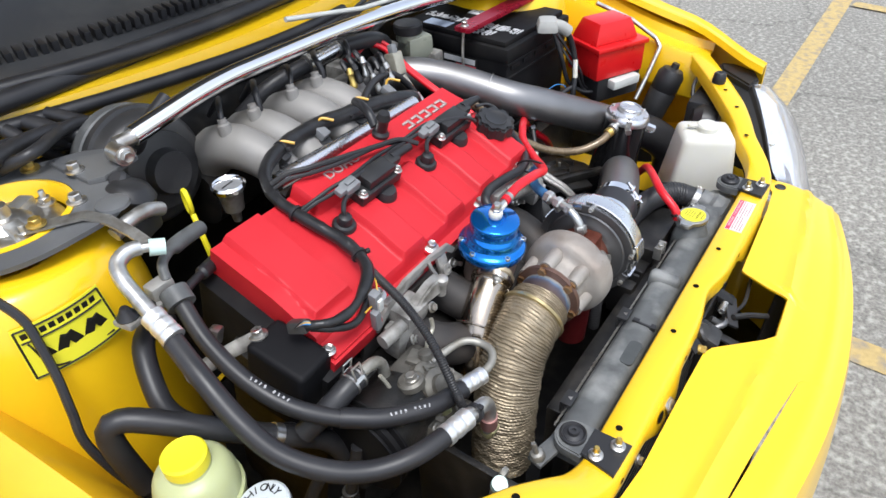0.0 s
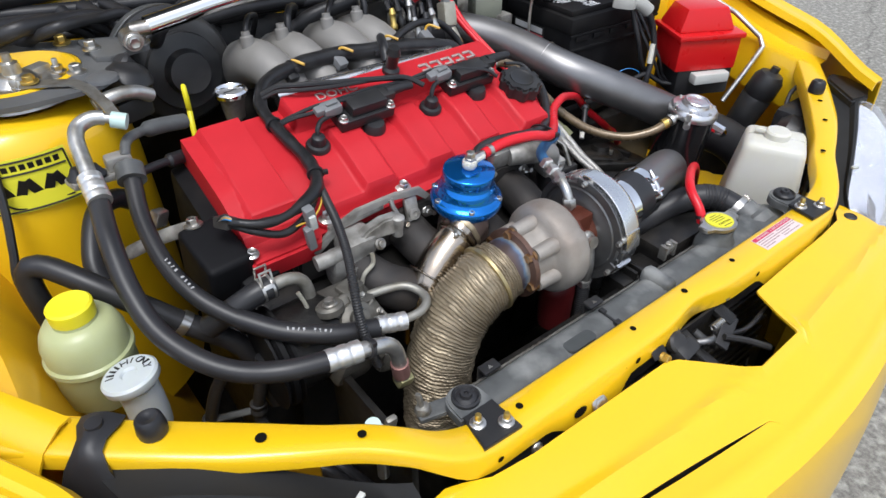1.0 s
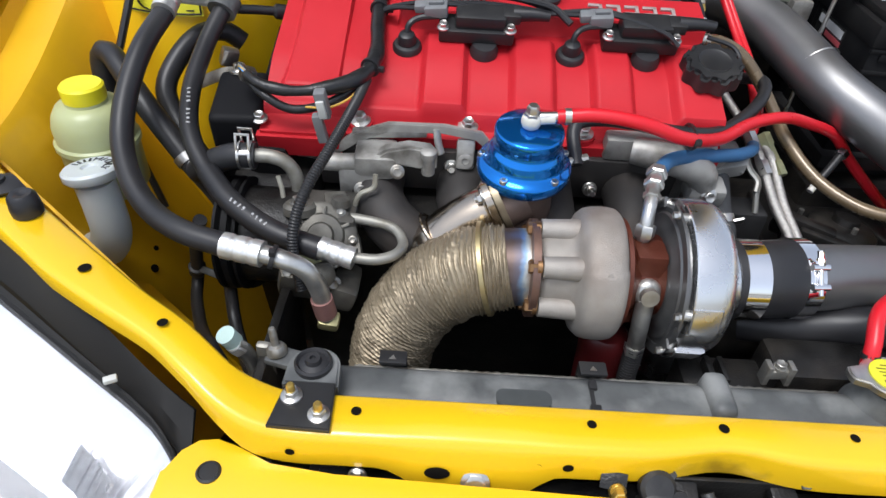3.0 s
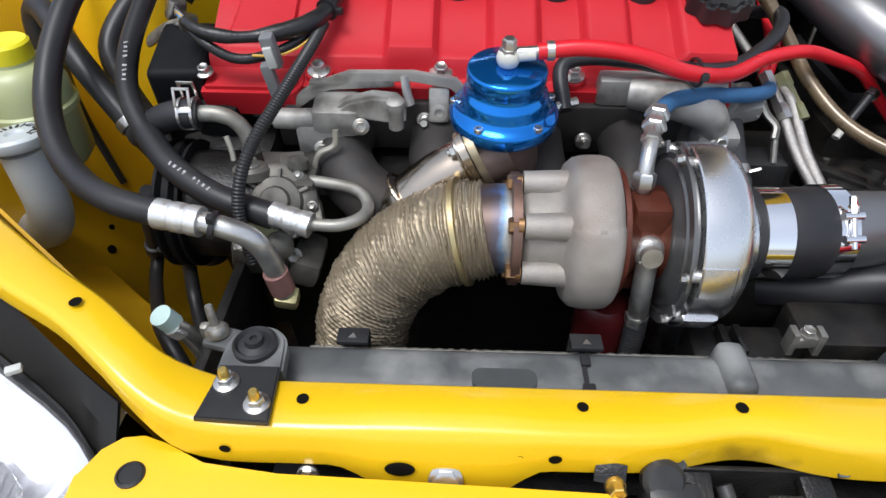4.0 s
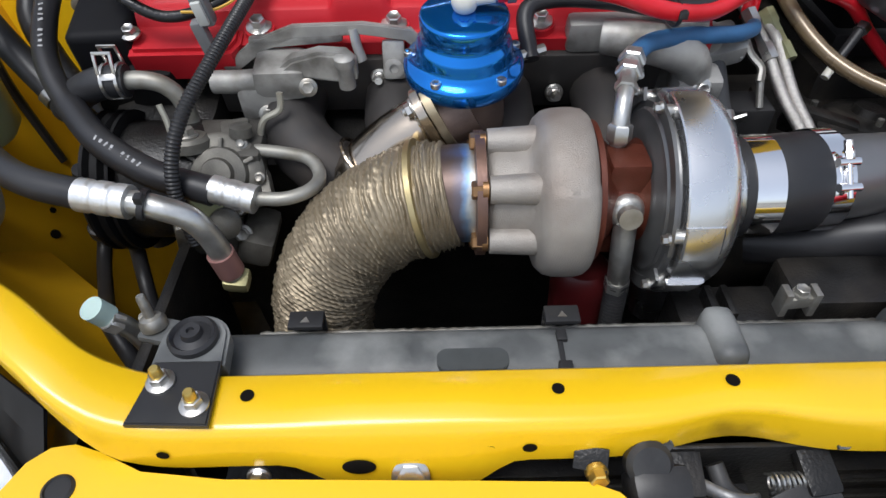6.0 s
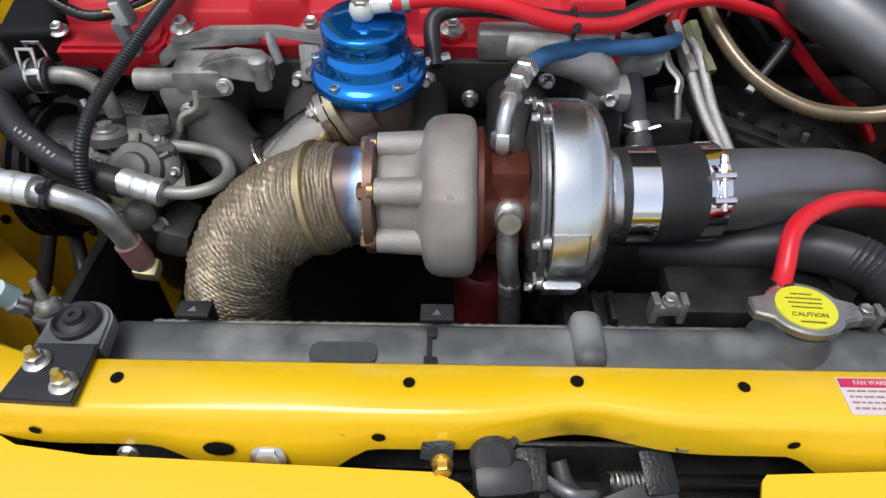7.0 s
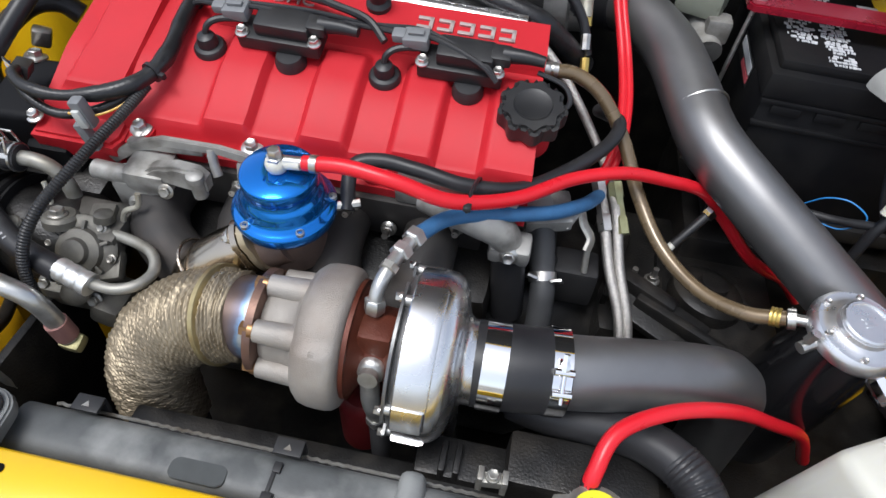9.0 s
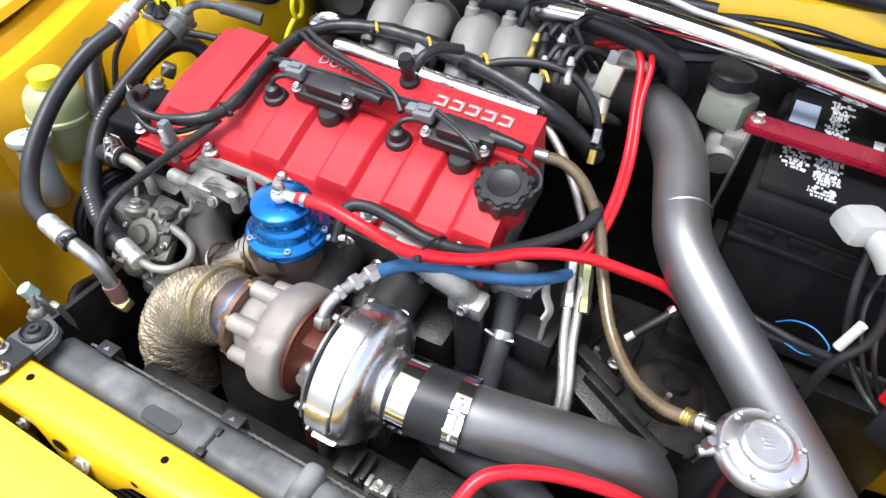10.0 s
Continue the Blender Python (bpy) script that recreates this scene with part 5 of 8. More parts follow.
hose("power_steering_return_hose", [(-0.500, 0.50, 0.80), (-0.520, 0.495, 0.815), (-0.546, 0.478, 0.815), (-0.566, 0.446, 0.797), (-0.576, 0.415, 0.770), (-0.560, 0.392, 0.740), (-0.525, 0.355, 0.716), (-0.47, 0.30, 0.70), (-0.40, 0.27, 0.68), (-0.38, 0.26, 0.60)], 0.0125, BLACK_RUBBER, "black rubber return hose low in the bay")
rvh = hose("reservoir_hose", [(-0.636, 0.396, 0.72), (-0.641, 0.404, 0.79), (-0.636, 0.406, 0.816), (-0.622, 0.398, 0.818), (-0.605, 0.380, 0.810), (-0.57, 0.345, 0.785), (-0.52, 0.31, 0.74), (-0.47, 0.28, 0.69), (-0.45, 0.26, 0.6)], 0.0130, BLACK_RUBBER, "thick black hose behind the fluid reservoir")
part("hose_clip", lathe([(0.0132, -0.005), (0.0145, -0.005), (0.0145, 0.005), (0.0132, 0.005)], along((-0.52, 0.31, 0.74), (0.05, -0.03, -0.05)), 24), STEEL, rvh)

LOOM_RIGHT = [(0.11, 0.570, 0.80), (0.075, 0.548, 0.840), (0.040, 0.534, 0.868), (-0.02, 0.546, 0.880), (-0.09, 0.558, 0.886), (-0.16, 0.568, 0.890), (-0.23, 0.560, 0.892), (-0.285, 0.534, 0.890), (-0.313, 0.490, 0.882), (-0.316, 0.449, 0.871), (-0.314, 0.411, 0.862), (-0.311, 0.375, 0.852), (-0.315, 0.346, 0.845), (-0.328, 0.322, 0.841), (-0.355, 0.305, 0.838), (-0.388, 0.294, 0.838), (-0.416, 0.294, 0.842), (-0.434, 0.304, 0.846), (-0.440, 0.318, 0.842)]
loom = hose("engine_wiring_loom", LOOM_RIGHT, lambda s: 0.0128 - 0.0046 * smoothstep(0.35, 0.62, s) - 0.0028 * smoothstep(0.84, 0.92, s) + 0.0006 * (int(s * 55) % 3 == 0) + 0.0004 * math.sin(s * 75), TAPE, "black taped engine wiring loom crossing the valve cover", "wiring loom", 16)
part("loom_branch", sweep([(-0.314, 0.345, 0.842), (-0.338, 0.314, 0.828), (-0.365, 0.298, 0.820), (-0.392, 0.290, 0.820), (-0.418, 0.294, 0.832), (-0.438, 0.312, 0.840)], 0.0048, 10), TAPE, loom)
part("end_plug", block((0.016, 0.024, 0.014), pose(-0.442, 0.326, 0.838, -10, 20, 20), 0.003), BLACK_PLASTIC, loom)
for k in range(4):
    part("bare_wire", sweep([(-0.436, 0.306 + 0.002 * k, 0.846), (-0.444, 0.312, 0.851 + 0.002 * k), (-0.449 - 0.001 * k, 0.322, 0.846)], 0.0011, 6), (BLUE_WIRE, YELLOW_WIRE, WHITE_INK, BLACK_RUBBER)[k], loom)
part("yellow_wire", sweep([(-0.318, 0.326, 0.838), (-0.332, 0.306, 0.828), (-0.352, 0.292, 0.823), (-0.375, 0.288, 0.824)], 0.0012, 6), YELLOW_WIRE, loom)
hose("corrugated_loom", [(-0.318, 0.335, 0.836), (-0.324, 0.305, 0.828), (-0.333, 0.266, 0.819), (-0.345, 0.228, 0.806), (-0.358, 0.197, 0.790), (-0.367, 0.175, 0.768), (-0.369, 0.160, 0.740), (-0.362, 0.15, 0.70)], 0.0054, BLACK_PLASTIC, "black corrugated conduit hanging in front of the engine", "conduit", 12, (0.0030, 0.00042))

rv = hose("red_vacuum_hose", [(-0.126, 0.247, 0.851), (-0.088, 0.247, 0.855), (-0.043, 0.245, 0.850), (0.003, 0.254, 0.832), (0.056, 0.295, 0.812), (0.108, 0.345, 0.806), (0.158, 0.374, 0.801), (0.205, 0.398, 0.783), (0.258, 0.424, 0.756), (0.292, 0.426, 0.722), (0.330, 0.413, 0.687), (0.362, 0.420, 0.661), (0.397, 0.433, 0.637), (0.43, 0.44, 0.60)], 0.0068, RED_HOSE, "glossy red silicone vacuum hose on the wastegate", "hose", 14)
part("hose_clip", lathe([(0.0069, -0.003), (0.0080, -0.003), (0.0080, 0.003), (0.0069, 0.003)], along((-0.116, 0.247, 0.852), (1, 0, 0.08)), 20), STEEL, rv)
part("hose_nipple", lathe([(0.005, -0.02), (0.005, 0.006)], along((-0.126, 0.247, 0.851), (1, 0, 0.08)), 14), STEEL, rv)
hose("black_vacuum_hose", [(-0.095, 0.262, 0.79), (-0.098, 0.292, 0.816), (-0.075, 0.302, 0.822), (-0.035, 0.298, 0.822), (0.010, 0.296, 0.816), (0.060, 0.315, 0.808), (0.105, 0.360, 0.806), (0.140, 0.405, 0.81), (0.150, 0.44, 0.815), (0.13, 0.48, 0.80)], 0.0072, BLACK_RUBBER, "black rubber hose tied beside the red one")
hose("blue_oil_line", [(-0.022, 0.232, 0.806), (-0.002, 0.262, 0.802), (0.030, 0.284, 0.796), (0.062, 0.300, 0.789), (0.097, 0.325, 0.777), (0.128, 0.360, 0.764), (0.145, 0.392, 0.752)], 0.0074, BLUE_HOSE, "blue braided oil line feeding the turbo", "oil line")
j = hose("breather_line", [(0.068, 0.452, 0.856), (0.095, 0.458, 0.852), (0.126, 0.452, 0.836), (0.158, 0.433, 0.800), (0.185, 0.393, 0.760), (0.214, 0.348, 0.735), (0.252, 0.305, 0.727), (0.290, 0.277, 0.737), (0.322, 0.268, 0.750)], 0.0074, AMBER, "amber aged clear hose with steel braid inside", "hose")
crimp((0.050, 0.450, 0.857), (0.075, 0.4535, 0.856), 0.0075, j, STEEL)
crimp((0.310, 0.272, 0.745), (0.318, 0.269, 0.748), 0.0092, j, GOLD_STEEL)
band_clamp("clamp", (0.326, 0.2675, 0.751), (0.8, -0.15, 0.3), 0.0088, 0.007, j, STEEL, True, 90)
part("hose_nipple", sweep([(0.325, 0.268, 0.751), (0.345, 0.264, 0.755)], 0.0055, 10), STEEL, j)
M = hose("upper_radiator_hose", [(0.09, 0.18, 0.66), (0.125, 0.165, 0.672), (0.165, 0.155, 0.688), (0.205, 0.140, 0.702), (0.238, 0.115, 0.706), (0.256, 0.085, 0.696), (0.262, 0.06, 0.684)], 0.0194, BLACK_RUBBER, "black rubber upper radiator hose", "hose", 20)
part("ribbed_bend", sweep([(0.228, 0.125, 0.706), (0.240, 0.112, 0.7055), (0.248, 0.100, 0.702)], 0.0197, 20, wave=(0.0046, 0.0006)), BLACK_RUBBER, M)
band_clamp("clamp", (0.256, 0.082, 0.694), (0.15, -0.8, -0.35), 0.0215, 0.010, M, STEEL, True, 40)
roh = hose("red_overflow_hose", [(0.152, 0.078, 0.716), (0.153, 0.086, 0.733), (0.167, 0.116, 0.749), (0.212, 0.146, 0.746), (0.275, 0.176, 0.720), (0.335, 0.202, 0.673), (0.385, 0.226, 0.625), (0.42, 0.24, 0.56)], 0.0068, RED_HOSE, "red silicone overflow hose at the radiator cap", "hose", 12)
part("hose_clip", lathe([(0.0069, -0.0025), (0.0081, -0.0025), (0.0081, 0.0025), (0.0069, 0.0025)], along((0.1525, 0.082, 0.7245), (0.02, 0.4, 1)), 18), BLACK_RUBBER, roh)
part("hose_nipple", sweep([(0.152, 0.072, 0.704), (0.152, 0.078, 0.717)], 0.0048, 10), TANK_GREY, roh)
for dx, r in ((0.0, 0.0044), (0.007, 0.0036)):
    hose("red_vacuum_line", [(0.140 + dx, 0.405, 0.755), (0.154 + dx, 0.44, 0.778), (0.157 + dx, 0.495, 0.802), (0.149 + dx, 0.555, 0.83), (0.133 + dx, 0.61, 0.87), (0.120 + dx * 2, 0.65, 0.905), (0.095 + dx * 3, 0.675, 0.915), (0.05 + dx * 3, 0.68, 0.90)], r + 0.0008, RED_HOSE, "thin red silicone vacuum line beside the charge pipe", "hose", 10, None, "red vacuum lines")
for dx in (0.0, 0.014):
    hose("braided_line", [(0.146 + dx, 0.400, 0.752), (0.153 + dx, 0.378, 0.742), (0.168 + dx * 0.8, 0.335, 0.706), (0.188 + dx * 0.6, 0.290, 0.672), (0.20 + dx * 0.5, 0.25, 0.62)], 0.0058, BRAID, "stainless braided oil line running down the bay", "oil line", 12, None, "braided lines")

# ---- battery ----
bat = thing("battery", (0.42, 0.585, 0.69), "black car battery with white printed labels on top", "battery")
BT = pose(0.414, 0.568, 0.785, 0, 0, -3)
part("case", block((0.235, 0.178, 0.16), BT @ pose(0, 0, -0.015), 0.006), BATTERY_BLACK, bat)
part("lid", block((0.242, 0.185, 0.030), BT @ pose(0, 0, 0.0755), 0.006), BATTERY_BLACK, bat)
part("vent_cover", block((0.225, 0.165, 0.012), BT @ pose(0, 0.002, 0.0950), 0.004), BATTERY_BLACK, bat)
# the case is long from front to back and narrower beside the tower
part("case_back", block((0.140, 0.080, 0.16), BT @ pose(-0.0475, 0.1285, -0.015), 0.006), BATTERY_BLACK, bat)
part("lid_back", block((0.146, 0.082, 0.030), BT @ pose(-0.048, 0.1325, 0.0755), 0.006), BATTERY_BLACK, bat)
part("vent_cover", block((0.130, 0.088, 0.012), BT @ pose(-0.0475, 0.125, 0.0952), 0.004), BATTERY_BLACK, bat)
for z in (0.058, 0.030):
    part("case_step", block((0.238, 0.006, 0.006), BT @ pose(0, -0.0895, z), 0.002), BATTERY_BLACK, bat)
for k in range(5):
    part("case_rib", block((0.030, 0.004, 0.010), BT @ pose(-0.09 + 0.045 * k, -0.0905, 0.050), 0.0015), BATTERY_BLACK, bat)
print_rng = random.Random(11)
for dx, back, deep, rows_n in ((-0.088, 0.040, 0.078, 13), (-0.053, 0.152, 0.232, 38)):
    bits = []
    for k in range(rows_n):
        y = back - deep * (k + print_rng.uniform(-0.2, 0.2)) / rows_n
        x = dx - 0.015 + print_rng.uniform(0, 0.006)
        while x < dx + 0.013:
            wide = print_rng.uniform(0.0012, 0.0065)
            if print_rng.random() < 0.76:
                bits.append(block((min(wide, dx + 0.016 - x), deep / rows_n * print_rng.uniform(0.4, 0.95), 0.0008), BT @ pose(x + wide / 2, y, 0.1016, 0, 0, print_rng.uniform(-12, 12)), 0.0))
            x += wide + print_rng.uniform(0.0005, 0.0022)
    part("top_print", joined(*bits), LABEL_WHITE, bat)
part("top_label", block((0.030, 0.060, 0.0008), BT @ pose(-0.092, 0.098, 0.1018), 0.0), mat("pale_blue_label", (0.30, 0.36, 0.46), 0.4, var=0.2, scale=120), bat)
part("top_label", block((0.040, 0.040, 0.0008), BT @ pose(0.008, 0.062, 0.1018), 0.0), LABEL_WHITE, bat)
for k in range(3):
    part("label_line", block((0.0022, 0.026, 0.0004), BT @ pose(0.000 + 0.007 * k, 0.060, 0.1025), 0.0), INK, bat)
part("side_label", block((0.0008, 0.088, 0.028), BT @ pose(-0.1180, 0.026, 0.042), 0.0), INK, bat)
part("side_label_band", block((0.0008, 0.078, 0.011), BT @ pose(-0.1188, 0.026, 0.047), 0.0), LABEL_WHITE, bat)
part("side_label_stripe", block((0.0008, 0.050, 0.007), BT @ pose(-0.1188, 0.010, 0.035), 0.0), LABEL_RED, bat)
bar = thing("battery_hold_down", (0.27, 0.565, 0.70), "red anodised bar holding down the battery", "hold-down bar")
part("flat_bar", plate([(-0.152, -0.013), (-0.148, -0.019), (0.15, -0.019), (0.15, 0.019), (-0.148, 0.019), (-0.152, 0.013)], 0.0, 0.008, pose(0.415, 0.565, 0.903, 0, 0, -3), 0.002), RED_ANOD, bar)
part("bar_nut", bolt_mesh(pose(0.275, 0.572, 0.911), 0.0055, 0.010, 1.5), STEEL, bar)
part("hold_rod", sweep([(0.275, 0.572, 0.92), (0.272, 0.575, 0.85), (0.262, 0.56, 0.70)], 0.0028, 8), STEEL, bar)
term = thing("battery_terminal_cover", (0.392, 0.445, 0.87), "pale grey terminal cover on the battery cable", "terminal cover")
part("cover_shell", joined(block((0.050, 0.046, 0.026), pose(0.396, 0.455, 0.898, 0, 0, 30), 0.010, 0.8), sweep([(0.398, 0.453, 0.896), (0.414, 0.436, 0.892), (0.430, 0.425, 0.878)], 0.012, 14)), mat("dusty_grey_plastic", (0.34, 0.34, 0.32), 0.5, var=0.15, scale=60), term)

# ---- fuse box ----
fuse = thing("fuse_box", (0.54, 0.375, 0.70), "fuse box with a painted red lid on the wing", "fuse box")
FB = pose(0.548, 0.385, 0.80, 0, 0, -27)
part("lid", block((0.125, 0.10, 0.066), FB @ pose(0, 0, 0.0), 0.004, 1.0), RED_PLASTIC, fuse)
part("lid_rim", block((0.135, 0.11, 0.010), FB @ pose(0, 0, 0.032), 0.003), RED_PLASTIC, fuse)
part("lid_dome", block((0.115, 0.085, 0.042), FB @ pose(-0.004, 0.006, 0.0575), 0.006, 0.72), RED_PLASTIC, fuse)
part("base", block((0.115, 0.09, 0.06), FB @ pose(0.004, -0.002, -0.055), 0.005), BLACK_PLASTIC, fuse)
part("white_plug", block((0.075, 0.022, 0.02), FB @ pose(0.01, -0.055, -0.045, 0, 0, 4), 0.004), PALE_PLASTIC, fuse)

# ---- washer bottle ----
bottle = thing("coolant_bottle", (0.40, 0.105, 0.60), "cloudy white plastic coolant bottle behind the panel", "bottle")
WB = pose(0.390, 0.112, 0.692, 0, 0, -62)
part("bottle_body", block((0.125, 0.108, 0.140), WB, 0.014, 0.74, 3), WHITE_PLASTIC, bottle)
part("bottle_seam", block((0.113, 0.003, 0.142), WB, 0.001, 0.74), WHITE_PLASTIC, bottle)
part("bottle_cap", lathe([(0.020, 0), (0.020, 0.010), (0.017, 0.013), (0, 0.013)], WB @ pose(0.0, 0.0, 0.069), 24), WHITE_PLASTIC, bottle)
part("cap_tab", block((0.022, 0.008, 0.006), WB @ pose(-0.024, 0.0, 0.077), 0.002), WHITE_PLASTIC, bottle)

# ---- fluid reservoirs ----
ps = thing("fluid_reservoir", (-0.616, 0.305, 0.70), "yellowed fluid reservoir with a bright yellow cap", "reservoir")
part("reservoir_body", lathe([(0.034, -0.11), (0.0415, -0.10), (0.0415, -0.052), (0.042, -0.05), (0.0445, -0.048), (0.0445, -0.042), (0.0415, -0.040), (0.0415, -0.024), (0.038, -0.012), (0.032, -0.003), (0.022, 0.0), (0.021, 0.006)], pose(-0.616, 0.312, 0.803), 40), GREEN_PLASTIC, ps)
part("reservoir_cap", lathe([(0.0215, 0.0), (0.0222, 0.002), (0.0222, 0.015), (0.020, 0.0175), (0.018, 0.0170), (0, 0.0170)], pose(-0.616, 0.312, 0.806), 40), YELLOW_CAP, ps)
rx = thing("washer_filler", (-0.592, 0.240, 0.62), "frosted washer filler neck with handwriting on its cap", "washer filler")
part("filler_neck", sweep([(-0.592, 0.242, 0.750), (-0.591, 0.242, 0.715), (-0.594, 0.244, 0.68), (-0.615, 0.256, 0.645), (-0.66, 0.28, 0.62)], lambda s: 0.020 + 0.002 * s, 24), FROSTED, rx)
rcap = part("filler_cap", lathe([(0.026, 0), (0.0285, 0.003), (0.0285, 0.010), (0.026, 0.0125), (0.009, 0.0125), (0.007, 0.010), (0, 0.010)], pose(-0.593, 0.244, 0.752, -8, -6, 0), 40), FROSTED, rx)
for k in range(11):
    a = radians(157 - k * 17)
    RP = pose(-0.593, 0.244, 0.752, -8, -6, 0) @ pose(0.0185 * math.cos(a), 0.0185 * math.sin(a), 0.0129, 0, 0, math.degrees(a) - 90)
    if k < 6:
        # a product name: plain strokes
        part("pen_stroke", joined(*[block((0.0012, 0.008 if q else 0.006, 0.0004), RP @ pose(0.0022 * q, 0, 0, 0, 0, lean), 0.0) for q, lean in (((-1, 8), (1, -14)) if k != 4 else ((0, 90),))]), INK, rcap)
    elif k > 6:
        lettering("ONLY"[k - 7], 0.0115, RP, INK, rcap, 0.0003)

# ---- strut tower plates and brace ----
brace = thing("strut_brace", (0.02, 0.64, 0.92), "polished round strut brace across the engine bay", "strut brace")
part("brace_bar", sweep([(-0.392, 0.641, 0.965), (-0.345, 0.642, 0.971), (-0.29, 0.643, 0.978), (-0.235, 0.644, 0.9815), (-0.18, 0.644, 0.9815), (0.0, 0.645, 0.975), (0.18, 0.645, 0.962), (0.30, 0.643, 0.949), (0.40, 0.638, 0.938), (0.46, 0.634, 0.934), (0.53, 0.630, 0.932)], 0.0135, 24), CHROME, brace)
part("bar_end", sweep([(-0.415, 0.643, 0.963), (-0.385, 0.642, 0.963)], 0.010, 12), STEEL, brace)


def tower_plate(side):
    cx = -0.562 if side < 0 else mirrored(-0.562)
    t = thing("strut_plate", (cx, 0.66, 0.92), "grey steel brace plate bolted on the strut tower", "brace plate", "strut plates")

    def at(x, y):
        return (x, y) if side < 0 else (mirrored(x), y)

    # a flat plate with a round hole over the strut top, drawn out into an arm for the brace
    hole = [(-0.562 + 0.080 * math.cos(a), 0.66 + 0.080 * math.sin(a)) for a in (2 * math.pi * k / 48 for k in range(48))]
    rim = []
    for k in range(48):
        a = 2 * math.pi * k / 48
        r = 0.112 + 0.022 * math.exp(-((math.degrees(a) + 180) % 360 - 180 + 48) ** 2 / 500) + 0.050 * math.exp(-(((math.degrees(a) + 180) % 360 - 180 - 12) / 22) ** 2)
        rim.append((-0.562 + r * math.cos(a), 0.66 + r * math.sin(a)))
    bm = bmesh.new()
    for z in (0.930, 0.936):
        bm_in = [bm.verts.new((*at(*q), z)) for q in hole]
        bm_out = [bm.verts.new((*at(*q), z)) for q in rim]
        for k in range(48):
            bm.faces.new((bm_in[k], bm_in[(k + 1) % 48], bm_out[(k + 1) % 48], bm_out[k]))
        if z > 0.933:
            for k in range(48):
                bm.faces.new((last[0][k], last[0][(k + 1) % 48], bm_in[(k + 1) % 48], bm_in[k]))
                bm.faces.new((last[1][k], last[1][(k + 1) % 48], bm_out[(k + 1) % 48], bm_out[k]))
        last = (bm_in, bm_out)
    part("plate_ring", bm, PLATE_GREY, t)
    arm = [at(*q) for q in ((-0.468, 0.632), (-0.452, 0.622), (-0.398, 0.634), (-0.392, 0.652), (-0.405, 0.668), (-0.455, 0.712), (-0.47, 0.715))]
    part("plate_arm", plate(arm, 0.9365, 0.9425, bevel=0.001), PLATE_GREY, t)
    part("top_mount", lathe([(0.068, 0), (0.052, 0.010), (0.04, 0.013), (0.030, 0.012), (0.022, 0.020), (0.018, 0.022), (0.012, 0.023), (0.0105, 0.036), (0.006, 0.038), (0.0055, 0.048), (0, 0.049)], pose(cx, 0.66, 0.914), 32), STEEL, t)
    part("mount_block", joined(*[block((0.034, 0.020, 0.012), pose(cx + 0.030 * math.cos(q), 0.66 + 0.030 * math.sin(q), 0.929, 0, 0, math.degrees(q)), 0.003) for q in (0.5, 2.6, 4.7)]), DULL_ALU, t)
    for q in (0.0, 1.57, 3.14, 4.71):
        stud = part("mount_nut", bolt_mesh(pose(cx + 0.050 * math.cos(q), 0.66 + 0.050 * math.sin(q), 0.925), 0.0072, 0.010, 1.5), STEEL, t)
        part("stud", lathe([(0.0038, 0), (0.0038, 0.017), (0.003, 0.0185)], pose(cx + 0.050 * math.cos(q), 0.66 + 0.050 * math.sin(q), 0.925), 10), DULL_ALU, stud)
    part("mount_pan", lathe([(0.078, 0), (0.077, 0.003), (0.066, 0.0035)], pose(cx, 0.66, 0.9125), 40), STEEL, t)
    part("painted_rim", lathe([(0.066, 0.0), (0.068, 0.010), (0.073, 0.021), (0.079, 0.019), (0.0795, 0.0)], pose(cx, 0.66, 0.917), 48), YELLOW, t)
    for x, y in ((-0.487, 0.735), (-0.463, 0.668), (-0.497, 0.611), (-0.62, 0.575), (-0.655, 0.70)):
        part("plate_nut", bolt_mesh(pose(*at(x, y), 0.936 + 0.0065 * (x > -0.47)), 0.0075, 0.012, 1.55), STEEL if y < 0.7 else GOLD_STEEL, t)
    part("plate_dome", lathe([(0.020, 0), (0.019, 0.004), (0.012, 0.007), (0, 0.008)], pose(*at(-0.478, 0.568), 0.936), 24), PLATE_GREY, t)
    part("brace_bolt", bolt_mesh(pose(*at(-0.404, 0.650), 0.9425), 0.009, 0.009, 1.5), STEEL, t)


PLATE_GREY = mat("grey_painted_steel", (0.12, 0.125, 0.13), 0.42, 0.3, var=0.2, scale=30, bump=0.1, dirt=(0.2, 0.195, 0.18), dirt_amount=0.4)
tower_plate(-1)
tower_plate(1)

# ---- scuttle ----
cowl = thing("windscreen_cowl", (XC, 0.95, 0.98), "black plastic windscreen cowl with a ribbed seal", "cowl")
rows = []
for k in range(24):
    x = -0.80 + k * 0.068
    rows.append([(x, 0.885, 0.955), (x, 0.89, 0.985), (x, 0.93, 0.995), (x, 1.02, 1.01), (x, 1.25, 1.10), (x, 1.6, 1.30)])
part("cowl_panel", sheet(rows, 0.004), mat("dusty_black_cowl", (0.045, 0.046, 0.048), 0.5, var=0.35, scale=20, fine=700, bump=0.15, dirt=(0.11, 0.107, 0.10), dirt_amount=0.5), cowl)
part("seal", sweep([(-0.80, 0.884, 0.972), (-0.2, 0.872, 0.972), (0.4, 0.872, 0.972), (0.78, 0.884, 0.972)], 0.016, 16), BLACK_RUBBER, cowl)

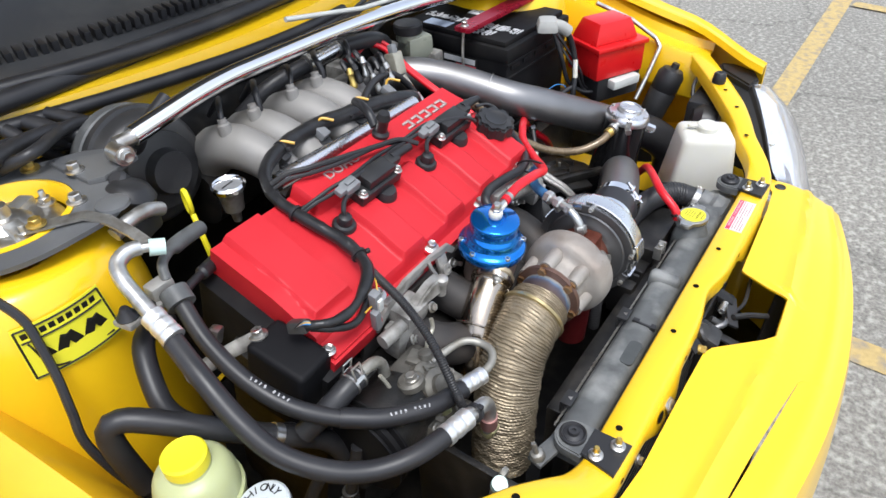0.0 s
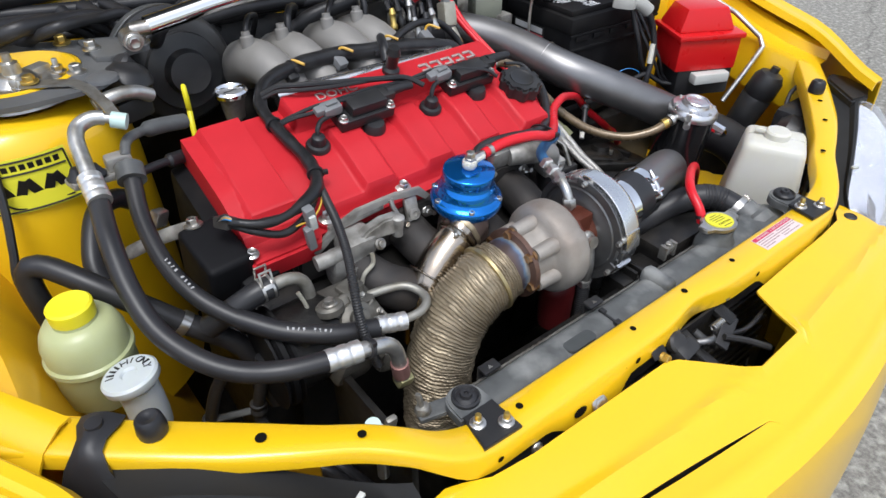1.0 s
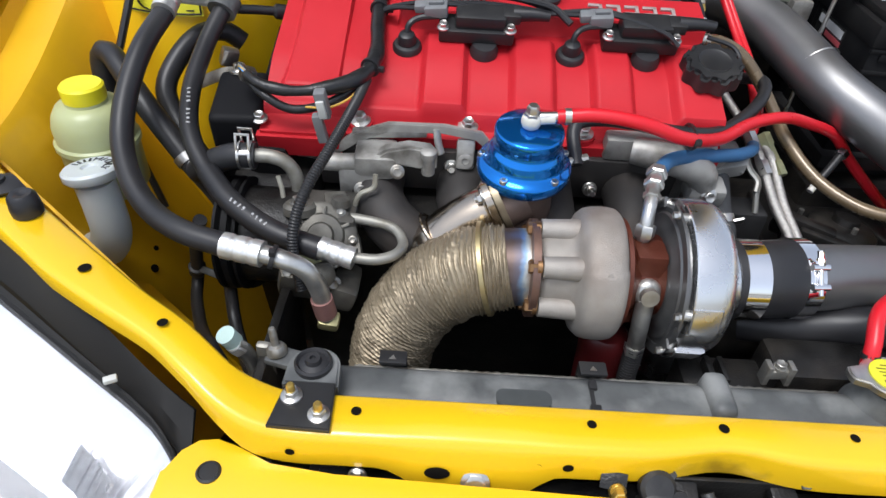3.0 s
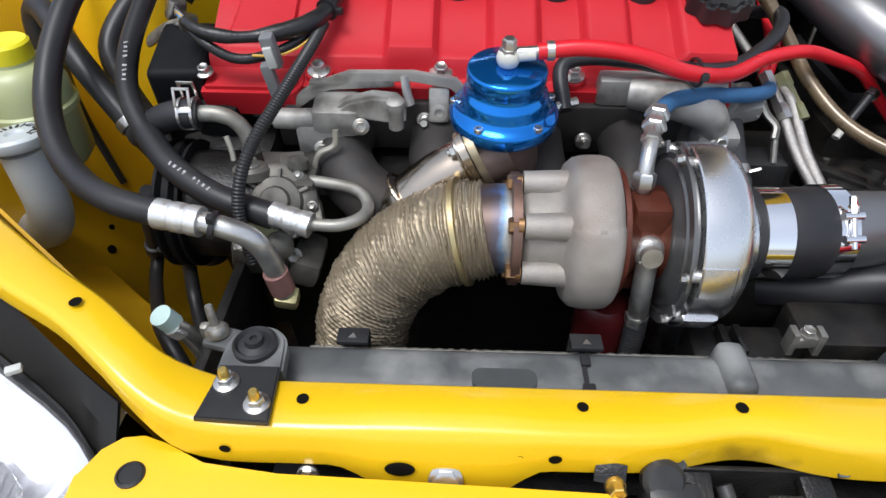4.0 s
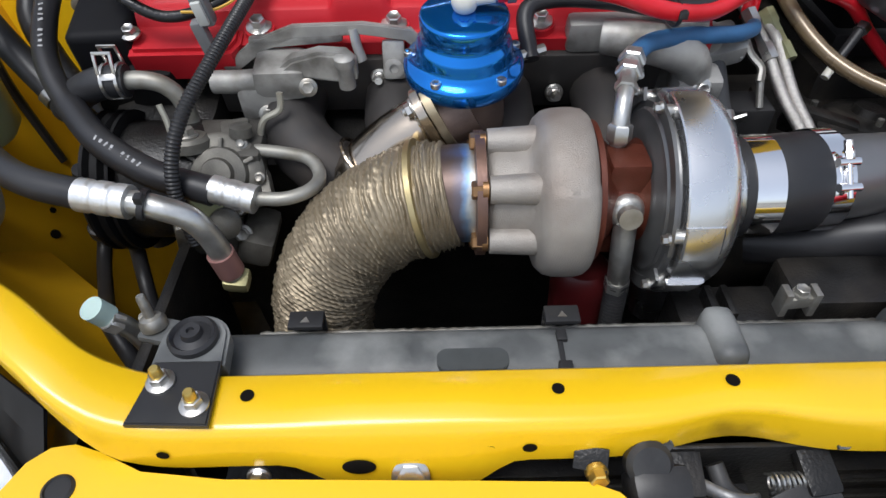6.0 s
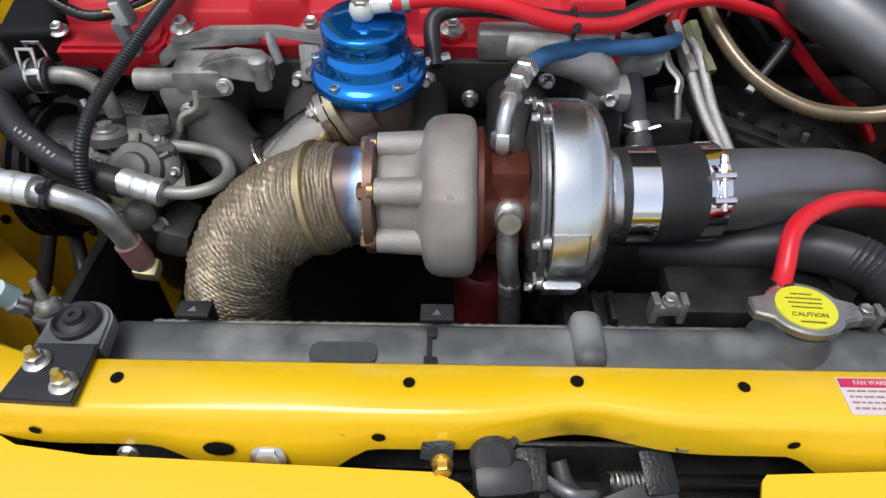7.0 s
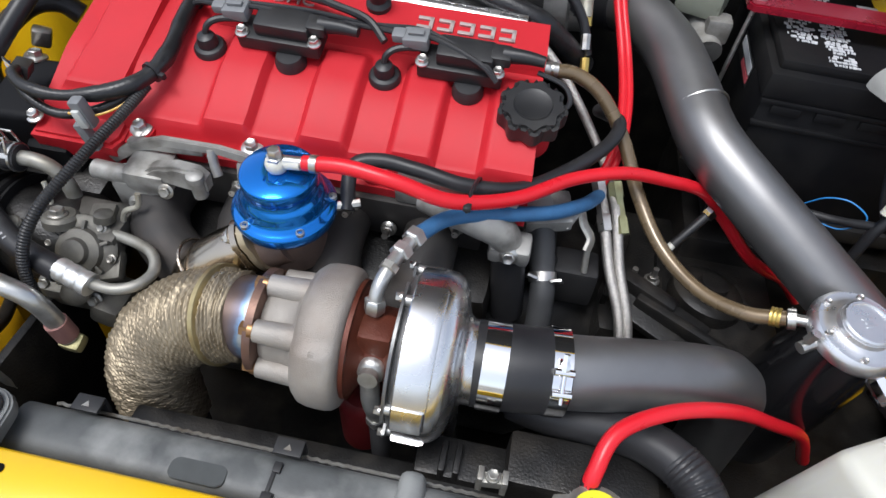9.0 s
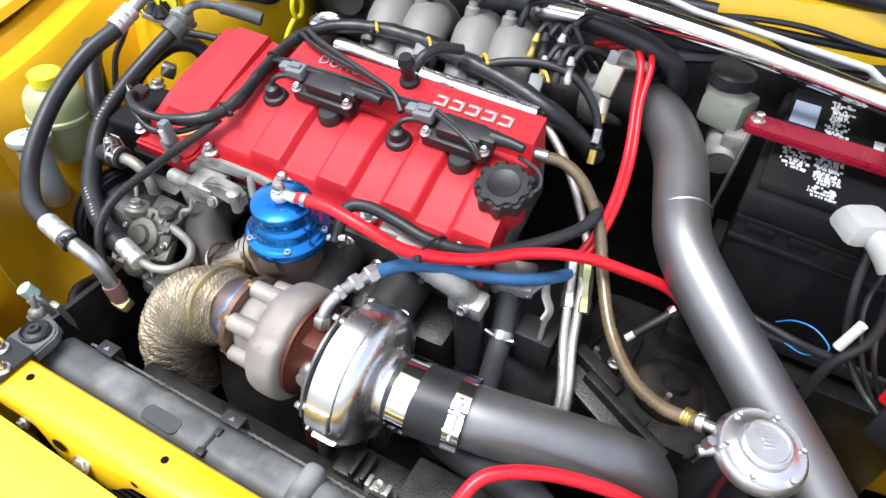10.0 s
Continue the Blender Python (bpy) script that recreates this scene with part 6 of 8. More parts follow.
# ---- intake manifold ----
mani = thing("intake_manifold", (-0.12, 0.66, 0.78), "cast aluminium intake manifold behind the engine", "manifold")
for k in range(4):
    x = (-0.245, -0.188, -0.108, -0.052)[k]
    part("runner", sweep([(x + 0.02, 0.545, 0.835), (x + 0.012, 0.59, 0.865), (x, 0.635, 0.880), (x - 0.008, 0.68, 0.868), (x - 0.01, 0.72, 0.82), (x - 0.01, 0.74, 0.74)], lambda s: 0.027 + 0.008 * math.sin(s * 3.1), 22), BEAD_ALU, mani)
    part("runner_boss", lathe([(0.013, -0.02), (0.011, 0.0), (0.010, 0.016), (0.007, 0.018), (0.0065, 0.024)], along((x - 0.012, 0.640, 0.905), (0, 0.15, 1)), 16), BEAD_ALU, mani)
part("plenum", sweep([(-0.29, 0.71, 0.79), (-0.10, 0.715, 0.79), (0.06, 0.71, 0.80)], 0.050, 24), DARK, mani)
rail = thing("fuel_rail", (-0.12, 0.52, 0.84), "bright aluminium fuel rail under the loom", "fuel rail")
part("rail_bar", sweep([(-0.272, 0.532, 0.866), (0.035, 0.520, 0.862)], 0.0135, 16, smooth=False), POLISHED, rail)
drum = thing("brake_booster", (-0.36, 0.72, 0.80), "black round booster drum near the bulkhead", "booster")
DR = along((-0.348, 0.725, 0.872), (0.06, -1, 0.12))
part("drum", lathe([(0.05, -0.06), (0.080, -0.055), (0.086, -0.045), (0.086, -0.012), (0.090, -0.010), (0.090, 0.002), (0.085, 0.004), (0.083, 0.022), (0.074, 0.034), (0.058, 0.040), (0.056, 0.046), (0.034, 0.050), (0.030, 0.066), (0, 0.068)], DR, 48), mat("dusty_black_drum_paint", (0.030, 0.030, 0.031), 0.36, var=0.3, scale=18, bump=0.06, dirt=(0.13, 0.13, 0.125), dirt_amount=0.5), drum)
part("drum_band", lathe([(0.0862, -0.040), (0.0885, -0.038), (0.0885, -0.020), (0.0862, -0.018)], DR, 48), TANK_GREY, drum)
part("vacuum_elbow", sweep([DR @ Vector((-0.03, 0.05, 0.036)), DR @ Vector((-0.034, 0.056, 0.062)), DR @ Vector((-0.02, 0.078, 0.074)), DR @ Vector((0.03, 0.10, 0.070))], 0.010, 14), BLACK_RUBBER, drum)
gauge = thing("breather_bowl", (-0.322, 0.572, 0.83), "small clear breather bowl with a chrome rim", "breather")
part("bowl", lathe([(0.006, -0.055), (0.008, -0.04), (0.014, -0.035), (0.017, -0.01), (0.020, 0.0)], pose(-0.322, 0.572, 0.872), 28), BOLT_DULL, gauge)
part("rim", lathe([(0.018, -0.004), (0.023, -0.003), (0.024, 0.003), (0.021, 0.006), (0.019, 0.004), (0.018, 0.0)], pose(-0.322, 0.572, 0.874), 32), CHROME, gauge)
part("glass", lathe([(0.0185, -0.002), (0.0185, 0.0012), (0, 0.0016)], pose(-0.322, 0.572, 0.874), 32), mat("dusty_grey_glass", (0.20, 0.205, 0.21), 0.14, var=0.35, scale=80), gauge)
part("needle", block((0.020, 0.0022, 0.0006), pose(-0.322, 0.574, 0.8762, 0, 0, 8), 0.0), INK, gauge)
dip = thing("dipstick", (-0.385, 0.555, 0.78), "yellow plastic oil dipstick handle", "dipstick")
part("dipstick_handle", joined(sweep([(-0.392, 0.548, 0.80), (-0.388, 0.562, 0.84), (-0.383, 0.576, 0.862)], 0.004, 8), sweep([Vector((-0.381, 0.583, 0.879)) + Vector((0.0025 * math.cos(a), 0.0085 * math.cos(a), 0.017 * math.sin(a))) for a in (2 * math.pi * k / 20 for k in range(21))], 0.0036, 8, smooth=False)), YELLOW_CAP, dip)

GREEN_ZINC = mat("tarnished_green_zinc", (0.36, 0.36, 0.20), 0.4, 0.8, var=0.3, scale=120)


# ---- on the yellow panel ----
HOLE_BLACK = mat("dark_hole", (0.006, 0.005, 0.004), 0.8, var=0.3, bump=0.0, spec=0.1)


def top_hole(x, y, z, r):
    r *= 0.8
    part("panel_hole", lathe([(r + 0.0008, 0.0004), (r, 0.0006), (r * 0.8, 0.0004), (0, 0.0003)], pose(x, y, z + 0.0002), 18), HOLE_BLACK, body)


for x, y, z, r in ((-0.287, -0.003, 0.72, 0.0042), (-0.104, -0.003, 0.72, 0.0038), (0.0, 0.0, 0.72, 0.0044), (0.102, -0.002, 0.72, 0.0038), (-0.446, 0.044, 0.7565, 0.0045), (-0.524, 0.088, 0.7695, 0.0058), (0.414, 0.046, 0.757, 0.004), (0.494, 0.088, 0.7695, 0.004), (0.545, 0.125, 0.776, 0.004)):
    top_hole(x, y, z, r)
for x, z, r in ((-0.335, 0.701, 0.003), (-0.145, 0.700, 0.0028), (-0.122, 0.700, 0.0036), (0.13, 0.700, 0.003)):
    part("panel_hole", lathe([(r + 0.0008, 0.0004), (r, 0.0006), (0, 0.0003)], along((x, -0.0292, z), (0, -1, 0.05)), 16), HOLE_BLACK, body)
part("panel_hole", lathe([(0.010, 0.0004), (0.009, 0.0007), (0, 0.0003)], along((-0.222, -0.0335, 0.690), (0, -1, 0.25)) @ Matrix.Diagonal((1, 0.6, 1, 1)), 24), HOLE_BLACK, body)


def panel_bolt(x, y, z, way, r, h, material, label):
    b = thing("bolt", (x, y, z), label, "bolt", "panel bolts")
    part("bolt_head", bolt_mesh(along((x, y, z), way), r, h, 1.35), material, b)


for x, y, z, r in ((-0.600, 0.330, 0.585, 0.0036), (-0.603, 0.318, 0.560, 0.0056)):
    part("wing_hole", lathe([(r, 0.0), (r * 0.9, 0.0008), (0, 0.0006)], along((x, y, z), (0.75, -0.25, 0.6)), 18), HOLE_BLACK, body)
panel_bolt(-0.284, -0.0305, 0.676, (0, -1, 0.3), 0.0055, 0.008, STEEL, "steel bolt under the yellow panel")
panel_bolt(-0.192, -0.0365, 0.682, (0, -0.8, 0.6), 0.0085, 0.004, STEEL, "broad steel bolt in the yellow panel")
panel_bolt(-0.042, -0.020, 0.690, (0, -1, 0.5), 0.0065, 0.008, DARK_ALU, "steel bolt of the bonnet catch")
panel_bolt(0.066, -0.020, 0.690, (0, -1, 0.5), 0.0065, 0.008, DARK_ALU, "steel bolt of the bonnet catch")
tab = thing("cable_bracket", (-0.084, -0.030, 0.68), "small steel bracket with a yellow zinc bolt", "bracket")
part("tab", block((0.020, 0.014, 0.002), pose(-0.086, -0.033, 0.692, 40, 0, -12), 0.0006), DARK, tab)
part("tab_bolt", bolt_mesh(along((-0.083, -0.037, 0.686), (0.05, -0.8, 0.2)), 0.0058, 0.010, 1.2), GOLD_STEEL, tab)

label_sheet = thing("warning_label", (0.20, -0.008, 0.72), "white and red paper warning label on the panel", "label")
part("paper", block((0.094, 0.026, 0.0006), pose(0.207, -0.007, 0.7204, 0, 0, 0), 0.0), PAPER, label_sheet)
part("heading", block((0.0925, 0.0064, 0.0006), pose(0.207, 0.0020, 0.7208), 0.0), CRIMSON, label_sheet)
part("divider", block((0.0008, 0.0050, 0.0003), pose(0.2035, 0.0020, 0.7213), 0.0), PAPER, label_sheet)
lettering("FAN WARNING", 0.0046, pose(0.184, 0.0020, 0.7212), PAPER, label_sheet, 0.0002, 0.029)
lettering("GARE AU VENTILATEUR", 0.0046, pose(0.229, 0.0020, 0.7212), PAPER, label_sheet, 0.0002, 0.044)
label_rng = random.Random(5)
for j in range(2):
    for k in range(4):
        x, stop = 0.1635 + 0.046 * j, 0.1635 + 0.046 * j + (0.040, 0.043, 0.038, 0.018)[(k + j) % 4]
        while x < stop:
            w = label_rng.uniform(0.002, 0.0065)
            part("print_word", block((w, 0.0013, 0.0004), pose(x + w / 2, -0.0038 - 0.0040 * k, 0.7208), 0.0), FADED_PRINT, label_sheet)
            x += w + 0.0011

latch = thing("bonnet_latch", (0.012, -0.035, 0.62), "dirty black bonnet latch in the cut-out of the bumper", "latch")
part("latch_plate", joined(block((0.10, 0.004, 0.075), pose(0.012, -0.024, 0.650), 0.0015), block((0.022, 0.03, 0.010), pose(-0.028, -0.035, 0.676, 20, 0, 0), 0.004), block((0.022, 0.03, 0.010), pose(0.052, -0.035, 0.675, 20, 0, 8), 0.004)), DARK, latch)
part("latch_claw", joined(sweep([(-0.020, -0.040, 0.672), (-0.004, -0.052, 0.676), (0.012, -0.050, 0.670), (0.020, -0.042, 0.655)], 0.004, 8, flat=0.5), lathe([(0.010, 0), (0.010, 0.004), (0.006, 0.006), (0.006, 0.010)], along((0.034, -0.040, 0.664), (0.1, -0.8, 0.5)), 18)), DARK_ALU, latch)
part("latch_cable", sweep([(0.03, -0.05, 0.662), (0.07, -0.062, 0.660), (0.12, -0.058, 0.662), (0.19, -0.05, 0.655)], 0.003, 8), BLACK_RUBBER, latch)
LATCH = mat("worn_black_latch_steel", (0.035, 0.034, 0.034), 0.4, 0.3, var=0.4, scale=60, bump=0.2, dirt=(0.10, 0.098, 0.09), dirt_amount=0.5)
part("latch_box", joined(block((0.036, 0.022, 0.030), pose(-0.046, -0.042, 0.674, 24, 0, 6), 0.007), lathe([(0.014, -0.004), (0.014, 0.004), (0.011, 0.007)], along((-0.052, -0.034, 0.688), (0, -0.7, 0.7)), 24)), LATCH, latch)
part("latch_hook", sweep([(-0.01, -0.032, 0.68), (-0.004, -0.045, 0.672), (0.016, -0.050, 0.660), (0.030, -0.046, 0.640)], 0.0055, 10), LATCH, latch)
part("latch_lever", joined(block((0.055, 0.018, 0.005), pose(0.035, -0.052, 0.668, 24, -10, 20), 0.0015), block((0.018, 0.05, 0.004), pose(-0.012, -0.060, 0.655, 15, 12, 8), 0.0015)), LATCH, latch)
part("spring", sweep([(0.022 + 0.0006 * k, -0.040 + 0.005 * math.cos(k * 1.2), 0.672 + 0.005 * math.sin(k * 1.2)) for k in range(46)], 0.0009, 5), STEEL, latch)
part("catch_rod", sweep([(0.02, -0.058, 0.672), (0.045, -0.075, 0.664), (0.068, -0.098, 0.655)], 0.0045, 8), LATCH, latch)
part("release_cable", sweep([(-0.02, -0.04, 0.66), (-0.06, -0.045, 0.652), (-0.10, -0.05, 0.645), (-0.2, -0.05, 0.63)], 0.004, 8), BLACK_RUBBER, latch)
part("latch_brace", block((0.03, 0.012, 0.22), pose(0.01, -0.03, 0.53), 0.003), BLACK_PLASTIC, latch)
cond = thing("condenser", (XC, 0.005, 0.25), "dark finned condenser behind the bumper", "condenser")
part("condenser_core", block((0.62, 0.018, 0.36), (XC, 0.0, 0.44), 0.002), DARK, cond)
for k in range(14):
    part("fin_tube", block((0.60, 0.004, 0.006), (XC, -0.0105, 0.30 + k * 0.024), 0.001), DARK, cond)
duct = thing("bumper_beam", (XC, -0.10, 0.45), "black bumper beam inside the bumper", "beam")
part("beam", block((0.95, 0.05, 0.12), (XC, -0.12, 0.53), 0.01), BLACK_PLASTIC, duct)

bumpstop = thing("bonnet_stop", (-0.598, 0.146, 0.78), "black rubber bonnet stop on the rail", "bonnet stop")
part("stop_rubber", lathe([(0.013, 0), (0.0135, 0.006), (0.012, 0.018), (0.009, 0.021), (0.004, 0.0205), (0, 0.017)], pose(-0.598, 0.146, 0.779), 20), BLACK_RUBBER, bumpstop)
bumpstop = thing("bonnet_stop", (0.568, 0.146, 0.78), "black rubber bonnet stop on the rail", "bonnet stop")
part("stop_rubber", lathe([(0.013, 0), (0.0135, 0.006), (0.012, 0.018), (0.009, 0.021), (0.004, 0.0205), (0, 0.017)], pose(0.568, 0.146, 0.779), 20), BLACK_RUBBER, bumpstop)
flap = thing("rubber_flap", (-0.645, 0.19, 0.72), "black rubber flap hanging over the rail", "rubber flap")
FO, FT = Vector((-0.58, -0.81, 0)), Vector((0.81, -0.58, 0))
FC = Vector((-0.6395, 0.169, 0.787))
part("flap_sheet", sheet([[FC + FO * o + FT * s * w + Vector((0, 0, u + 0.004 * math.cos(s * 2.4))) for o, w, u in ((-0.020, 0.020, 0.001), (-0.008, 0.019, 0.003), (0.006, 0.013, 0.003), (0.018, 0.013, 0.001), (0.029, 0.019, -0.010), (0.036, 0.028, -0.035), (0.046, 0.043, -0.070), (0.056, 0.056, -0.11), (0.064, 0.066, -0.15))] for s in (-1, -0.6, -0.25, 0.25, 0.6, 1)], 0.005), BLACK_RUBBER, flap)
part("flap_screw", lathe([(0.008, 0), (0.0075, 0.003), (0, 0.0035)], pose(-0.637, 0.173, 0.7925), 16), BLACK_RUBBER, flap)

# printed words on the radiator cap
CP = pose(0.158, 0.056, 0.7298, -4, 0, -4)
CAP_INK = mat("faded_brown_ink", (0.12, 0.11, 0.02), 0.5, bump=0.0)
lettering("CAUTION", 0.0052, CP @ pose(0, -0.0080, 0), CAP_INK, cap, 0.0002)
for k in range(4):
    part("print_line", block((0.026 - 0.002 * k if k else 0.014, 0.0009, 0.0004), CP @ pose(0, 0.0115 - 0.0042 * k, 0.0), 0.0), CAP_INK, cap)
part("print_line", block((0.016, 0.0012, 0.0004), CP @ pose(0, -0.0145, 0.0), 0.0), CAP_INK, cap)

# ---- radiator corner ----
svc = thing("service_valve", (-0.415, 0.075, 0.60), "aluminium service valve with a pale blue cap", "valve")
part("valve_tube", sweep([(-0.398, 0.098, 0.58), (-0.400, 0.094, 0.64), (-0.404, 0.088, 0.675), (-0.410, 0.080, 0.694)], 0.0075, 12), DULL_ALU, svc)
part("valve_cap", sweep([(-0.411, 0.084, 0.692), (-0.4152, 0.0793, 0.707)], 0.0088, 20), MINT, svc)
part("valve_flange", block((0.015, 0.009, 0.10), pose(-0.390, 0.098, 0.637, 10, 4, 0), 0.005), TUBE_DULL, svc)
part("valve_collar", lathe([(0.0085, -0.006), (0.0085, 0.004), (0.007, 0.006)], along((-0.4085, 0.082, 0.689), (-0.006, -0.008, 0.017)), 6), CRIMP, svc)
ear2 = thing("mounting_stud", (-0.362, 0.062, 0.69), "dull grey stud and bracket beside the radiator", "stud")
part("stud_bracket", block((0.05, 0.020, 0.007), pose(-0.348, 0.055, 0.706, 0, 0, -14), 0.003), TANK_GREY, ear2)
part("stud_base", lathe([(0.009, 0), (0.009, 0.005), (0.007, 0.008), (0.0035, 0.009), (0.0032, 0.024), (0.0025, 0.026)], pose(-0.364, 0.060, 0.709, -12, -8, 0), 18), BOLT_DULL, ear2)
for x, y in ((0.078, 0.078), (0.212, 0.070)):
    sc = thing("core_clip", (x, y, 0.68), "small steel clip on the radiator tank", "clip", "core clips")
    part("clip_body", joined(block((0.024, 0.010, 0.010), pose(x, y, 0.701, 0, 0, 5), 0.002), block((0.005, 0.012, 0.022), pose(x - 0.010, y, 0.700), 0.001), block((0.005, 0.012, 0.022), pose(x + 0.010, y, 0.700), 0.001)), BOLT_DULL, sc)
    part("clip_bolt", bolt_mesh(pose(x, y, 0.706), 0.005, 0.007, 1.2), BOLT_DULL, sc)
fan = thing("radiator_fan_shroud", (0.10, 0.10, 0.45), "black plastic fan shroud behind the radiator", "fan shroud")
part("shroud", joined(block((0.52, 0.03, 0.36), (XC + 0.02, 0.088, 0.47), 0.006), block((0.13, 0.05, 0.08), (0.155, 0.112, 0.645), 0.006), block((0.10, 0.04, 0.06), (0.06, 0.11, 0.63), 0.006)), DARK, fan)
for x in (0.035, 0.048, 0.115):
    part("shroud_rib", block((0.006, 0.03, 0.08), (x, 0.105, 0.632), 0.002), DARK, fan)

# ---- in front of the engine ----
GRIMY = mat("oil_stained_casting", (0.085, 0.08, 0.07), 0.5, 0.4, var=0.5, scale=70, fine=900, bump=0.4, dirt=(0.028, 0.025, 0.021), dirt_amount=0.85)
pump = thing("power_steering_pump", (-0.39, 0.24, 0.62), "oily power steering pump below the valve cover", "pump")
part("pump_body", joined(lathe([(0.046, -0.05), (0.052, -0.045), (0.052, 0.02), (0.044, 0.034), (0.03, 0.05)], along((-0.395, 0.245, 0.690), (1, 0, 0)), 32), ), DARK, pump)
part("pump_block", block((0.085, 0.052, 0.028), pose(-0.360, 0.242, 0.724, 6, 0, 0), 0.009), GRIMY, pump)
PC = along((-0.352, 0.214, 0.716), (0.05, -0.75, 0.66))
part("pump_cover", lathe([(0.036, -0.01), (0.036, 0.004), (0.033, 0.007), (0.024, 0.008), (0.022, 0.013), (0.014, 0.016), (0.012, 0.021), (0.006, 0.022)], PC, 32), OILY_ALLOY, pump)
for k in range(6):
    q = 2 * math.pi * (k + 0.4) / 6
    part("cover_rib", block((0.016, 0.0036, 0.006), PC @ pose(0.023 * math.cos(q), 0.023 * math.sin(q), 0.0085, 0, 0, math.degrees(q)), 0.0012), OILY_ALLOY, pump)
    part("cover_bolt", bolt_mesh(PC @ pose(0.0315 * math.cos(q + 0.5), 0.0315 * math.sin(q + 0.5), 0.006), 0.0036, 0.005, 1.4), BOLT_DULL, pump)
part("pump_ear", joined(block((0.060, 0.012, 0.014), pose(-0.395, 0.226, 0.728, 10, -8, 22), 0.004), lathe([(0.010, -0.006), (0.010, 0.010), (0.008, 0.012)], pose(-0.420, 0.214, 0.728, 12, 0, 0), 20)), OILY_ALLOY, pump)
part("pump_top", joined(block((0.024, 0.022, 0.010), pose(-0.342, 0.245, 0.740, 6, 0, 14), 0.004), lathe([(0.010, 0), (0.009, 0.008), (0.005, 0.010)], pose(-0.335, 0.235, 0.742, -10, 6, 0), 16)), OILY_ALLOY, pump)
part("pump_casting", joined(block((0.055, 0.045, 0.045), pose(-0.372, 0.205, 0.672, 18, 12, 8), 0.010), lathe([(0.014, -0.01), (0.013, 0.012), (0.008, 0.016)], along((-0.350, 0.185, 0.690), (0.3, -0.8, 0.5)), 18), block((0.07, 0.03, 0.012), pose(-0.345, 0.205, 0.700, 25, -14, 10), 0.004), block((0.03, 0.05, 0.03), pose(-0.330, 0.20, 0.660, 0, 20, 0), 0.008)), OILY_ALLOY, pump)
for p in ((-0.385, 0.186, 0.690), (-0.338, 0.186, 0.676)):
    part("casting_bolt", bolt_mesh(along(p, (0.1, -0.8, 0.5)), 0.0055, 0.007, 1.4), BOLT_DULL, pump)
part("pump_lug", lathe([(0.017, 0), (0.017, 0.008), (0.014, 0.011), (0.009, 0.0112)], pose(-0.376, 0.226, 0.736, -14, 0, 0), 24), OILY_ALLOY, pump)
part("pump_bolt", bolt_mesh(pose(-0.376, 0.226, 0.747, -14, 0, 0), 0.0068, 0.008, 1.35), BOLT_DULL, pump)
part("pulley", joined(*[lathe([(0.030, 0), (0.062, 0.001), (0.062, 0.004), (0.056, 0.007), (0.062, 0.010), (0.062, 0.013), (0.03, 0.014)], along((-0.462 + 0.012 * k, 0.245, 0.690), (1, 0, 0)), 36) for k in range(2)]), BATTERY_BLACK, pump)
part("green_plug", block((0.030, 0.016, 0.016), pose(-0.362, 0.192, 0.700, 20, 30, -30), 0.004), mat("pale_green_plastic", (0.30, 0.31, 0.16), 0.5), pump)

stat = thing("thermostat_housing", (-0.36, 0.275, 0.70), "cast aluminium water outlet with a spring clamp on its hose", "thermostat housing")
part("outlet_tube", sweep([(-0.432, 0.262, 0.779), (-0.410, 0.262, 0.779), (-0.394, 0.262, 0.772), (-0.385, 0.262, 0.752), (-0.384, 0.262, 0.70)], 0.0075, 16), TUBE_DULL, stat)
part("rubber_end", sweep([(-0.500, 0.285, 0.740), (-0.470, 0.268, 0.766), (-0.445, 0.262, 0.778), (-0.425, 0.262, 0.779)], 0.0135, 16), BLACK_RUBBER, stat)
CW = along((-0.434, 0.262, 0.779), (1, 0, 0.05))
sc = part("spring_clamp", joined(*[lathe([(0.0138, w - 0.0013), (0.0149, w - 0.0013), (0.0149, w + 0.0013), (0.0138, w + 0.0013)], CW, 28) for w in (-0.006, 0.006)], *[block((0.0012, 0.005, 0.012), CW @ pose(0, 0, 0, 0, 0, q) @ pose(0.0144, 0, 0), 0.0003) for q in (20, 140, 260)]), STEEL, stat)
for dy, lean in ((-0.009, -18), (0.007, 14)):
    L = pose(-0.434, 0.262 + dy, 0.799, lean, 0, 0)
    part("clamp_ear", joined(*[block((0.0024, 0.0016, 0.017), L @ pose(q * 0.0065, 0, 0), 0.0004) for q in (-1, 1)], block((0.0154, 0.0016, 0.0026), L @ pose(0, 0, 0.0080), 0.0004)), STEEL, sc)
part("housing_tube", sweep([(-0.362, 0.280, 0.766), (-0.335, 0.278, 0.767), (-0.300, 0.278, 0.770)], 0.0098, 20), CAST_ALU, stat)
part("housing_casting", joined(block((0.046, 0.040, 0.030), pose(-0.303, 0.285, 0.770, 8, 0, 0), 0.009), block((0.05, 0.03, 0.05), pose(-0.318, 0.285, 0.742, 8, 0, 0), 0.008), block((0.08, 0.010, 0.010), pose(-0.29, 0.300, 0.794, 0, -4, 0), 0.003)), CAST_ALU, stat)
web = [(-0.323, 0.766), (-0.292, 0.790), (-0.268, 0.796), (-0.246, 0.794), (-0.238, 0.786), (-0.238, 0.771), (-0.255, 0.769), (-0.284, 0.773)]
part("housing_web", plate([(x, z) for x, z in web], -0.282, -0.268, pose(0, 0, 0, 90, 0, 0), 0.003), CAST_ALU, stat)
part("web_boss", lathe([(0.0072, 0), (0.0068, 0.020), (0.0085, 0.021), (0.0085, 0.028), (0.006, 0.030)], along((-0.247, 0.272, 0.764), (0, -0.1, 1)), 18), CAST_ALU, stat)
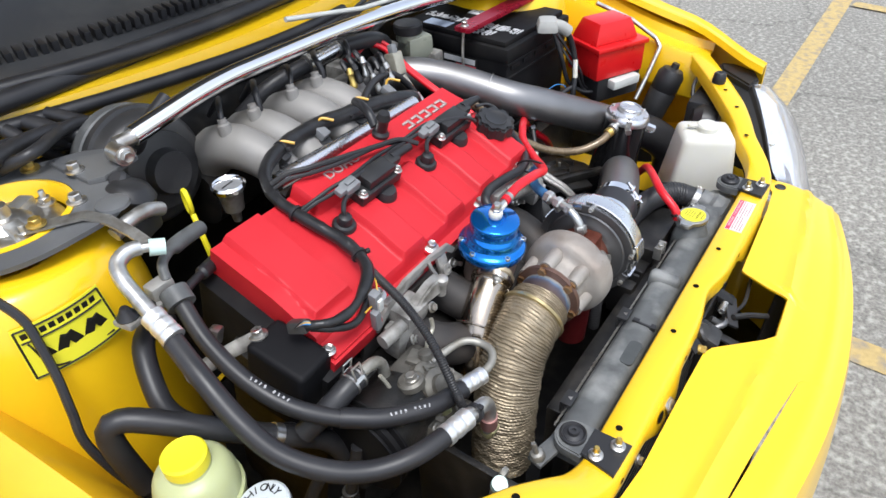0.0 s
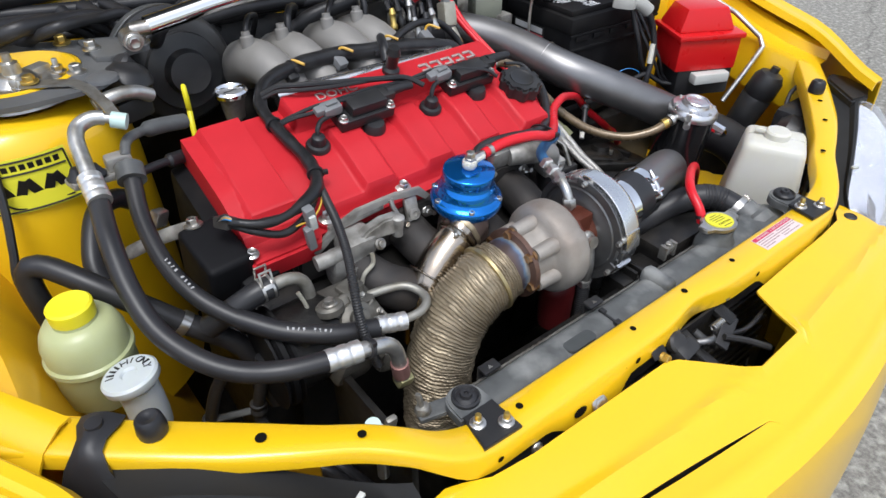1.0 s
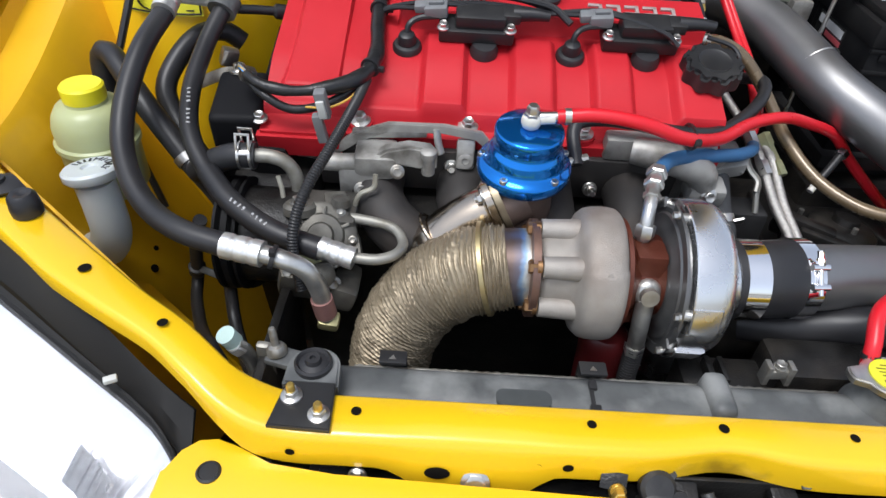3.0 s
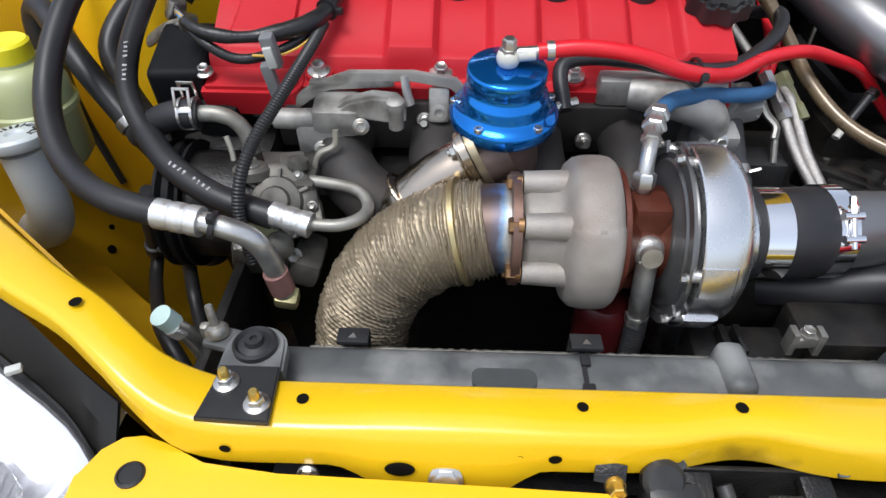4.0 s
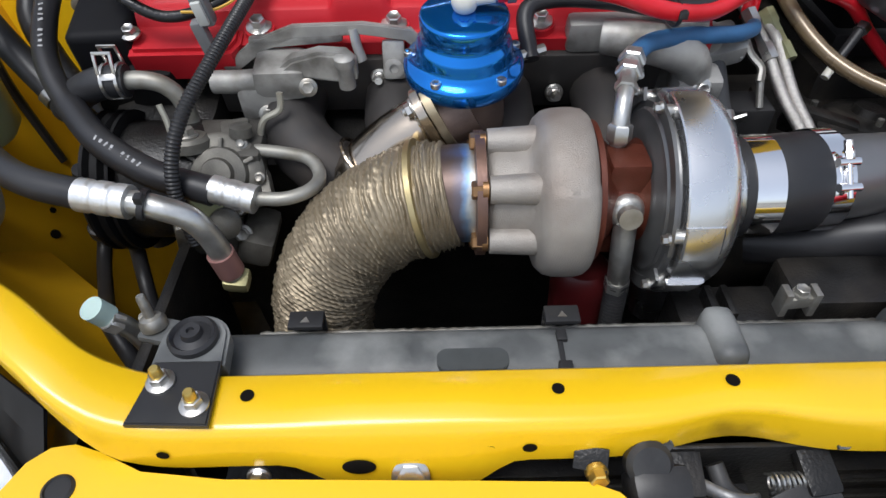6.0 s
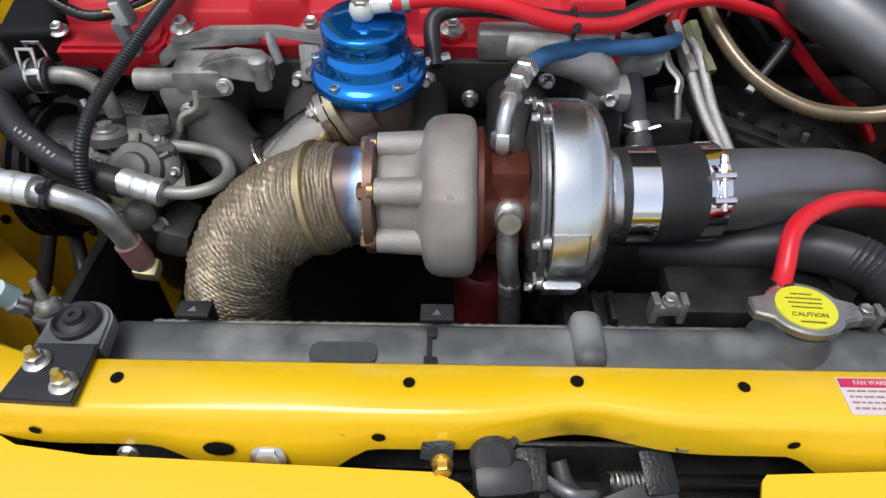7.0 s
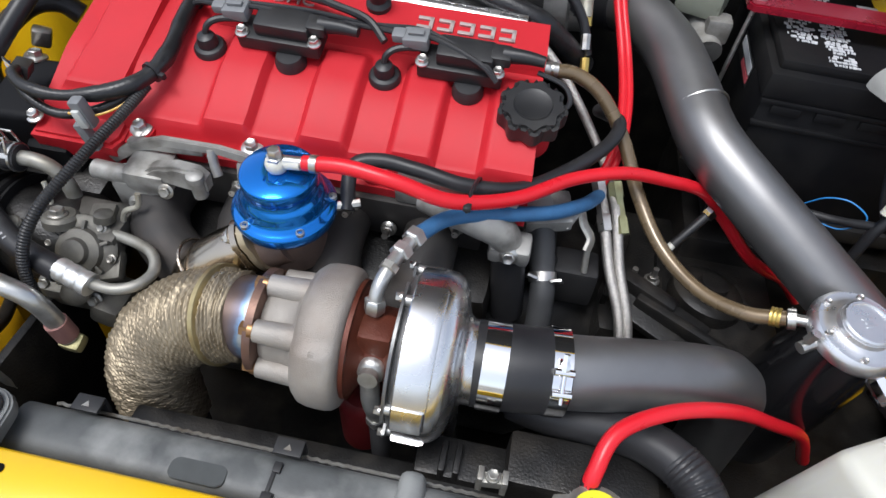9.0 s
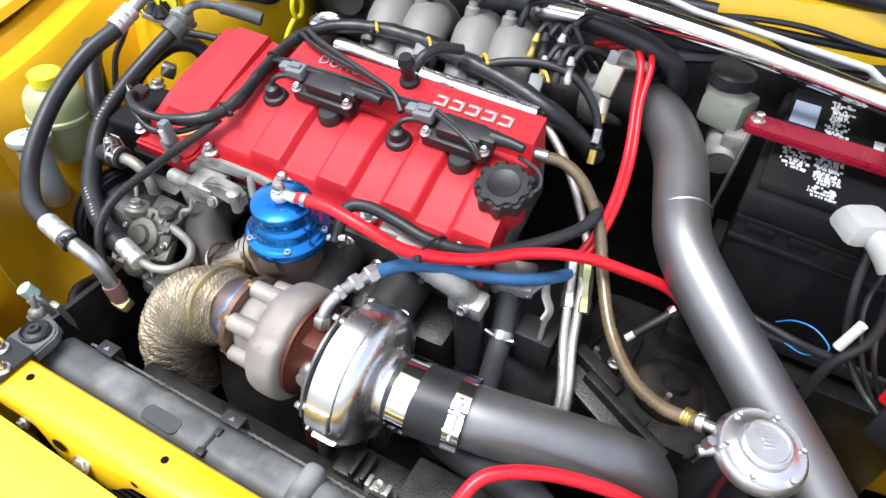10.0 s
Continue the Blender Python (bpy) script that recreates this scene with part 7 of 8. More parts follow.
for p in ((-0.318, 0.266, 0.742), (-0.279, 0.264, 0.768)):
    part("housing_bolt", bolt_mesh(along(p, (0.1, -0.9, 0.4)), 0.0055, 0.006, 1.4), BOLT_DULL, stat)
lift = thing("lifting_bracket", (-0.27, 0.305, 0.76), "bare steel lifting bracket under the valve cover", "bracket")
part("bracket_bar", joined(plate([(-0.357, 0.771), (-0.327, 0.794), (-0.291, 0.807), (-0.232, 0.808), (-0.192, 0.802), (-0.176, 0.784), (-0.184, 0.780), (-0.198, 0.792), (-0.234, 0.798), (-0.290, 0.796), (-0.320, 0.784), (-0.350, 0.763)], -0.300, -0.295, pose(0, 0, 0, 90, 0, 0), 0.001), sweep([(-0.240, 0.296, 0.803), (-0.238, 0.292, 0.790), (-0.234, 0.288, 0.778)], 0.005, 10, flat=0.6)), CAST_ALU, lift)
part("eye_plate", joined(block((0.020, 0.008, 0.034), pose(-0.208, 0.296, 0.775, -15, 0, 0), 0.004), lathe([(0.0085, 0), (0.0085, 0.003), (0.004, 0.004), (0.004, 0.001)], along((-0.208, 0.290, 0.770), (0, -1, 0.3)), 18)), CAST_ALU, lift)
cable = thing("wire_bracket", (-0.317, 0.25, 0.72), "thin bent steel wire bracket", "bracket")
part("bent_wire", sweep([(-0.300, 0.250, 0.772), (-0.302, 0.247, 0.758), (-0.316, 0.245, 0.750), (-0.322, 0.244, 0.735), (-0.324, 0.244, 0.716)], 0.0028, 8), CREAM_STEEL, cable)
part("bent_wire", sweep([(-0.402, 0.252, 0.762), (-0.398, 0.247, 0.748), (-0.396, 0.240, 0.732)], 0.0026, 8), CREAM_STEEL, cable)
conn = thing("grey_connector", (-0.358, 0.288, 0.79), "grey plastic sensor connector hanging below the loom", "connector")
part("connector_shell", joined(block((0.0125, 0.0125, 0.032), pose(-0.357, 0.287, 0.829, 8, -8, 0), 0.003), block((0.0105, 0.0105, 0.034), pose(-0.361, 0.286, 0.802, 8, -8, 0), 0.0025)), GREY_PLASTIC, conn)
part("connector_lock", block((0.008, 0.004, 0.02), pose(-0.3570, 0.2795, 0.826, 8, -8, 0), 0.001), PALE_PLASTIC, conn)
tcover = thing("engine_mount", (-0.465, 0.345, 0.70), "black engine mount and timing cover beside the engine", "engine mount")
part("mount_body", block((0.058, 0.088, 0.11), pose(-0.458, 0.345, 0.758, 12, 0, 4), 0.008, 0.94, 3), BATTERY_BLACK, tcover)
part("timing_cover", block((0.05, 0.22, 0.18), pose(-0.425, 0.42, 0.715, 17, 0, 0), 0.012), BATTERY_BLACK, tcover)
part("mount_arm", sweep([(-0.470, 0.375, 0.815), (-0.50, 0.40, 0.80), (-0.535, 0.43, 0.775)], 0.009, 10, flat=0.5), CAST_ALU, tcover)
part("mount_bolt", bolt_mesh(pose(-0.466, 0.372, 0.818, -10, 0, 0), 0.007, 0.010, 1.6), STEEL, tcover)
for k in range(3):
    part("side_bolt", bolt_mesh(along((-0.452, 0.36 + 0.055 * k, 0.735 - 0.01 * k), (-1, 0, 0.1)), 0.006, 0.008, 1.4), STEEL, tcover)
for x in (-0.222, -0.178, -0.105, -0.065, 0.005):
    st = thing("manifold_stud", (x, 0.300, 0.742), "steel manifold stud and nut on the exhaust flange", "stud", "manifold studs")
    part("stud_nut", bolt_mesh(along((x, 0.303, 0.755 - 0.02 * (x > -0.1 and x < 0)), (0, -1, 0.25)), 0.0062, 0.009, 1.35), STEEL, st)
    part("stud_bar", sweep([(x, 0.298, 0.757 - 0.02 * (x > -0.1 and x < 0)), (x, 0.284, 0.761 - 0.02 * (x > -0.1 and x < 0))], 0.0034, 8), STEEL, st)

# ---- behind the turbo ----
water = thing("water_pipe_housing", (0.04, 0.295, 0.70), "cast aluminium water housing at the end of the head", "water housing")
part("housing", joined(sweep([(-0.030, 0.300, 0.790), (-0.005, 0.292, 0.790), (0.025, 0.288, 0.784), (0.048, 0.292, 0.770), (0.058, 0.300, 0.745)], lambda s: 0.0145 + 0.003 * math.sin(s * 3), 18), block((0.042, 0.03, 0.024), pose(0.060, 0.298, 0.745, 10, 0, 0), 0.006), block((0.12, 0.02, 0.03), pose(0.0, 0.308, 0.790, 12, 0, 0), 0.006)), CAST_ALU, water)
part("housing_bolt", bolt_mesh(along((0.060, 0.283, 0.748), (0, -1, 0.3)), 0.0065, 0.008, 1.4), STEEL, water)
part("rubber_end", sweep([(0.060, 0.300, 0.735), (0.064, 0.298, 0.700), (0.07, 0.295, 0.65)], 0.018, 16), BLACK_RUBBER, water)
part("coolant_hose", sweep([(0.088, 0.345, 0.745), (0.094, 0.332, 0.722), (0.099, 0.318, 0.700), (0.103, 0.300, 0.686), (0.106, 0.27, 0.64)], 0.0135, 18), mat("dusty_black_hose", (0.045, 0.046, 0.048), 0.5, var=0.3, scale=50), water)
hc = part("spring_clamp", lathe([(0.0138, -0.005), (0.0152, -0.005), (0.0152, 0.005), (0.0138, 0.005)], along((0.1005, 0.312, 0.695), (0.004, -0.018, -0.014)), 24), STEEL, water)
part("clamp_ear", joined(block((0.012, 0.003, 0.012), pose(0.088, 0.302, 0.703, 30, 20, 0), 0.0005), block((0.012, 0.003, 0.012), pose(0.115, 0.302, 0.703, 30, -20, 0), 0.0005)), STEEL, hc)
part("upper_casting", joined(block((0.05, 0.04, 0.022), pose(0.092, 0.352, 0.752, 18, -8, 10), 0.006), lathe([(0.016, -0.012), (0.015, 0.008), (0.009, 0.012)], pose(0.080, 0.345, 0.764, 15, 0, 0), 20), block((0.014, 0.028, 0.007), pose(0.116, 0.350, 0.752, 25, 12, -25), 0.003)), CAST_ALU, water)
sens = thing("cam_sensor", (0.105, 0.335, 0.66), "black sensor and connector behind the coupler", "sensor")
part("sensor_body", joined(lathe([(0.018, 0), (0.017, 0.03), (0.014, 0.034), (0.013, 0.06)], along((0.100, 0.325, 0.672), (-0.1, 0.5, 1)), 20), block((0.05, 0.04, 0.05), (0.135, 0.34, 0.675), 0.006)), BLACK_PLASTIC, sens)
part("sensor_clip", joined(sweep([(0.125, 0.368, 0.758), (0.132, 0.355, 0.742), (0.142, 0.345, 0.732), (0.140, 0.335, 0.722)], 0.006, 8, flat=0.6), sweep([(0.141, 0.338, 0.725), (0.143, 0.325, 0.700)], 0.0035, 8)), BOLT_DULL, sens)
for k in range(2):
    part("hose_fitting", joined(lathe([(0.0072, 0), (0.0072, 0.012), (0.006, 0.014), (0.006, 0.030), (0.0072, 0.032), (0.0072, 0.046)], along((0.160 - 0.018 * k, 0.408, 0.760), (0.012, -0.034, -0.022)) @ Matrix.Diagonal((1.15, 1.15, 1.25, 1)), 6)), GREEN_ZINC if k == 0 else STEEL, sens)
probe = thing("coolant_probe", (0.25, 0.40, 0.70), "slim chrome sensor with a white tip", "sensor")
part("probe_body", sweep([(0.266, 0.408, 0.736), (0.252, 0.396, 0.722), (0.238, 0.385, 0.707)], 0.0052, 10), BLACK_PLASTIC, probe)
part("probe_nut", lathe([(0.008, 0), (0.008, 0.008), (0.005, 0.010)], along((0.266, 0.408, 0.736), (0.7, 0.6, 0.6)), 6), CHROME, probe)
part("probe_tip", sweep([(0.238, 0.385, 0.707), (0.231, 0.379, 0.700)], 0.0045, 10), WHITE_PLASTIC, probe)
lump = thing("shift_linkage", (0.22, 0.33, 0.55), "dirty black linkage and brackets over the gearbox", "linkage")
part("link_plate", joined(block((0.10, 0.05, 0.012), pose(0.235, 0.315, 0.660, 12, 10, -25), 0.003), block((0.07, 0.018, 0.03), pose(0.215, 0.335, 0.672, 0, 8, -25), 0.004), block((0.12, 0.012, 0.016), pose(0.26, 0.30, 0.668, 0, 6, -25), 0.003)), DARK, lump)
for p in ((0.205, 0.365, 0.66), (0.23, 0.375, 0.655), (0.30, 0.36, 0.64)):
    part("link_bolt", joined(bolt_mesh(pose(*p), 0.006, 0.009, 1.5), lathe([(0.0035, 0.008), (0.0035, 0.02)], pose(*p), 8)), BOLT_DULL, lump)

# ---- on and behind the valve cover ----
wires = thing("ignition_wires", (-0.17, 0.43, 0.87), "thin black ignition wires over the valve cover", "wires")
for dy, dz in ((0.0, 0.0), (0.006, 0.004)):
    part("wire", sweep([(-0.312, 0.440 + dy, 0.872), (-0.295, 0.432 + dy, 0.880), (-0.268, 0.424 + dy, 0.884 + dz), (-0.235, 0.415 + dy, 0.893), (-0.18, 0.420 + dy, 0.888 + dz), (-0.12, 0.424 + dy, 0.886), (-0.07, 0.417 + dy, 0.889 + dz), (-0.045, 0.410 + dy, 0.892), (0.0, 0.392 + dy, 0.884), (0.018, 0.385, 0.872)], 0.0028, 8), BLACK_RUBBER, wires)
part("wire", sweep([(-0.305, 0.500, 0.892), (-0.285, 0.488, 0.902), (-0.26, 0.472, 0.903), (-0.21, 0.455, 0.900), (-0.16, 0.440, 0.896), (-0.12, 0.428, 0.892), (-0.098, 0.412, 0.880)], 0.004, 8), BLACK_RUBBER, wires)
part("wire", sweep([(-0.308, 0.492, 0.890), (-0.29, 0.480, 0.899), (-0.265, 0.466, 0.899), (-0.215, 0.45, 0.897), (-0.15, 0.440, 0.893), (-0.105, 0.43, 0.882)], 0.003, 8), BLACK_RUBBER, wires)
part("wire", sweep([(0.055, 0.408, 0.876), (0.082, 0.402, 0.870), (0.090, 0.388, 0.860), (0.075, 0.372, 0.852), (0.058, 0.37, 0.85)], 0.0026, 8), BLACK_RUBBER, wires)
pcv = thing("pcv_valve", (-0.118, 0.478, 0.865), "black crankcase breather valve on the cover", "valve")
part("valve_stem", joined(lathe([(0.013, 0), (0.013, 0.008), (0.009, 0.012), (0.009, 0.03), (0.011, 0.034), (0.008, 0.044)], HEAD @ pose(0.062, 0.068, 0.018), 18)), BLACK_PLASTIC, pcv)
part("valve_hose", sweep([(-0.118, 0.475, 0.90), (-0.112, 0.49, 0.915), (-0.10, 0.515, 0.918), (-0.085, 0.54, 0.91)], 0.007, 12), BLACK_RUBBER, pcv)
for k in range(4):
    x = -0.235 + k * 0.083
    inj = thing("fuel_injector", (x, 0.545, 0.84), "fuel injector with a black connector and yellow clip", "injector", "injectors")
    part("injector_body", lathe([(0.010, 0), (0.012, 0.012), (0.010, 0.024), (0.008, 0.04)], along((x, 0.548, 0.872), (0, 0.55, -0.8)), 16), BLACK_PLASTIC, inj)
    part("injector_plug", block((0.018, 0.024, 0.014), pose(x, 0.556, 0.884, 35, 0, 10), 0.003), GREY_PLASTIC if k % 2 else BLACK_PLASTIC, inj)
    part("injector_wire", sweep([(x, 0.562, 0.890), (x + 0.008, 0.560, 0.902), (x + 0.02, 0.545, 0.898)], 0.0022, 6), YELLOW_WIRE, inj)
for k in range(5):
    tie = thing("cable_tie", (0, 0, 0), "black cable tie round the loom", "cable tie", "cable ties")
    i = (2, 4, 6, 9, 12)[k]
    p, d = Vector(LOOM_RIGHT[i]), Vector(LOOM_RIGHT[i + 1]) - Vector(LOOM_RIGHT[i - 1])
    tie.location = p
    rt = 0.0106 - 0.0018 * i / 18
    part("tie_strap", lathe([(rt, -0.002), (rt + 0.0014, -0.002), (rt + 0.0014, 0.002), (rt, 0.002)], along(p, d), 20), BLACK_RUBBER, tie)
    part("tie_head", block((0.007, 0.006, 0.005), along(p, d) @ pose(rt + 0.003, 0, 0), 0.001), BLACK_RUBBER, tie)
tieB = thing("cable_tie", (0.026, 0.27, 0.82), "black cable tie round the red and black hoses", "cable tie", "cable ties")
part("tie_strap", sweep([Vector((0.018, 0.2805, 0.8205)) + Vector((0.003 * math.cos(a), 0.027 * math.cos(a), 0.011 * math.sin(a) - 0.006 * math.cos(a))) for a in (2 * math.pi * k / 24 for k in range(25))], 0.0018, 6, smooth=False), BLACK_RUBBER, tieB)
part("tie_head", block((0.007, 0.006, 0.006), (0.016, 0.253, 0.829), 0.001), BLACK_RUBBER, tieB)

hose("heater_hose", [(0.11, 0.56, 0.82), (0.095, 0.575, 0.858), (0.06, 0.582, 0.892), (0.015, 0.578, 0.902), (-0.03, 0.565, 0.898), (-0.06, 0.55, 0.89)], 0.006, BLACK_RUBBER, "thin black hose arching over the manifold")
hose("braided_fuel_line", [(0.030, 0.540, 0.848), (0.055, 0.525, 0.842), (0.090, 0.505, 0.815), (0.13, 0.47, 0.775), (0.16, 0.43, 0.74), (0.175, 0.40, 0.70)], 0.0055, BRAID, "stainless braided fuel line from the rail", "fuel line")
valve = thing("check_valve", (0.0, 0.678, 0.91), "bright aluminium check valve between black hoses", "valve")
part("valve_barrel", sweep([(-0.040, 0.684, 0.924), (0.036, 0.676, 0.930)], 0.0125, 20, smooth=False), POLISHED, valve)
part("hose_end", sweep([(0.030, 0.676, 0.930), (0.07, 0.672, 0.928), (0.12, 0.672, 0.918), (0.16, 0.68, 0.895), (0.17, 0.69, 0.86)], 0.0145, 16), BLACK_RUBBER, valve)
part("hose_end", sweep([(-0.036, 0.684, 0.924), (-0.07, 0.69, 0.92), (-0.12, 0.705, 0.905), (-0.16, 0.73, 0.87)], 0.0135, 16), BLACK_RUBBER, valve)
for x in (-0.040, 0.034):
    band_clamp("clamp", (x, 0.680, 0.927), (1, -0.1, 0.08), 0.0150, 0.008, valve, STEEL, True, 90)
sol = thing("boost_solenoid", (0.096, 0.600, 0.87), "metal solenoid with brass nipples beside the red lines", "solenoid")
part("solenoid_body", joined(block((0.026, 0.022, 0.040), pose(0.094, 0.602, 0.895, -20, 8, 0), 0.003), lathe([(0.008, 0), (0.008, 0.02), (0.006, 0.022), (0.006, 0.03)], along((0.097, 0.592, 0.872), (0.1, -0.6, -0.8)), 12)), CREAM_STEEL, sol)
part("solenoid_plug", block((0.014, 0.012, 0.018), pose(0.093, 0.606, 0.921, -20, 8, 0), 0.003), GREY_PLASTIC, sol)
for k in range(3):
    part("brass_nipple", sweep([(0.100 + 0.004 * k, 0.585 - 0.018 * k, 0.862 - 0.02 * k), (0.102 + 0.004 * k, 0.574 - 0.018 * k, 0.848 - 0.02 * k)], 0.0065 - 0.0005 * k, 8), STEEL if k % 2 else GOLD_STEEL, sol)
res = thing("brake_fluid_reservoir", (0.236, 0.672, 0.82), "cloudy grey brake fluid reservoir with a black cap", "reservoir")
part("reservoir_body", joined(block((0.058, 0.05, 0.045), pose(0.240, 0.668, 0.868, 0, 0, -20), 0.010), lathe([(0.026, 0), (0.026, 0.02)], pose(0.232, 0.676, 0.882), 28)), mat("smoky_plastic", (0.22, 0.23, 0.185), 0.3, var=0.15, sss=0.2, dirt=(0.2, 0.2, 0.15), dirt_amount=0.5), res)
part("reservoir_cap", lathe([(0.028, 0), (0.029, 0.003), (0.029, 0.016), (0.026, 0.019), (0, 0.019)], pose(0.231, 0.677, 0.896), 32), BLACK_PLASTIC, res)
part("cylinder", joined(sweep([(0.255, 0.62, 0.815), (0.245, 0.69, 0.835), (0.24, 0.78, 0.85)], 0.020, 18), block((0.03, 0.03, 0.03), (0.262, 0.64, 0.84), 0.006)), CAST_ALU, res)
body_t = thing("throttle_body", (0.10, 0.70, 0.76), "dirty cast throttle body at the end of the plenum", "throttle body")
part("casting", joined(lathe([(0.045, 0), (0.045, 0.03), (0.038, 0.034), (0.038, 0.06)], along((0.05, 0.70, 0.815), (1, 0, 0.1)), 28), block((0.06, 0.05, 0.06), (0.10, 0.735, 0.84), 0.008)), CAST_ALU, body_t)
for k in range(5):
    r0 = random.Random(40 + k)
    x = -0.26 + 0.07 * k
    nip = thing("vacuum_nipple", (x, 0.64, 0.90), "black vacuum hose stub on the manifold", "vacuum hose", "vacuum stubs")
    part("stub", sweep([(x, 0.64, 0.895), (x + 0.004, 0.645, 0.925), (x + 0.02 + r0.uniform(-0.01, 0.01), 0.665, 0.940), (x + 0.05, 0.71, 0.925), (x + 0.06, 0.76, 0.88)], 0.0042 + 0.001 * (k % 2), 10), BLACK_RUBBER, nip)

# ---- along the bulkhead ----
def lateral(y, z, xs, sag, r, name, label):
    pts = [(x, bulkhead(x) + y + 0.006 * math.sin(7 * x + r * 900), z + sag * math.sin(3.1 * x + r * 400)) for x in xs]
    return hose(name, pts, r, BLACK_RUBBER, label)


span = [-0.78 + 0.12 * k for k in range(14)]
lateral(0.055, 0.985, span, 0.004, 0.014, "wiper_washer_tube", "black tube along the scuttle edge")
lateral(0.0, 0.945, span[:9], 0.010, 0.011, "heater_pipe", "black heater pipe along the bulkhead")
lateral(-0.02, 0.905, span[1:11], 0.014, 0.008, "brake_pipe_sleeve", "thin black sleeve along the bulkhead")
lateral(-0.03, 0.93, span[6:13], 0.012, 0.006, "bulkhead_cable", "thin black cable bundle along the bulkhead")
lateral(-0.04, 0.90, span[7:13], 0.016, 0.005, "bulkhead_cable", "thin black cable bundle along the bulkhead")
prop = thing("bonnet_prop", (0.25, 0.71, 0.93), "thin pale steel bonnet prop lying along the bulkhead", "bonnet prop")
part("prop_rod", sweep([(-0.02, 0.74, 0.985), (0.16, 0.725, 0.955), (0.372, 0.705, 0.945), (0.40, 0.70, 0.93)], 0.0045, 10, smooth=False), PALE_PLASTIC, prop)
for k in range(3):
    hose("bulkhead_hose", [(-0.46 + 0.03 * k, 0.84, 0.95), (-0.44 + 0.05 * k, 0.80 - 0.03 * k, 0.93), (-0.36 + 0.08 * k, 0.78 - 0.02 * k, 0.91 + 0.01 * k), (-0.26 + 0.1 * k, 0.79, 0.90), (-0.22 + 0.1 * k, 0.80, 0.84)], 0.010 + 0.002 * (k % 2), BLACK_RUBBER, "black rubber hose looping off the bulkhead", "hose", 12, None, "bulkhead hoses")
rib_count = 40
for k in range(rib_count):
    x = -0.60 + 0.016 * k
    part("seal_rib", block((0.0100, 0.026, 0.018), pose(x, bulkhead(x) + 0.120, 1.004, 10, 0, math.degrees(math.atan(0.64 * (x - XC)))), 0.002), BLACK_RUBBER, cowl)

# ---- left side: tower and pipes ----
rows = []
for j in range(9):
    a = radians(-24 + 38 * j / 8)
    rows.append([(-0.585 + r * math.sin(a), 0.655 - r * math.cos(a), z) for r, z in ((0.1535, 0.828), (0.1475, 0.862), (0.1420, 0.892))])
stick = thing("sticker", (-0.597, 0.508, 0.86), "yellow tuning sticker with black outline on the tower", "sticker")
part("sticker_film", sheet(rows, 0.0006), STICKER, stick)


def on_tower(a, z, out=0.0012):
    """A place on the sticker: degrees round the tower and height."""
    q = (z - 0.828) / 0.064
    r = 0.1535 - 0.0115 * q + out
    return Vector((-0.585 + r * math.sin(radians(a)), 0.655 - r * math.cos(radians(a)), z))


for line in ([(-23, 0.8885), (13, 0.8885)], [(-23, 0.831), (13, 0.831)], [(-23, 0.831), (-23, 0.8885)], [(13, 0.831), (13, 0.8885)], [(-22, 0.874), (12, 0.874)], [(-20, 0.872), (-14, 0.835), (10, 0.835)]):
    part("outline", sweep([on_tower(*line[0]), *[on_tower(*q) for q in line[1:]]] if len(line) > 2 else [on_tower(line[0][0] + (line[1][0] - line[0][0]) * s / 6, line[0][1] + (line[1][1] - line[0][1]) * s / 6) for s in range(7)], 0.0012, 5), INK, stick)
for k in range(9):
    p = on_tower(-20 + 3.6 * k, 0.8812)
    part("print_bar", block((0.0062, 0.001, 0.008), pose(*p, 8, 0, -20 + 3.6 * k), 0.0), INK, stick)
for k in range(5):
    p = on_tower(-15 + 5.6 * k, 0.853)
    part("logo_bar", block((0.0105, 0.0012, 0.032), pose(*p, 8, 24 if k % 2 else -24, -15 + 5.6 * k), 0.0), INK, stick)

hose("bonnet_release_cable", [(-0.655, 0.565, 0.95), (-0.637, 0.548, 0.925), (-0.626, 0.524, 0.897), (-0.629, 0.505, 0.867), (-0.635, 0.486, 0.837), (-0.644, 0.468, 0.804), (-0.652, 0.448, 0.770), (-0.64, 0.42, 0.70), (-0.61, 0.40, 0.60)], 0.0050, BLACK_RUBBER, "thin black cable hanging down the inner wing", "cable", 8)
col = thing("hose_bracket", (-0.50, 0.46, 0.84), "dull cast hose bracket with rubber mounts", "bracket")
part("collar", sweep([(-0.498, 0.462, 0.868), (-0.502, 0.445, 0.858)], 0.0165, 24), TANK_GREY, col)
part("bracket_bar", joined(block((0.075, 0.026, 0.008), pose(-0.528, 0.470, 0.862, 0, 8, 12), 0.003), block((0.03, 0.02, 0.02), pose(-0.505, 0.475, 0.872), 0.005)), CAST_ALU, col)
for dx, dy in ((-0.036, -0.004), (-0.055, 0.0)):
    part("rubber_mount", lathe([(0.011, 0), (0.012, 0.004), (0.008, 0.009), (0.0045, 0.016), (0, 0.017)], pose(-0.498 + dx, 0.466 + dy, 0.868), 18), BLACK_RUBBER, col)
part("stub_tube", sweep([(-0.497, 0.470, 0.878), (-0.488, 0.486, 0.888), (-0.470, 0.500, 0.888), (-0.440, 0.515, 0.882), (-0.405, 0.53, 0.872)], lambda s: 0.006 + 0.004 * (s > 0.45), 14), TANK_GREY, col)
part("stub_tube", sweep([(-0.488, 0.462, 0.856), (-0.465, 0.475, 0.852), (-0.435, 0.488, 0.846), (-0.41, 0.50, 0.84)], lambda s: 0.0055 + 0.0035 * (s > 0.5), 14), BLACK_RUBBER, col)
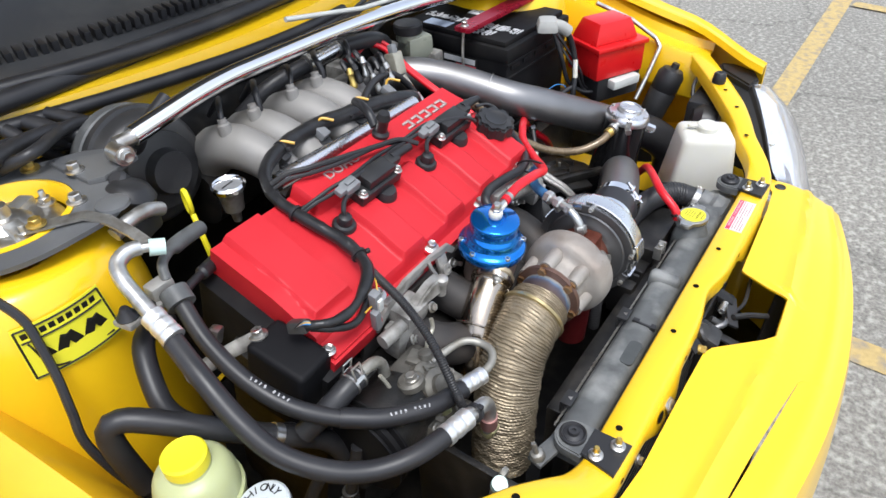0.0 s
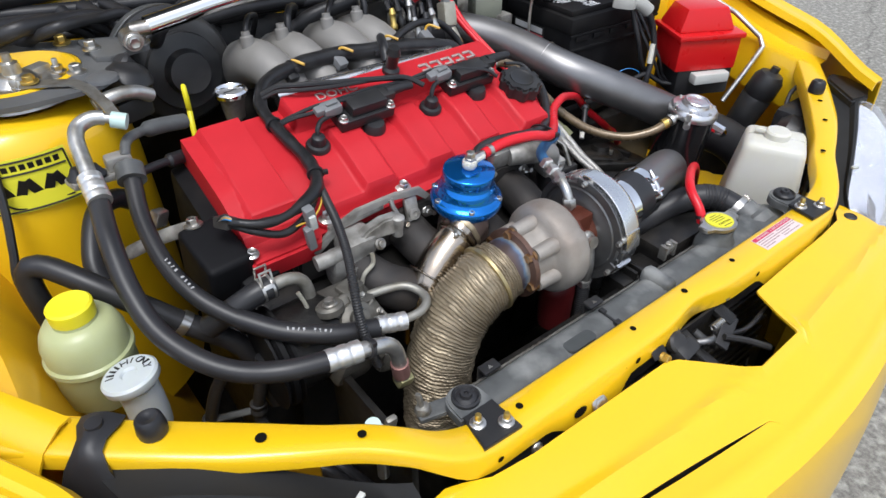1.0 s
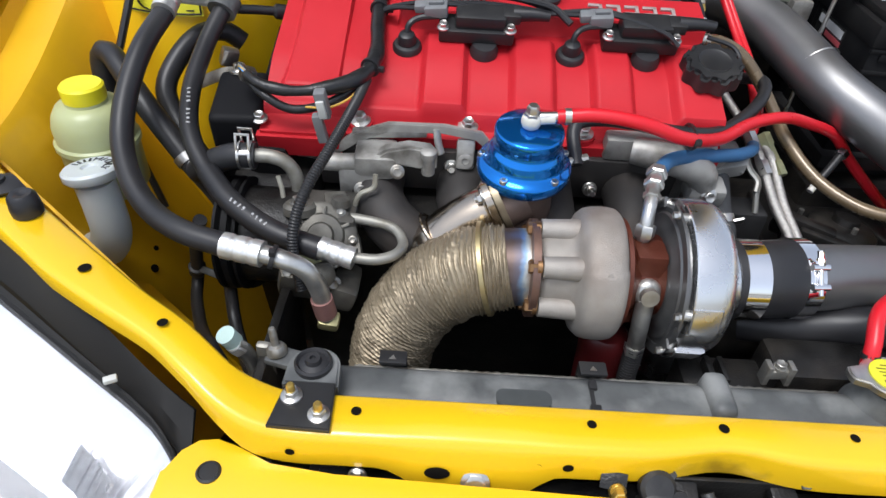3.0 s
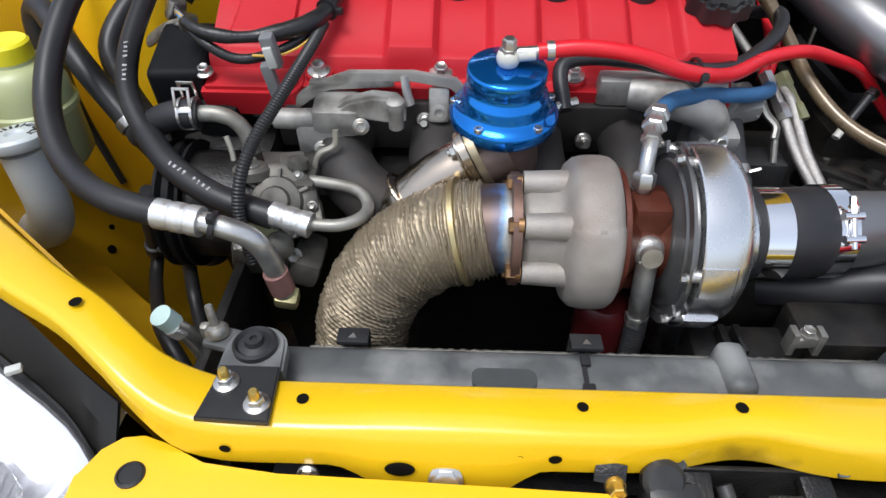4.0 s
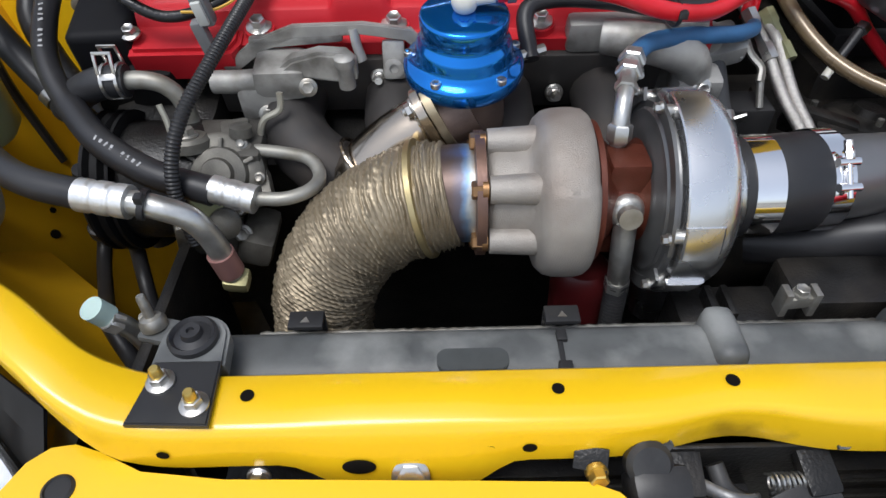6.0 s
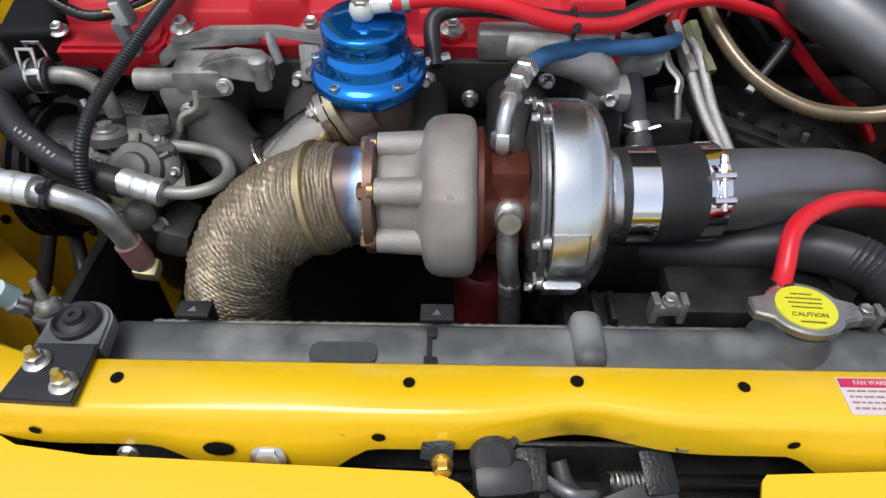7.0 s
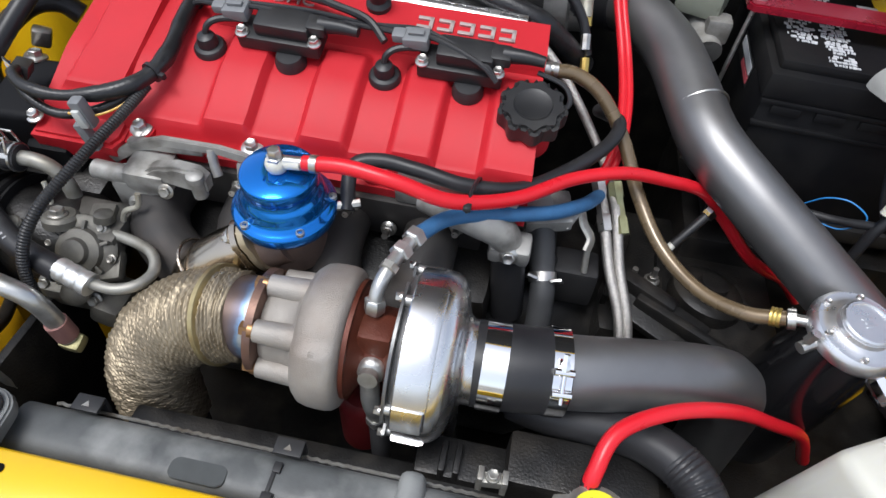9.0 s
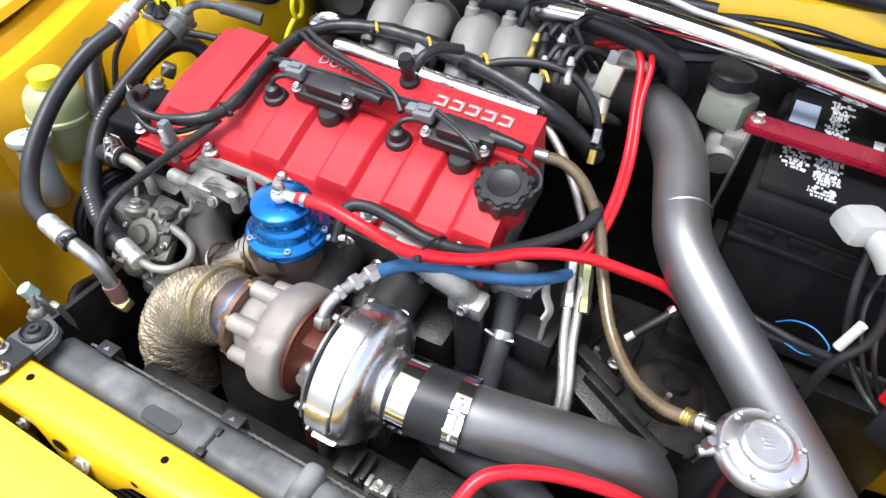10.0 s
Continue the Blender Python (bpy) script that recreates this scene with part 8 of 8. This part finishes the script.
part("steel_clip", block((0.02, 0.014, 0.022), pose(-0.492, 0.418, 0.815, 10, 20, 30), 0.004), STEEL, col)
arm = thing("steel_strap", (-0.51, 0.55, 0.92), "bare steel strap bolted beside the tower", "strap")
part("strap_bar", sheet([[Vector(p) - w * 0.62, Vector(p) + w * 0.62] for p, w in (((-0.562, 0.600, 0.942), Vector((0.006, 0.013, 0))), ((-0.535, 0.585, 0.942), Vector((0.007, 0.012, 0))), ((-0.511, 0.570, 0.942), Vector((0.009, 0.010, 0))), ((-0.498, 0.548, 0.936), Vector((0.011, 0.006, 0))), ((-0.490, 0.520, 0.924), Vector((0.011, 0.003, 0))), ((-0.487, 0.498, 0.914), Vector((0.011, 0.0, 0))))], 0.003), BOLT_DULL, arm)
part("strap_bolt", bolt_mesh(pose(-0.552, 0.594, 0.9435), 0.007, 0.009, 1.5), GOLD_STEEL, arm)
part("upper_pipe", sweep([(-0.50, 0.545, 0.915), (-0.475, 0.548, 0.920), (-0.450, 0.552, 0.918), (-0.430, 0.56, 0.905)], 0.009, 16), DULL_ALU, arm)
clut = thing("vacuum_canister", (-0.47, 0.60, 0.86), "black canister and valves beside the strut tower", "canister")
part("canister", joined(lathe([(0.028, -0.03), (0.030, 0.02), (0.022, 0.03), (0.010, 0.034)], pose(-0.448, 0.598, 0.905, 10, 20, 0), 24), block((0.05, 0.03, 0.03), pose(-0.455, 0.575, 0.89, 0, 0, 20), 0.006)), BLACK_PLASTIC, clut)
part("canister_cap", lathe([(0.012, 0), (0.012, 0.016), (0.008, 0.02)], pose(-0.435, 0.615, 0.925, 10, -30, 0), 18), BLACK_RUBBER, clut)
part("brace_joint", joined(lathe([(0.013, -0.012), (0.013, 0.012)], along((-0.418, 0.634, 0.955), (0, 1, 0)), 20), bolt_mesh(along((-0.418, 0.622, 0.955), (0, -1, 0)), 0.008, 0.008, 1.3)), STEEL, clut)
for k in range(4):
    hose("tower_hose", [(-0.70 + 0.05 * k, 0.80, 0.92), (-0.64 + 0.05 * k, 0.77 - 0.02 * k, 0.965), (-0.56 + 0.045 * k, 0.765, 0.97 - 0.006 * k), (-0.47 + 0.03 * k, 0.78, 0.945), (-0.42 + 0.03 * k, 0.80, 0.90)], 0.008 + 0.0015 * (k % 3), BLACK_RUBBER, "black rubber hose behind the strut tower", "hose", 10, None, "tower hoses")
for pts in ([(-0.50, 0.262, 0.69), (-0.517, 0.275, 0.65), (-0.532, 0.290, 0.59), (-0.538, 0.298, 0.568), (-0.533, 0.270, 0.555), (-0.505, 0.210, 0.565), (-0.47, 0.155, 0.60), (-0.44, 0.12, 0.58), (-0.42, 0.10, 0.50)], [(-0.462, 0.245, 0.70), (-0.470, 0.250, 0.65), (-0.478, 0.256, 0.61), (-0.480, 0.255, 0.59), (-0.474, 0.235, 0.565), (-0.455, 0.195, 0.555), (-0.43, 0.15, 0.565), (-0.40, 0.115, 0.52)]):
    lh = hose("low_hose", pts, 0.0078, BLACK_RUBBER, "thin black hose low beside the radiator", "hose", 10, None, "low hoses")
    d = Vector(pts[3]) - Vector(pts[2])
    part("hose_clip", lathe([(0.0085, -0.008), (0.0105, -0.007), (0.0105, -0.002), (0.0090, 0.0), (0.0105, 0.002), (0.0105, 0.007), (0.0085, 0.008)], along(pts[2], d), 16), BLACK_PLASTIC, lh)
clampbar = thing("pipe_bracket", (-0.505, 0.272, 0.59), "dark bracket between two low hoses", "bracket")
part("bracket_bar", sweep([(-0.532, 0.290, 0.592), (-0.505, 0.272, 0.600), (-0.478, 0.256, 0.606)], 0.0045, 8, flat=0.6), TANK_GREY, clampbar)
tieA = thing("cable_tie", (-0.385, 0.134, 0.756), "black cable tie round the refrigerant tube", "cable tie", "cable ties")
part("tie_strap", lathe([(0.0102, -0.002), (0.0116, -0.002), (0.0116, 0.002), (0.0102, 0.002)], along((-0.380, 0.134, 0.7535), (1, 0, -0.3)), 20), BLACK_RUBBER, tieA)
part("tie_head", block((0.006, 0.007, 0.006), (-0.378, 0.128, 0.764), 0.001), BLACK_RUBBER, tieA)

# ---- right side ----
rod = thing("bent_rod", (0.64, 0.32, 0.72), "bent bright steel rod beside the fuse box", "rod")
part("rod_run", sweep([(0.60, 0.44, 0.885), (0.640, 0.37, 0.848), (0.655, 0.315, 0.812), (0.648, 0.300, 0.797), (0.610, 0.305, 0.748), (0.572, 0.312, 0.700)], 0.0048, 10, smooth=False), DULL_ALU, rod)
horn = thing("horn_canister", (0.61, 0.25, 0.62), "black round canister on the inner wing", "canister")
part("canister", lathe([(0.012, -0.07), (0.028, -0.06), (0.030, 0.0), (0.028, 0.004), (0.030, 0.008), (0.029, 0.040), (0.022, 0.052), (0.009, 0.056), (0.008, 0.066)], pose(0.618, 0.268, 0.712, 14, 10, 0), 28), BLACK_PLASTIC, horn)
hbk = thing("lamp_wiring", (0.55, 0.14, 0.62), "black lamp wiring and cover inside the rail", "lamp wiring")
part("rear_cover", joined(lathe([(0.045, 0), (0.045, 0.03), (0.03, 0.045), (0, 0.046)], along((0.54, 0.135, 0.69), (-0.3, 1, 0.2)), 28), block((0.12, 0.06, 0.08), (0.60, 0.165, 0.70), 0.015)), BLACK_PLASTIC, hbk)
part("lamp_wire", sweep([(0.56, 0.18, 0.70), (0.60, 0.20, 0.745), (0.64, 0.20, 0.76), (0.665, 0.21, 0.765)], 0.004, 8), BLACK_RUBBER, hbk)
cab = thing("battery_cable", (0.45, 0.44, 0.80), "black battery cable with a white connector", "cable")
part("cable_run", sweep([(0.428, 0.427, 0.880), (0.446, 0.420, 0.845), (0.448, 0.410, 0.80), (0.430, 0.402, 0.76), (0.425, 0.40, 0.70)], 0.006, 10), BLACK_RUBBER, cab)
part("cable_run", sweep([(0.41, 0.45, 0.885), (0.418, 0.43, 0.83), (0.44, 0.42, 0.77), (0.47, 0.40, 0.74), (0.49, 0.38, 0.735)], 0.0045, 10), BLACK_RUBBER, cab)
part("cable_run", sweep([(0.31, 0.47, 0.74), (0.35, 0.455, 0.735), (0.40, 0.43, 0.745), (0.43, 0.405, 0.765)], 0.005, 10), BLACK_RUBBER, cab)
part("white_plug", sweep([(0.432, 0.404, 0.822), (0.424, 0.398, 0.788)], 0.0052, 12), WHITE_PLASTIC, cab)
part("blue_wire", sweep([(0.375, 0.45, 0.745), (0.388, 0.44, 0.765), (0.408, 0.43, 0.772), (0.426, 0.418, 0.762), (0.410, 0.42, 0.742), (0.39, 0.432, 0.736)], 0.0009, 6), BLUE_WIRE, cab)
for k in range(2):
    part("thin_wire", sweep([(0.438 + 0.012 * k, 0.462, 0.865), (0.43 + 0.016 * k, 0.425, 0.83), (0.445 + 0.012 * k, 0.405 - 0.004 * k, 0.79), (0.470 + 0.01 * k, 0.40, 0.75), (0.50 + 0.01 * k, 0.385, 0.72)], 0.0026, 6), BLACK_RUBBER, cab)
plug = thing("relay", (0.325, 0.42, 0.70), "small grey connector by the battery", "connector")
part("relay_body", block((0.034, 0.018, 0.016), pose(0.322, 0.458, 0.742, 0, 20, -30), 0.003), GREY_PLASTIC, plug)
tray = thing("battery_tray", (0.42, 0.56, 0.66), "black plastic tray under the battery", "battery tray")
part("tray_pan", joined(block((0.26, 0.20, 0.02), (0.414, 0.568, 0.692), 0.004), block((0.22, 0.16, 0.06), (0.414, 0.568, 0.655), 0.01)), BLACK_PLASTIC, tray)

shield = thing("splash_shield", (0.62, 0.25, 0.25), "black plastic splash shield inside the wing", "splash shield")
part("side_sheet", block((0.006, 0.60, 0.36), pose(0.640, 0.30, 0.42, 0, 6, 0), 0.002), DARK, shield)
part("front_sheet", block((0.36, 0.006, 0.36), pose(0.475, 0.055, 0.42, -6, 0, 18), 0.002), DARK, shield)
part("floor_sheet", block((0.36, 0.56, 0.006), pose(0.48, 0.33, 0.42, 0, 0, 0), 0.002), DARK, shield)
part("tray_support", block((0.30, 0.24, 0.22), pose(0.42, 0.57, 0.555), 0.01), DARK, shield)

# loose cables bundled along the bulkhead behind the battery
for k in range(7):
    r0 = random.Random(70 + k)
    pts = []
    for j in range(9):
        x = 0.10 + 0.065 * j
        pts.append((x, bulkhead(x) - 0.035 - 0.012 * (k % 3) + r0.uniform(-0.008, 0.008), 0.935 - 0.009 * k + 0.012 * math.sin(0.8 * j + k) + r0.uniform(-0.006, 0.006)))
    hose("bulkhead_cable", pts, 0.0042 + 0.0012 * (k % 3), BLACK_RUBBER, "thin black cable bundle along the bulkhead", "cable", 8, None, "bulkhead cables")
for k, m in enumerate((STEEL, BLACK_PLASTIC, STEEL, GOLD_STEEL, BLACK_PLASTIC, STEEL)):
    x = 0.015 + 0.017 * (k % 3) - 0.03 * (k // 3)
    fit_piece = thing("vacuum_fitting", (x, 0.60, 0.88), "small metal vacuum fitting beside the manifold", "fitting", "vacuum fittings")
    part("fitting_body", lathe([(0.006, 0), (0.007, 0.006), (0.005, 0.010), (0.005, 0.022), (0.0065, 0.024), (0.004, 0.034)], along((x, 0.575 + 0.03 * (k // 3), 0.878 + 0.004 * k), (0.2 * (k % 2) - 0.1, 0.35, 1)), 12), m, fit_piece)
    part("fitting_hose", sweep([(x, 0.588 + 0.03 * (k // 3), 0.905 + 0.004 * k), (x + 0.008, 0.605 + 0.03 * (k // 3), 0.918 + 0.003 * k), (x + 0.03, 0.635, 0.905), (x + 0.045, 0.66, 0.87)], 0.0042, 8), BLACK_RUBBER, fit_piece)
